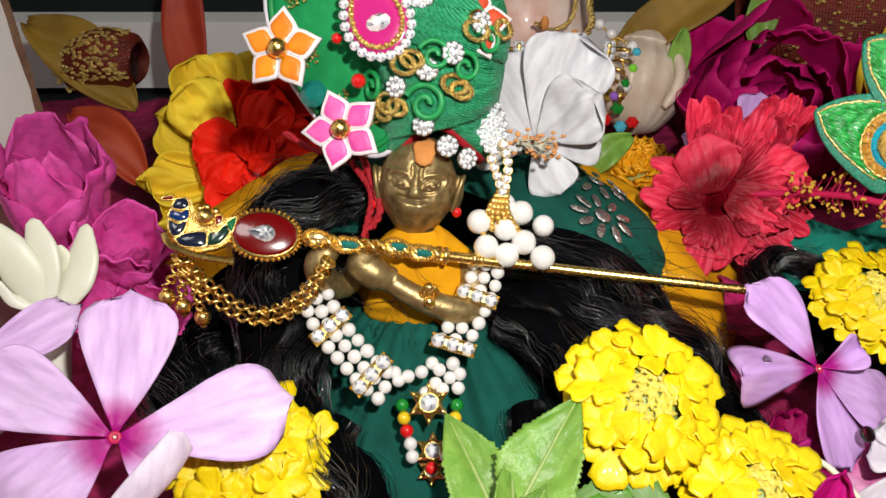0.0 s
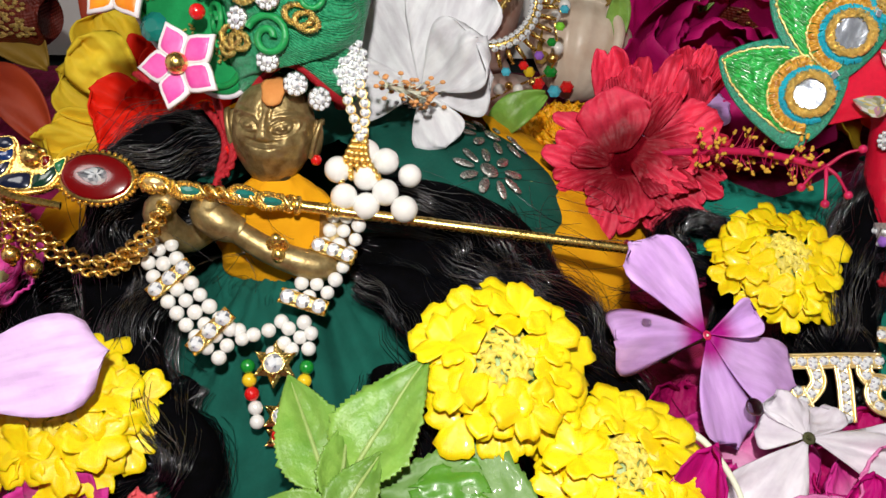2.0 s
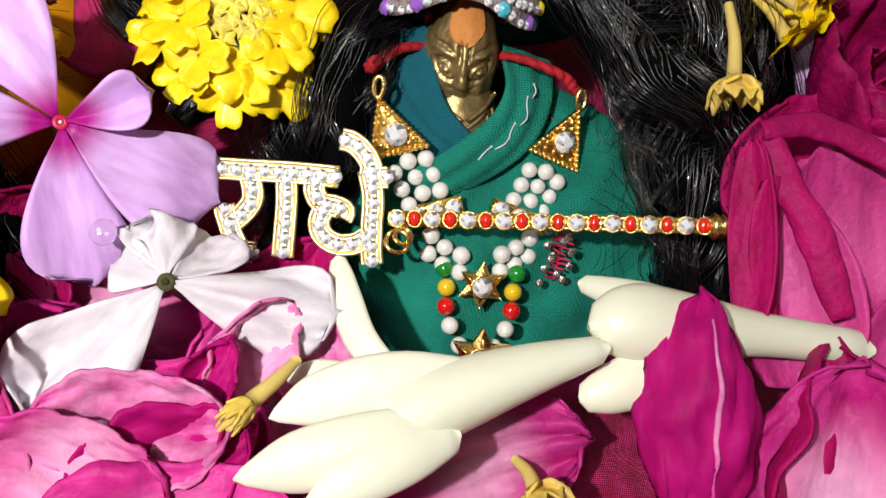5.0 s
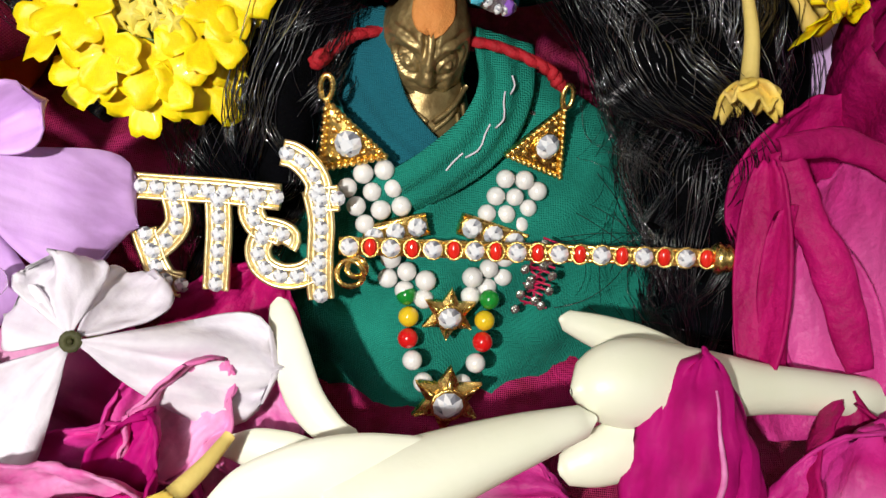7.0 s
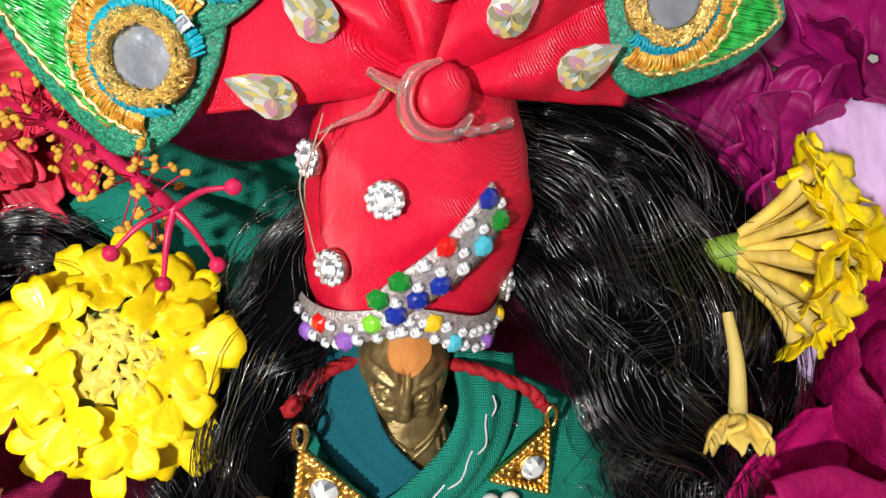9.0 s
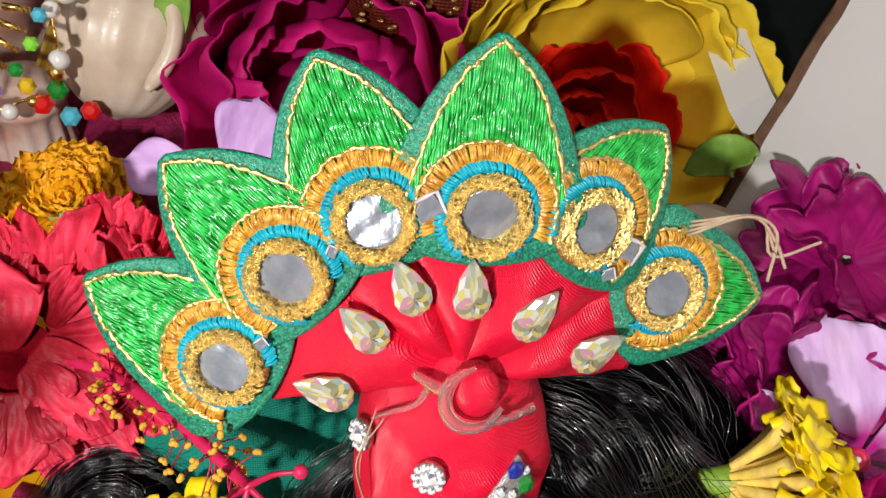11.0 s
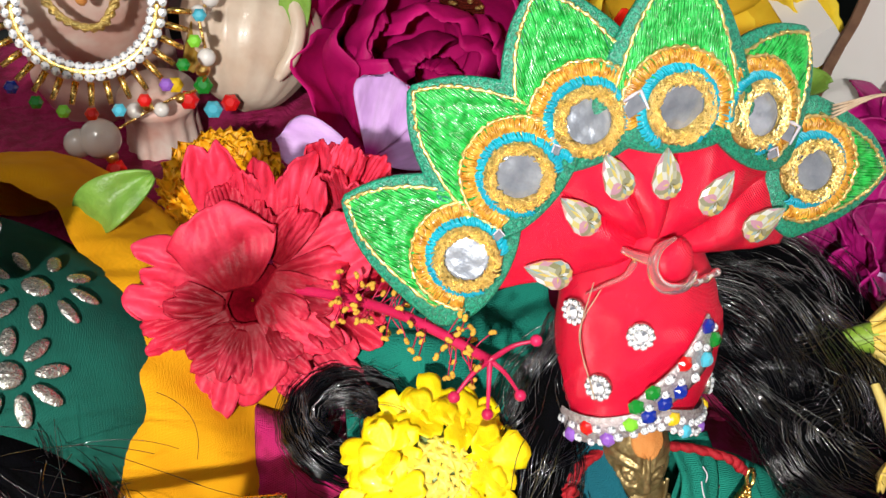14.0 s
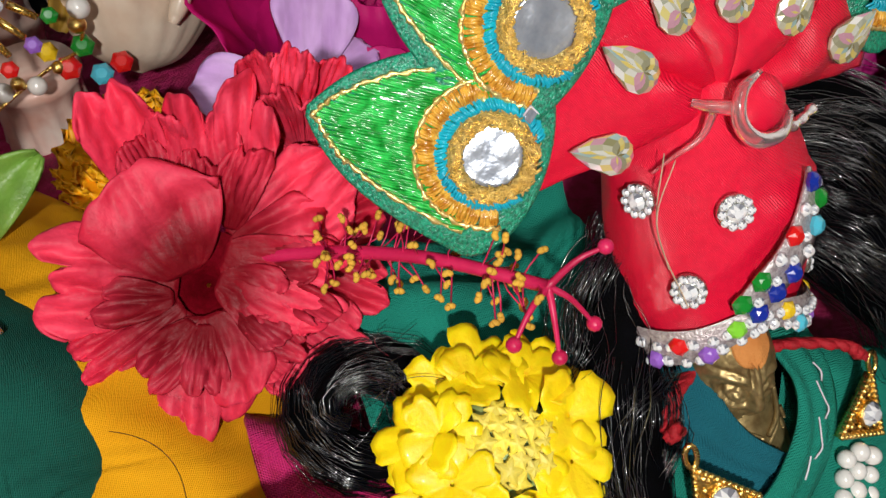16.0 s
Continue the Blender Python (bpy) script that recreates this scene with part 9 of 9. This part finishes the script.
def cloth_rose(m, label, size=1.0):
    """A cloth rose: broad yellow petals round a bunch of red ones."""
    cl = thing("cloth_rose", m @ Matrix.Scale(size, 4), label, "flower", "yellow and red cloth roses")
    for k, (x, y, z, a, tl, L, W, cup, mt) in enumerate(((-0.004, 0.010, -0.006, 118, 0, 0.030, 0.026, 0.30, SILK_YELLOW), (0.004, 0.012, -0.007, 80, -4, 0.030, 0.028, 0.30, SILK_YELLOW), (-0.006, 0.002, -0.004, 152, 4, 0.026, 0.024, 0.30, SILK_YELLOW), (-0.008, -0.006, -0.002, 186, 6, 0.025, 0.020, 0.28, SILK_YELLOW), (-0.008, -0.010, -0.001, 214, 8, 0.022, 0.016, 0.25, SILK_YELLOW), (0.010, 0.010, -0.008, 50, -6, 0.026, 0.020, 0.25, SILK_YELLOW), (-0.006, 0.006, 0.004, 132, 24, 0.022, 0.022, -0.25, SILK_YELLOW),
                                                       (0.0, 0.0, 0.004, 160, 16, 0.018, 0.018, 0.25, SILK_RED), (0.004, 0.002, 0.003, 78, 14, 0.022, 0.020, 0.25, SILK_RED), (0.004, -0.002, 0.004, 28, 8, 0.024, 0.022, 0.25, SILK_RED), (0.002, -0.004, 0.005, -30, 12, 0.024, 0.022, 0.25, SILK_RED), (0.0, -0.003, 0.006, -95, 16, 0.020, 0.022, 0.25, SILK_RED), (-0.001, -0.002, 0.006, 215, 22, 0.015, 0.016, 0.25, SILK_RED), (0.003, 0.0, 0.008, 110, 40, 0.012, 0.013, 0.3, SILK_RED), (0.003, 0.0, 0.008, -20, 42, 0.012, 0.013, 0.3, SILK_RED))):
        obj("petal", Geo().sheet(lambda u, v: broad(u, v, L, W * 1.15, cup, 300 + k), 18, 24, 0.0004), mt, cl, m=shift(x, y, z) @ spin(a - 90) @ Matrix.Rotation(radians(tl), 4, "X"))


cloth_rose(seat((-0.0640, 0.2330, 0.0260), (0.15, -0.72, 0.66), (0, 0.66, 0.72)), "yellow cloth rose with a large red heart")
yr = rose("cloth_rose", seat((0.1870, 0.2810, 0.0120), (-0.04, -0.66, 0.75), (0, 0.75, 0.66)), 0.0300, [
    (0.18, 3, 165, SILK_RED), (0.34, 4, 145, SILK_RED), (0.50, 4, 126, SILK_RED), (0.66, 5, 112, SILK_RED)], "yellow cloth rose with a red heart beside a white board", squash=0.9, seed=61, crisp=0.8, loose=5.0)
tagged(yr, group="yellow and red cloth roses")
ry = random.Random(6)
for k, (a, rad, top, wd) in enumerate(((-6, 0.80, 140, 0.62), (-58, 0.84, 134, 0.60), (48, 0.82, 138, 0.55), (-104, 0.90, 120, 0.55), (18, 0.98, 128, 0.60), (-34, 1.02, 124, 0.62), (76, 0.98, 122, 0.55), (-80, 1.06, 116, 0.55), (-2, 1.20, 112, 0.50), (50, 1.20, 108, 0.50), (-54, 1.22, 108, 0.50), (104, 1.10, 104, 0.50), (-112, 1.16, 100, 0.5))):
    obj("petal", Geo().sheet(rose_petal_fn(0.0300 * (0.40 + 0.74 * rad), wd * 1.35, radians(top * 0.84), 0.06, 640 + k, 0.9, 0.45), 18, 26, 0.0004), SILK_YELLOW, yr, m=spin(a) @ tumble(ry, 3.5))
rose("red_rose", seat((-0.0540, 0.2440, 0.0196), (0.0, -0.70, 0.7), (0, 0.8, 0.6)), 0.0170, [
    (0.3, 3, 150, SILK_RED), (0.55, 4, 132, SILK_RED), (0.8, 5, 116, SILK_RED), (1.05, 6, 104, SILK_RED)], "crumpled red cloth rose behind a turban", squash=0.9, seed=33, crisp=1.0, loose=8.0)


def blade(name, pts, w, mat, label, category="leaf"):
    p = smooth_path(pts, 20)

    def fn(u, v):
        q = np.stack([np.interp(u, np.linspace(0, 1, 20), p[:, i]) for i in range(3)], -1)
        t = np.gradient(q, axis=0)
        t /= np.linalg.norm(t, axis=-1, keepdims=True) + 1e-12
        s = np.cross(t, [0, -0.7, 0.7])
        s /= np.linalg.norm(s, axis=-1, keepdims=True) + 1e-12
        ww = w / 2 * np.sin(np.clip(u * 0.96 + 0.02, 0, 1) * math.pi) ** 0.7
        q = q + s * (v * ww)[..., None] + np.array([0, -0.7, 0.7]) * (0.12 * w * v * v + 0.04 * w * np.sin(v * 5 + u * 7))[..., None]
        return q[..., 0], q[..., 1], q[..., 2]
    return tagged(obj(name, Geo().sheet(fn, 19, 10, 0.0005), mat), label, category)


blade("cloth_leaf", [(0.058, 0.270, 0.030), (0.075, 0.292, 0.046), (0.100, 0.300, 0.060), (0.112, 0.310, 0.070)], 0.018, LEAF_DRY, "golden brown cloth leaf at the back", "leaf")
blade("cloth_leaf", [(-0.108, 0.262, 0.030), (-0.126, 0.272, 0.046), (-0.146, 0.280, 0.055)], 0.022, LEAF_DRY, "golden brown cloth leaf beside a white board", "leaf")
blade("cloth_leaf", [(-0.086, 0.262, 0.030), (-0.093, 0.285, 0.050), (-0.092, 0.300, 0.075)], 0.016, RUST, "rust red cloth leaf standing upright", "leaf")
blade("cloth_leaf", [(-0.100, 0.235, 0.015), (-0.110, 0.242, 0.030), (-0.124, 0.248, 0.036)], 0.016, RUST, "rust red cloth leaf beside a yellow rose", "leaf")
blade("cloth_leaf", [(-0.060, 0.262, 0.020), (-0.045, 0.272, 0.040), (-0.030, 0.275, 0.050)], 0.020, LEAF_DRY, "golden brown cloth leaf behind a rose", "leaf")
blade("cloth_leaf", [(0.116, 0.292, 0.040), (0.118, 0.296, 0.052), (0.121, 0.300, 0.072)], 0.012, LEAF, "small green cloth leaf over the peony", "leaf")
blade("cloth_leaf", [(0.083, 0.275, 0.030), (0.085, 0.280, 0.042), (0.086, 0.282, 0.052)], 0.008, LEAF, "small green cloth leaf beside the shell", "leaf")
blade("cloth_leaf", [(0.198, 0.292, 0.040), (0.208, 0.300, 0.060), (0.216, 0.300, 0.075)], 0.018, RUST, "red cloth leaf behind a yellow rose", "leaf")
blade("cloth_leaf", [(0.205, 0.250, 0.030), (0.209, 0.245, 0.040), (0.211, 0.238, 0.046)], 0.010, LEAF, "green cloth leaf beside a yellow rose", "leaf")
blade("green_bud", [(0.040, 0.215, 0.030), (0.046, 0.212, 0.040), (0.056, 0.216, 0.044)], 0.010, LEAF, "pale green bud beside a saffron shawl", "bud")


def bundle(name, p, q, R, mat, label):
    g = Geo()
    pts = smooth_path([p, tuple((np.array(p) + np.array(q)) / 2 + [0, 0, 0.004]), q], 20)
    g.tube(pts, np.interp(np.linspace(0, 1, 20), [0, 0.1, 0.5, 0.9, 1], [R * 0.7, R, R * 1.08, R, R * 0.7]), 24)
    t = tagged(obj(name, g, mat), label, "cloth roll")
    zz = Geo()
    rb = np.random.RandomState(int(R * 1e5))
    d = np.array(q) - np.array(p)
    d /= np.linalg.norm(d)
    for k in range(260):
        i = rb.randint(1, 19)
        a = rb.uniform(-2.0, 0.4)
        e1 = np.cross(d, [0, 0, 1.0])
        e1 /= np.linalg.norm(e1)
        e2 = np.cross(e1, d)
        c = pts[i] + d * rb.uniform(-0.002, 0.002) + (R * 1.06) * (math.cos(a) * e1 - math.sin(a) * e2)
        zz.ball(tuple(c), (0.0010, 0.0008, 0.0006), 6, 4)
    obj("gold_work", zz, ZARI, t, "flecks of gold thread")
    return t


bundle("brocade_roll", (0.122, 0.318, 0.040), (0.205, 0.318, 0.046), 0.026, RUST_BROCADE, "rust red brocade roll with gold flecks at the back")
bundle("brocade_roll", (-0.1328, 0.2760, 0.0369), (-0.1060, 0.2700, 0.0446), 0.0095, RUST_BROCADE, "rolled rust brocade with gold flecks beside a white board")

# shell with a jewelled pendant
shl = thing("white_shell", seat((0.0740, 0.2850, 0.030), (0.15, -0.75, 0.6), (0.2, 0.5, 0.8)), "pale ribbed conch shell at the back of the altar", "shell")


def whorl(p, a, s):
    k = 1 + 0.035 * np.cos(16 * a) * np.sin(s * math.pi) + 0.05 * np.sin(a * 2 + s * 5)
    p[..., 0] *= k
    p[..., 1] *= k * 0.8
    return p


sp2 = smooth_path([(0.0005, -0.020, 0), (0.0100, -0.016, 0), (0.0175, -0.004, 0), (0.0180, 0.006, 0), (0.0120, 0.013, 0), (0.0115, 0.0145, 0), (0.0060, 0.019, 0), (0.0005, 0.023, 0)], 40)
obj("shell_body", Geo().lathe(sp2[:, :2], 60, whorl, m=Matrix.Rotation(radians(-90), 4, "X") @ spin(20)), SHELL, shl, "cream ribbed shell body")
obj("shell_lip", Geo().tube(smooth_path([(0.006, -0.011, 0.012), (0.009, -0.003, 0.0135), (0.009, 0.005, 0.0130), (0.005, 0.012, 0.0100)], 16), np.array([0.001, 0.0016] + [0.002] * 12 + [0.0016, 0.001]), 10), SHELL, shl)
urn = thing("carved_idol", seat((0.0300, 0.3060, 0.000), (0, -0.15, 0.99), (0, 0.9, 0.4)) @ Matrix.Scale(1.25, 4), "small pale painted stone behind a jewelled pendant", "idol")
obj("stone_body", Geo().lathe(smooth_path([(0.014, 0.0, 0), (0.016, 0.010, 0), (0.0145, 0.016, 0), (0.0185, 0.030, 0), (0.0190, 0.044, 0), (0.010, 0.056, 0), (0.0005, 0.058, 0)], 40)[:, :2], 48, lambda p, a, s: np.stack([p[..., 0] * (1 + 0.03 * np.cos(12 * a) * (s < 0.4)), p[..., 1] * (1 + 0.03 * np.cos(12 * a) * (s < 0.4)), p[..., 2]], -1)), MARBLE, urn, "cream and pink painted stone")
pend = thing("jewelled_pendant", seat((0.0402, 0.2600, 0.0550), (0, -0.72, 0.69), (0, 0.69, 0.72)), "half-ring rhinestone pendant with gold rays and coloured beads", "pendant")
cols = ("lime", "turquoise", "red", "blue", "green", "lime", "red", "turquoise", "red", "violet", "green")
for k in range(46):
    a = math.pi + math.pi * (k % 23) / 22
    rr = 0.0140 + 0.0020 * (k // 23)
    put("rhinestone", STONE_MESH, pend, shift(rr * math.cos(a), rr * math.sin(a), 0.001) @ Matrix.Scale(0.00115, 4))
obj("gold_arc", Geo().tube([(0.0150 * math.cos(a), 0.0150 * math.sin(a), 0.0) for a in np.linspace(math.pi, 2 * math.pi, 30)], 0.0016, 8), GOLD, pend)
for k in range(17):
    a = math.pi + math.pi * (k + 0.5) / 17
    obj("gold_ray", Geo().tube([(0.0172 * math.cos(a), 0.0172 * math.sin(a), 0), (0.0222 * math.cos(a), 0.0222 * math.sin(a), 0.0005)], [0.0008, 0.0006], 7), GOLD, pend)
for k in range(13):
    a = math.pi + math.pi * (k + 0.5) / 13
    put("coloured_stone", SQUARE[cols[k % 11]], pend, shift(0.0240 * math.cos(a), 0.0240 * math.sin(a), 0.001) @ Matrix.Scale(0.0016, 4))
string = thing("pearl_string", shift(0.0600, 0.2750, 0.0330), "string of pearls, gold caps and coloured beads hanging over a shell", "bead string")
SO = Vector((0.0600, 0.2750, 0.0330))
for q, rr in (((0.0545, 0.2770, 0.0555), 0.0019), ((0.0585, 0.2745, 0.0530), 0.0019), ((0.0655, 0.2705, 0.0500), 0.0021), ((0.0625, 0.2690, 0.0470), 0.0019), ((0.0635, 0.2640, 0.0380), 0.0022), ((0.0448, 0.2620, 0.0240), 0.0021), ((0.0512, 0.2620, 0.0242), 0.0019), ((0.0366, 0.2565, 0.0200), 0.0050), ((0.0316, 0.2560, 0.0192), 0.0036)):
    dot("pearl", PEARL_MESH, string, Vector(q) - SO, rr)
for q, rr in (((0.0595, 0.2730, 0.0505), 0.0016), ((0.0622, 0.2640, 0.0345), 0.0018), ((0.0480, 0.2620, 0.0255), 0.0014), ((0.0560, 0.2640, 0.0260), 0.0014), ((0.0390, 0.2535, 0.0165), 0.0016)):
    dot("gold_bead", BEADS["gold"], string, Vector(q) - SO, rr)
for q, c, rr in (((0.0549, 0.2655, 0.0290), "yellow", 0.0021), ((0.0578, 0.2640, 0.0255), "red", 0.0026), ((0.0635, 0.2630, 0.0232), "turquoise", 0.0024), ((0.0678, 0.2640, 0.0244), "red", 0.0024), ((0.0397, 0.2520, 0.0140), "red", 0.0026), ((0.0618, 0.2638, 0.0300), "green", 0.0024)):
    put("coloured_stone", SQUARE[c], string, seat(Vector(q) - SO, (0, -0.7, 0.7), (0, 1, 0)) @ Matrix.Scale(rr, 4))
obj("string", Geo().tube(smooth_path([(-0.0055, 0.0020, 0.0225), (-0.0015, -0.0005, 0.0200), (0.0050, -0.0045, 0.0170), (0.0025, -0.0062, 0.0130), (0.0035, -0.0108, 0.0040), (0.0010, -0.0112, -0.0035), (-0.0045, -0.0105, -0.0065), (-0.0120, -0.0132, -0.0090), (-0.0234, -0.0185, -0.0130), (-0.0284, -0.0190, -0.0138)], 50), 0.0004, 6), GOLD, string, "thin gold wire")
pedestal = thing("fluted_pedestal", shift(0.0480, 0.2780, 0.0), "low fluted white marble pedestal under an idol", "pedestal")
obj("shaft", Geo().lathe([(0.0105, 0.0), (0.0098, 0.004), (0.0092, 0.012), (0.0100, 0.0150), (0.0108, 0.0165), (0.0098, 0.0185), (0.0, 0.0185)], 72, lambda p, a, s: np.stack([p[..., 0] * (1 + 0.05 * np.cos(14 * a) * (s < 0.5)), p[..., 1] * (1 + 0.05 * np.cos(14 * a) * (s < 0.5)), p[..., 2]], -1)), MARBLE, pedestal, "fluted shaft")
garland = thing("gold_garland", shift(0.0400, 0.2700, 0.0550), "gold cords and orange tassels draped over a pale idol", "garland")
GO = Vector((0.0400, 0.2700, 0.0550))
for pts, rr in (([(0.0490, 0.2740, 0.0720), (0.0496, 0.2715, 0.0640), (0.0503, 0.2690, 0.0585), (0.0462, 0.2650, 0.0535)], 0.0012), ([(0.0462, 0.2650, 0.0535), (0.0420, 0.2600, 0.0490), (0.0351, 0.2605, 0.0501), (0.0300, 0.2640, 0.0545)], 0.0010), ([(0.0440, 0.2780, 0.0740), (0.0450, 0.2735, 0.0660), (0.0430, 0.2690, 0.0600), (0.0370, 0.2675, 0.0570), (0.0310, 0.2690, 0.0590)], 0.0008)):
    p = smooth_path([tuple(Vector(q) - GO) for q in pts], 40)
    for ph in (0, math.pi):
        w = np.arange(40) * 0.9 + ph
        obj("cord", Geo().tube(p + np.stack([rr * 0.5 * np.cos(w), 0 * w, rr * 0.5 * np.sin(w)], -1), rr * 0.7, 7), ZARI, garland, "twisted gold cord")
for q in ((0.0440, 0.2640, 0.0560), (0.0385, 0.2640, 0.0545), (0.0340, 0.2660, 0.0600)):
    obj("tassel", Geo().ball(tuple(Vector(q) - GO), (0.0015, 0.0015, 0.0026), 10, 8), TILAK, garland, "orange tassel")


# pink roses and the white tuberose at the left
def bud_rose(name, base, tip, R, label, petals, seed, mat):
    """A half-open bud: tall petals wrapped round an axis, their tips pointed and bent outwards."""
    b, e = Vector(base), Vector(tip)
    t = thing(name, seat(b, e - b, (0, -1, 0.2)), label, "flower")
    H = (e - b).length
    rb = random.Random(seed)
    for k, (ang, half, rad, high, flare) in enumerate(petals):
        def fn(u, v, half=half, rad=rad, high=high, flare=flare, s=seed + k):
            a = v * radians(half) * (0.55 + 0.6 * np.sin(np.clip(u * 1.1, 0, 1) * math.pi * 0.62)) * (1 - 0.45 * u ** 4)
            r = R * rad * (0.35 + 0.75 * np.sin(np.clip(u * 0.95 + 0.03, 0, 1) * math.pi * 0.72) + flare * u ** 4) * (1 + 0.11 * fuzz(u * 2.5, v * 2.5, seed=s) + 0.035 * np.sin(v * 9 + s + 2 * u) * u)
            return r * np.sin(a), r * np.cos(a), H * high * u * (1 - 0.22 * v * v * u ** 2) + 0.02 * H * fuzz(v * 3, u, seed=s + 1)
        obj("petal", Geo().sheet(fn, 20, 20, 0.0004), mat, t, m=spin(ang))
    obj("flower_base", Geo().ball((0, 0, 0.001), (R * 0.4, R * 0.4, R * 0.3), 12, 7), STEM, t)
    return t


bud_rose("pink_rose", (-0.0970, 0.1720, 0.0300), (-0.0925, 0.1690, 0.0700), 0.0105, "half-open pink rose beside a white board", [
    (0, 70, 0.95, 1.0, 0.1), (75, 65, 1.05, 0.92, 0.3), (-70, 65, 1.05, 0.97, 0.2), (150, 75, 1.0, 0.98, 0.1), (-150, 75, 1.0, 1.02, 0.1), (30, 60, 0.7, 0.98, 0.0)], 61, PINK)
bud_rose("pink_rose", (-0.0830, 0.1620, 0.0330), (-0.0745, 0.1610, 0.0500), 0.0080, "crumpled pink rose beside a peacock flute", [
    (10, 70, 1.0, 0.95, 0.4), (90, 65, 1.05, 0.9, 0.5), (-80, 65, 1.05, 0.9, 0.5), (180, 80, 1.0, 1.0, 0.3), (40, 55, 0.7, 0.98, 0.1)], 62, PINK)
rose("pink_rose", seat((-0.0740, 0.1530, 0.026), (0.1, -0.45, 0.87), (0, 1, 0)), 0.0105, [
    (0.6, 4, 110, PINK), (1.0, 5, 95, PINK)], "pink rose under another rose", squash=1.0, seed=63)
tuberose("open white tuberose beside a white board", [((-0.0862, 0.1290, 0.0270), (-0.0870, 0.1338, 0.0331), (-0.0876, 0.1375, 0.0380), (-0.0880, 0.1412, 0.0432)), (0.0032, 0.0038, 0.0042, 0.0040), 0.9], [
    (((-0.0893, 0.1405, 0.0433), (-0.0941, 0.1442, 0.0516), (-0.1004, 0.1479, 0.0610)), (0.0030, 0.0048, 0.0044, 0.0012), 0.30), (((-0.0886, 0.1408, 0.0436), (-0.0891, 0.1461, 0.0508), (-0.0913, 0.1511, 0.0586)), (0.0028, 0.0040, 0.0038, 0.0014), 0.30),
    (((-0.0858, 0.1415, 0.0420), (-0.0822, 0.1475, 0.0474), (-0.0812, 0.1543, 0.0550)), (0.0032, 0.0046, 0.0038, 0.0012), 0.34), (((-0.0860, 0.1445, 0.0440), (-0.0856, 0.1486, 0.0490), (-0.0870, 0.1500, 0.0520)), (0.0020, 0.0020, 0.0014, 0.0008), 0.35),
    (((-0.0900, 0.1400, 0.0425), (-0.0945, 0.1390, 0.0450), (-0.0975, 0.1404, 0.0494)), (0.0014, 0.0014, 0.0008), 0.35)])

# violet blossoms at the right
for p, R, sd, n in (((0.1900, 0.1960, 0.026), 0.021, 71, (-0.1, -0.55, 0.83)), ((0.2230, 0.2120, 0.044), 0.022, 72, (-0.35, -0.4, 0.85)), ((0.2020, 0.1880, 0.036), 0.018, 73, (0.0, -0.5, 0.86))):
    fl_ = thing("violet_blossom", seat(p, n, (0, 0.8, 0.5)), "ruffled magenta violet blossom beside the fan crown", "flower", "violet blossoms")
    rv = random.Random(sd)
    for k in range(9):
        lobed(fl_, VIOLET, k * 73 + rv.uniform(-12, 12), R * rv.uniform(0.8, 1.1), R * rv.uniform(0.9, 1.1), 8 + 5.5 * k, sd + k * 3, 3, wav=0.14)
tagged(obj("dried_pod", Geo().lathe(smooth_path([(0.001, 0, 0), (0.006, 0.004, 0), (0.008, 0.012, 0), (0.004, 0.020, 0), (0.0005, 0.022, 0)], 20)[:, :2], 20, lambda p, a, s: p * (1 + 0.08 * np.cos(7 * a))[..., None], m=seat((0.196, 0.236, 0.020), (0.7, -0.3, 0.5), (0, 1, 0))), SHELL), "pale dried pod lying behind the fan crown", "pod")
# teal cloth pieces under the hibiscus and hair
teal = Geo().sheet(lambda u, v: (0.090 + 0.043 * u, 0.178 + 0.018 * v, 0.029 + 0.004 * np.sin(u * 5 + v * 2) + 0.002 * np.sin(v * 9 + u * 4)), 24, 18, 0.0008)
tagged(obj("teal_cloth", teal, CLOTH_TURQ), "crumpled turquoise cloth under the hibiscus", "cloth")
teal = Geo().sheet(lambda u, v: (0.145 + 0.05 * u, 0.196 + 0.016 * v, 0.022 + 0.005 * np.sin(u * 5 + v * 2) + 0.002 * np.sin(v * 9 + u * 4)), 24, 18, 0.0008)
tagged(obj("teal_cloth", teal, CLOTH_TURQ), "crumpled turquoise cloth behind black hair", "cloth")
mag = Geo().sheet(lambda u, v: (0.074 + 0.016 * u, 0.166 + 0.010 * v, 0.022 + 0.004 * np.sin(u * 4 + v * 3)), 18, 14, 0.0008)
tagged(obj("magenta_cloth", mag, BROCADE), "fold of magenta brocade under the hibiscus", "cloth")
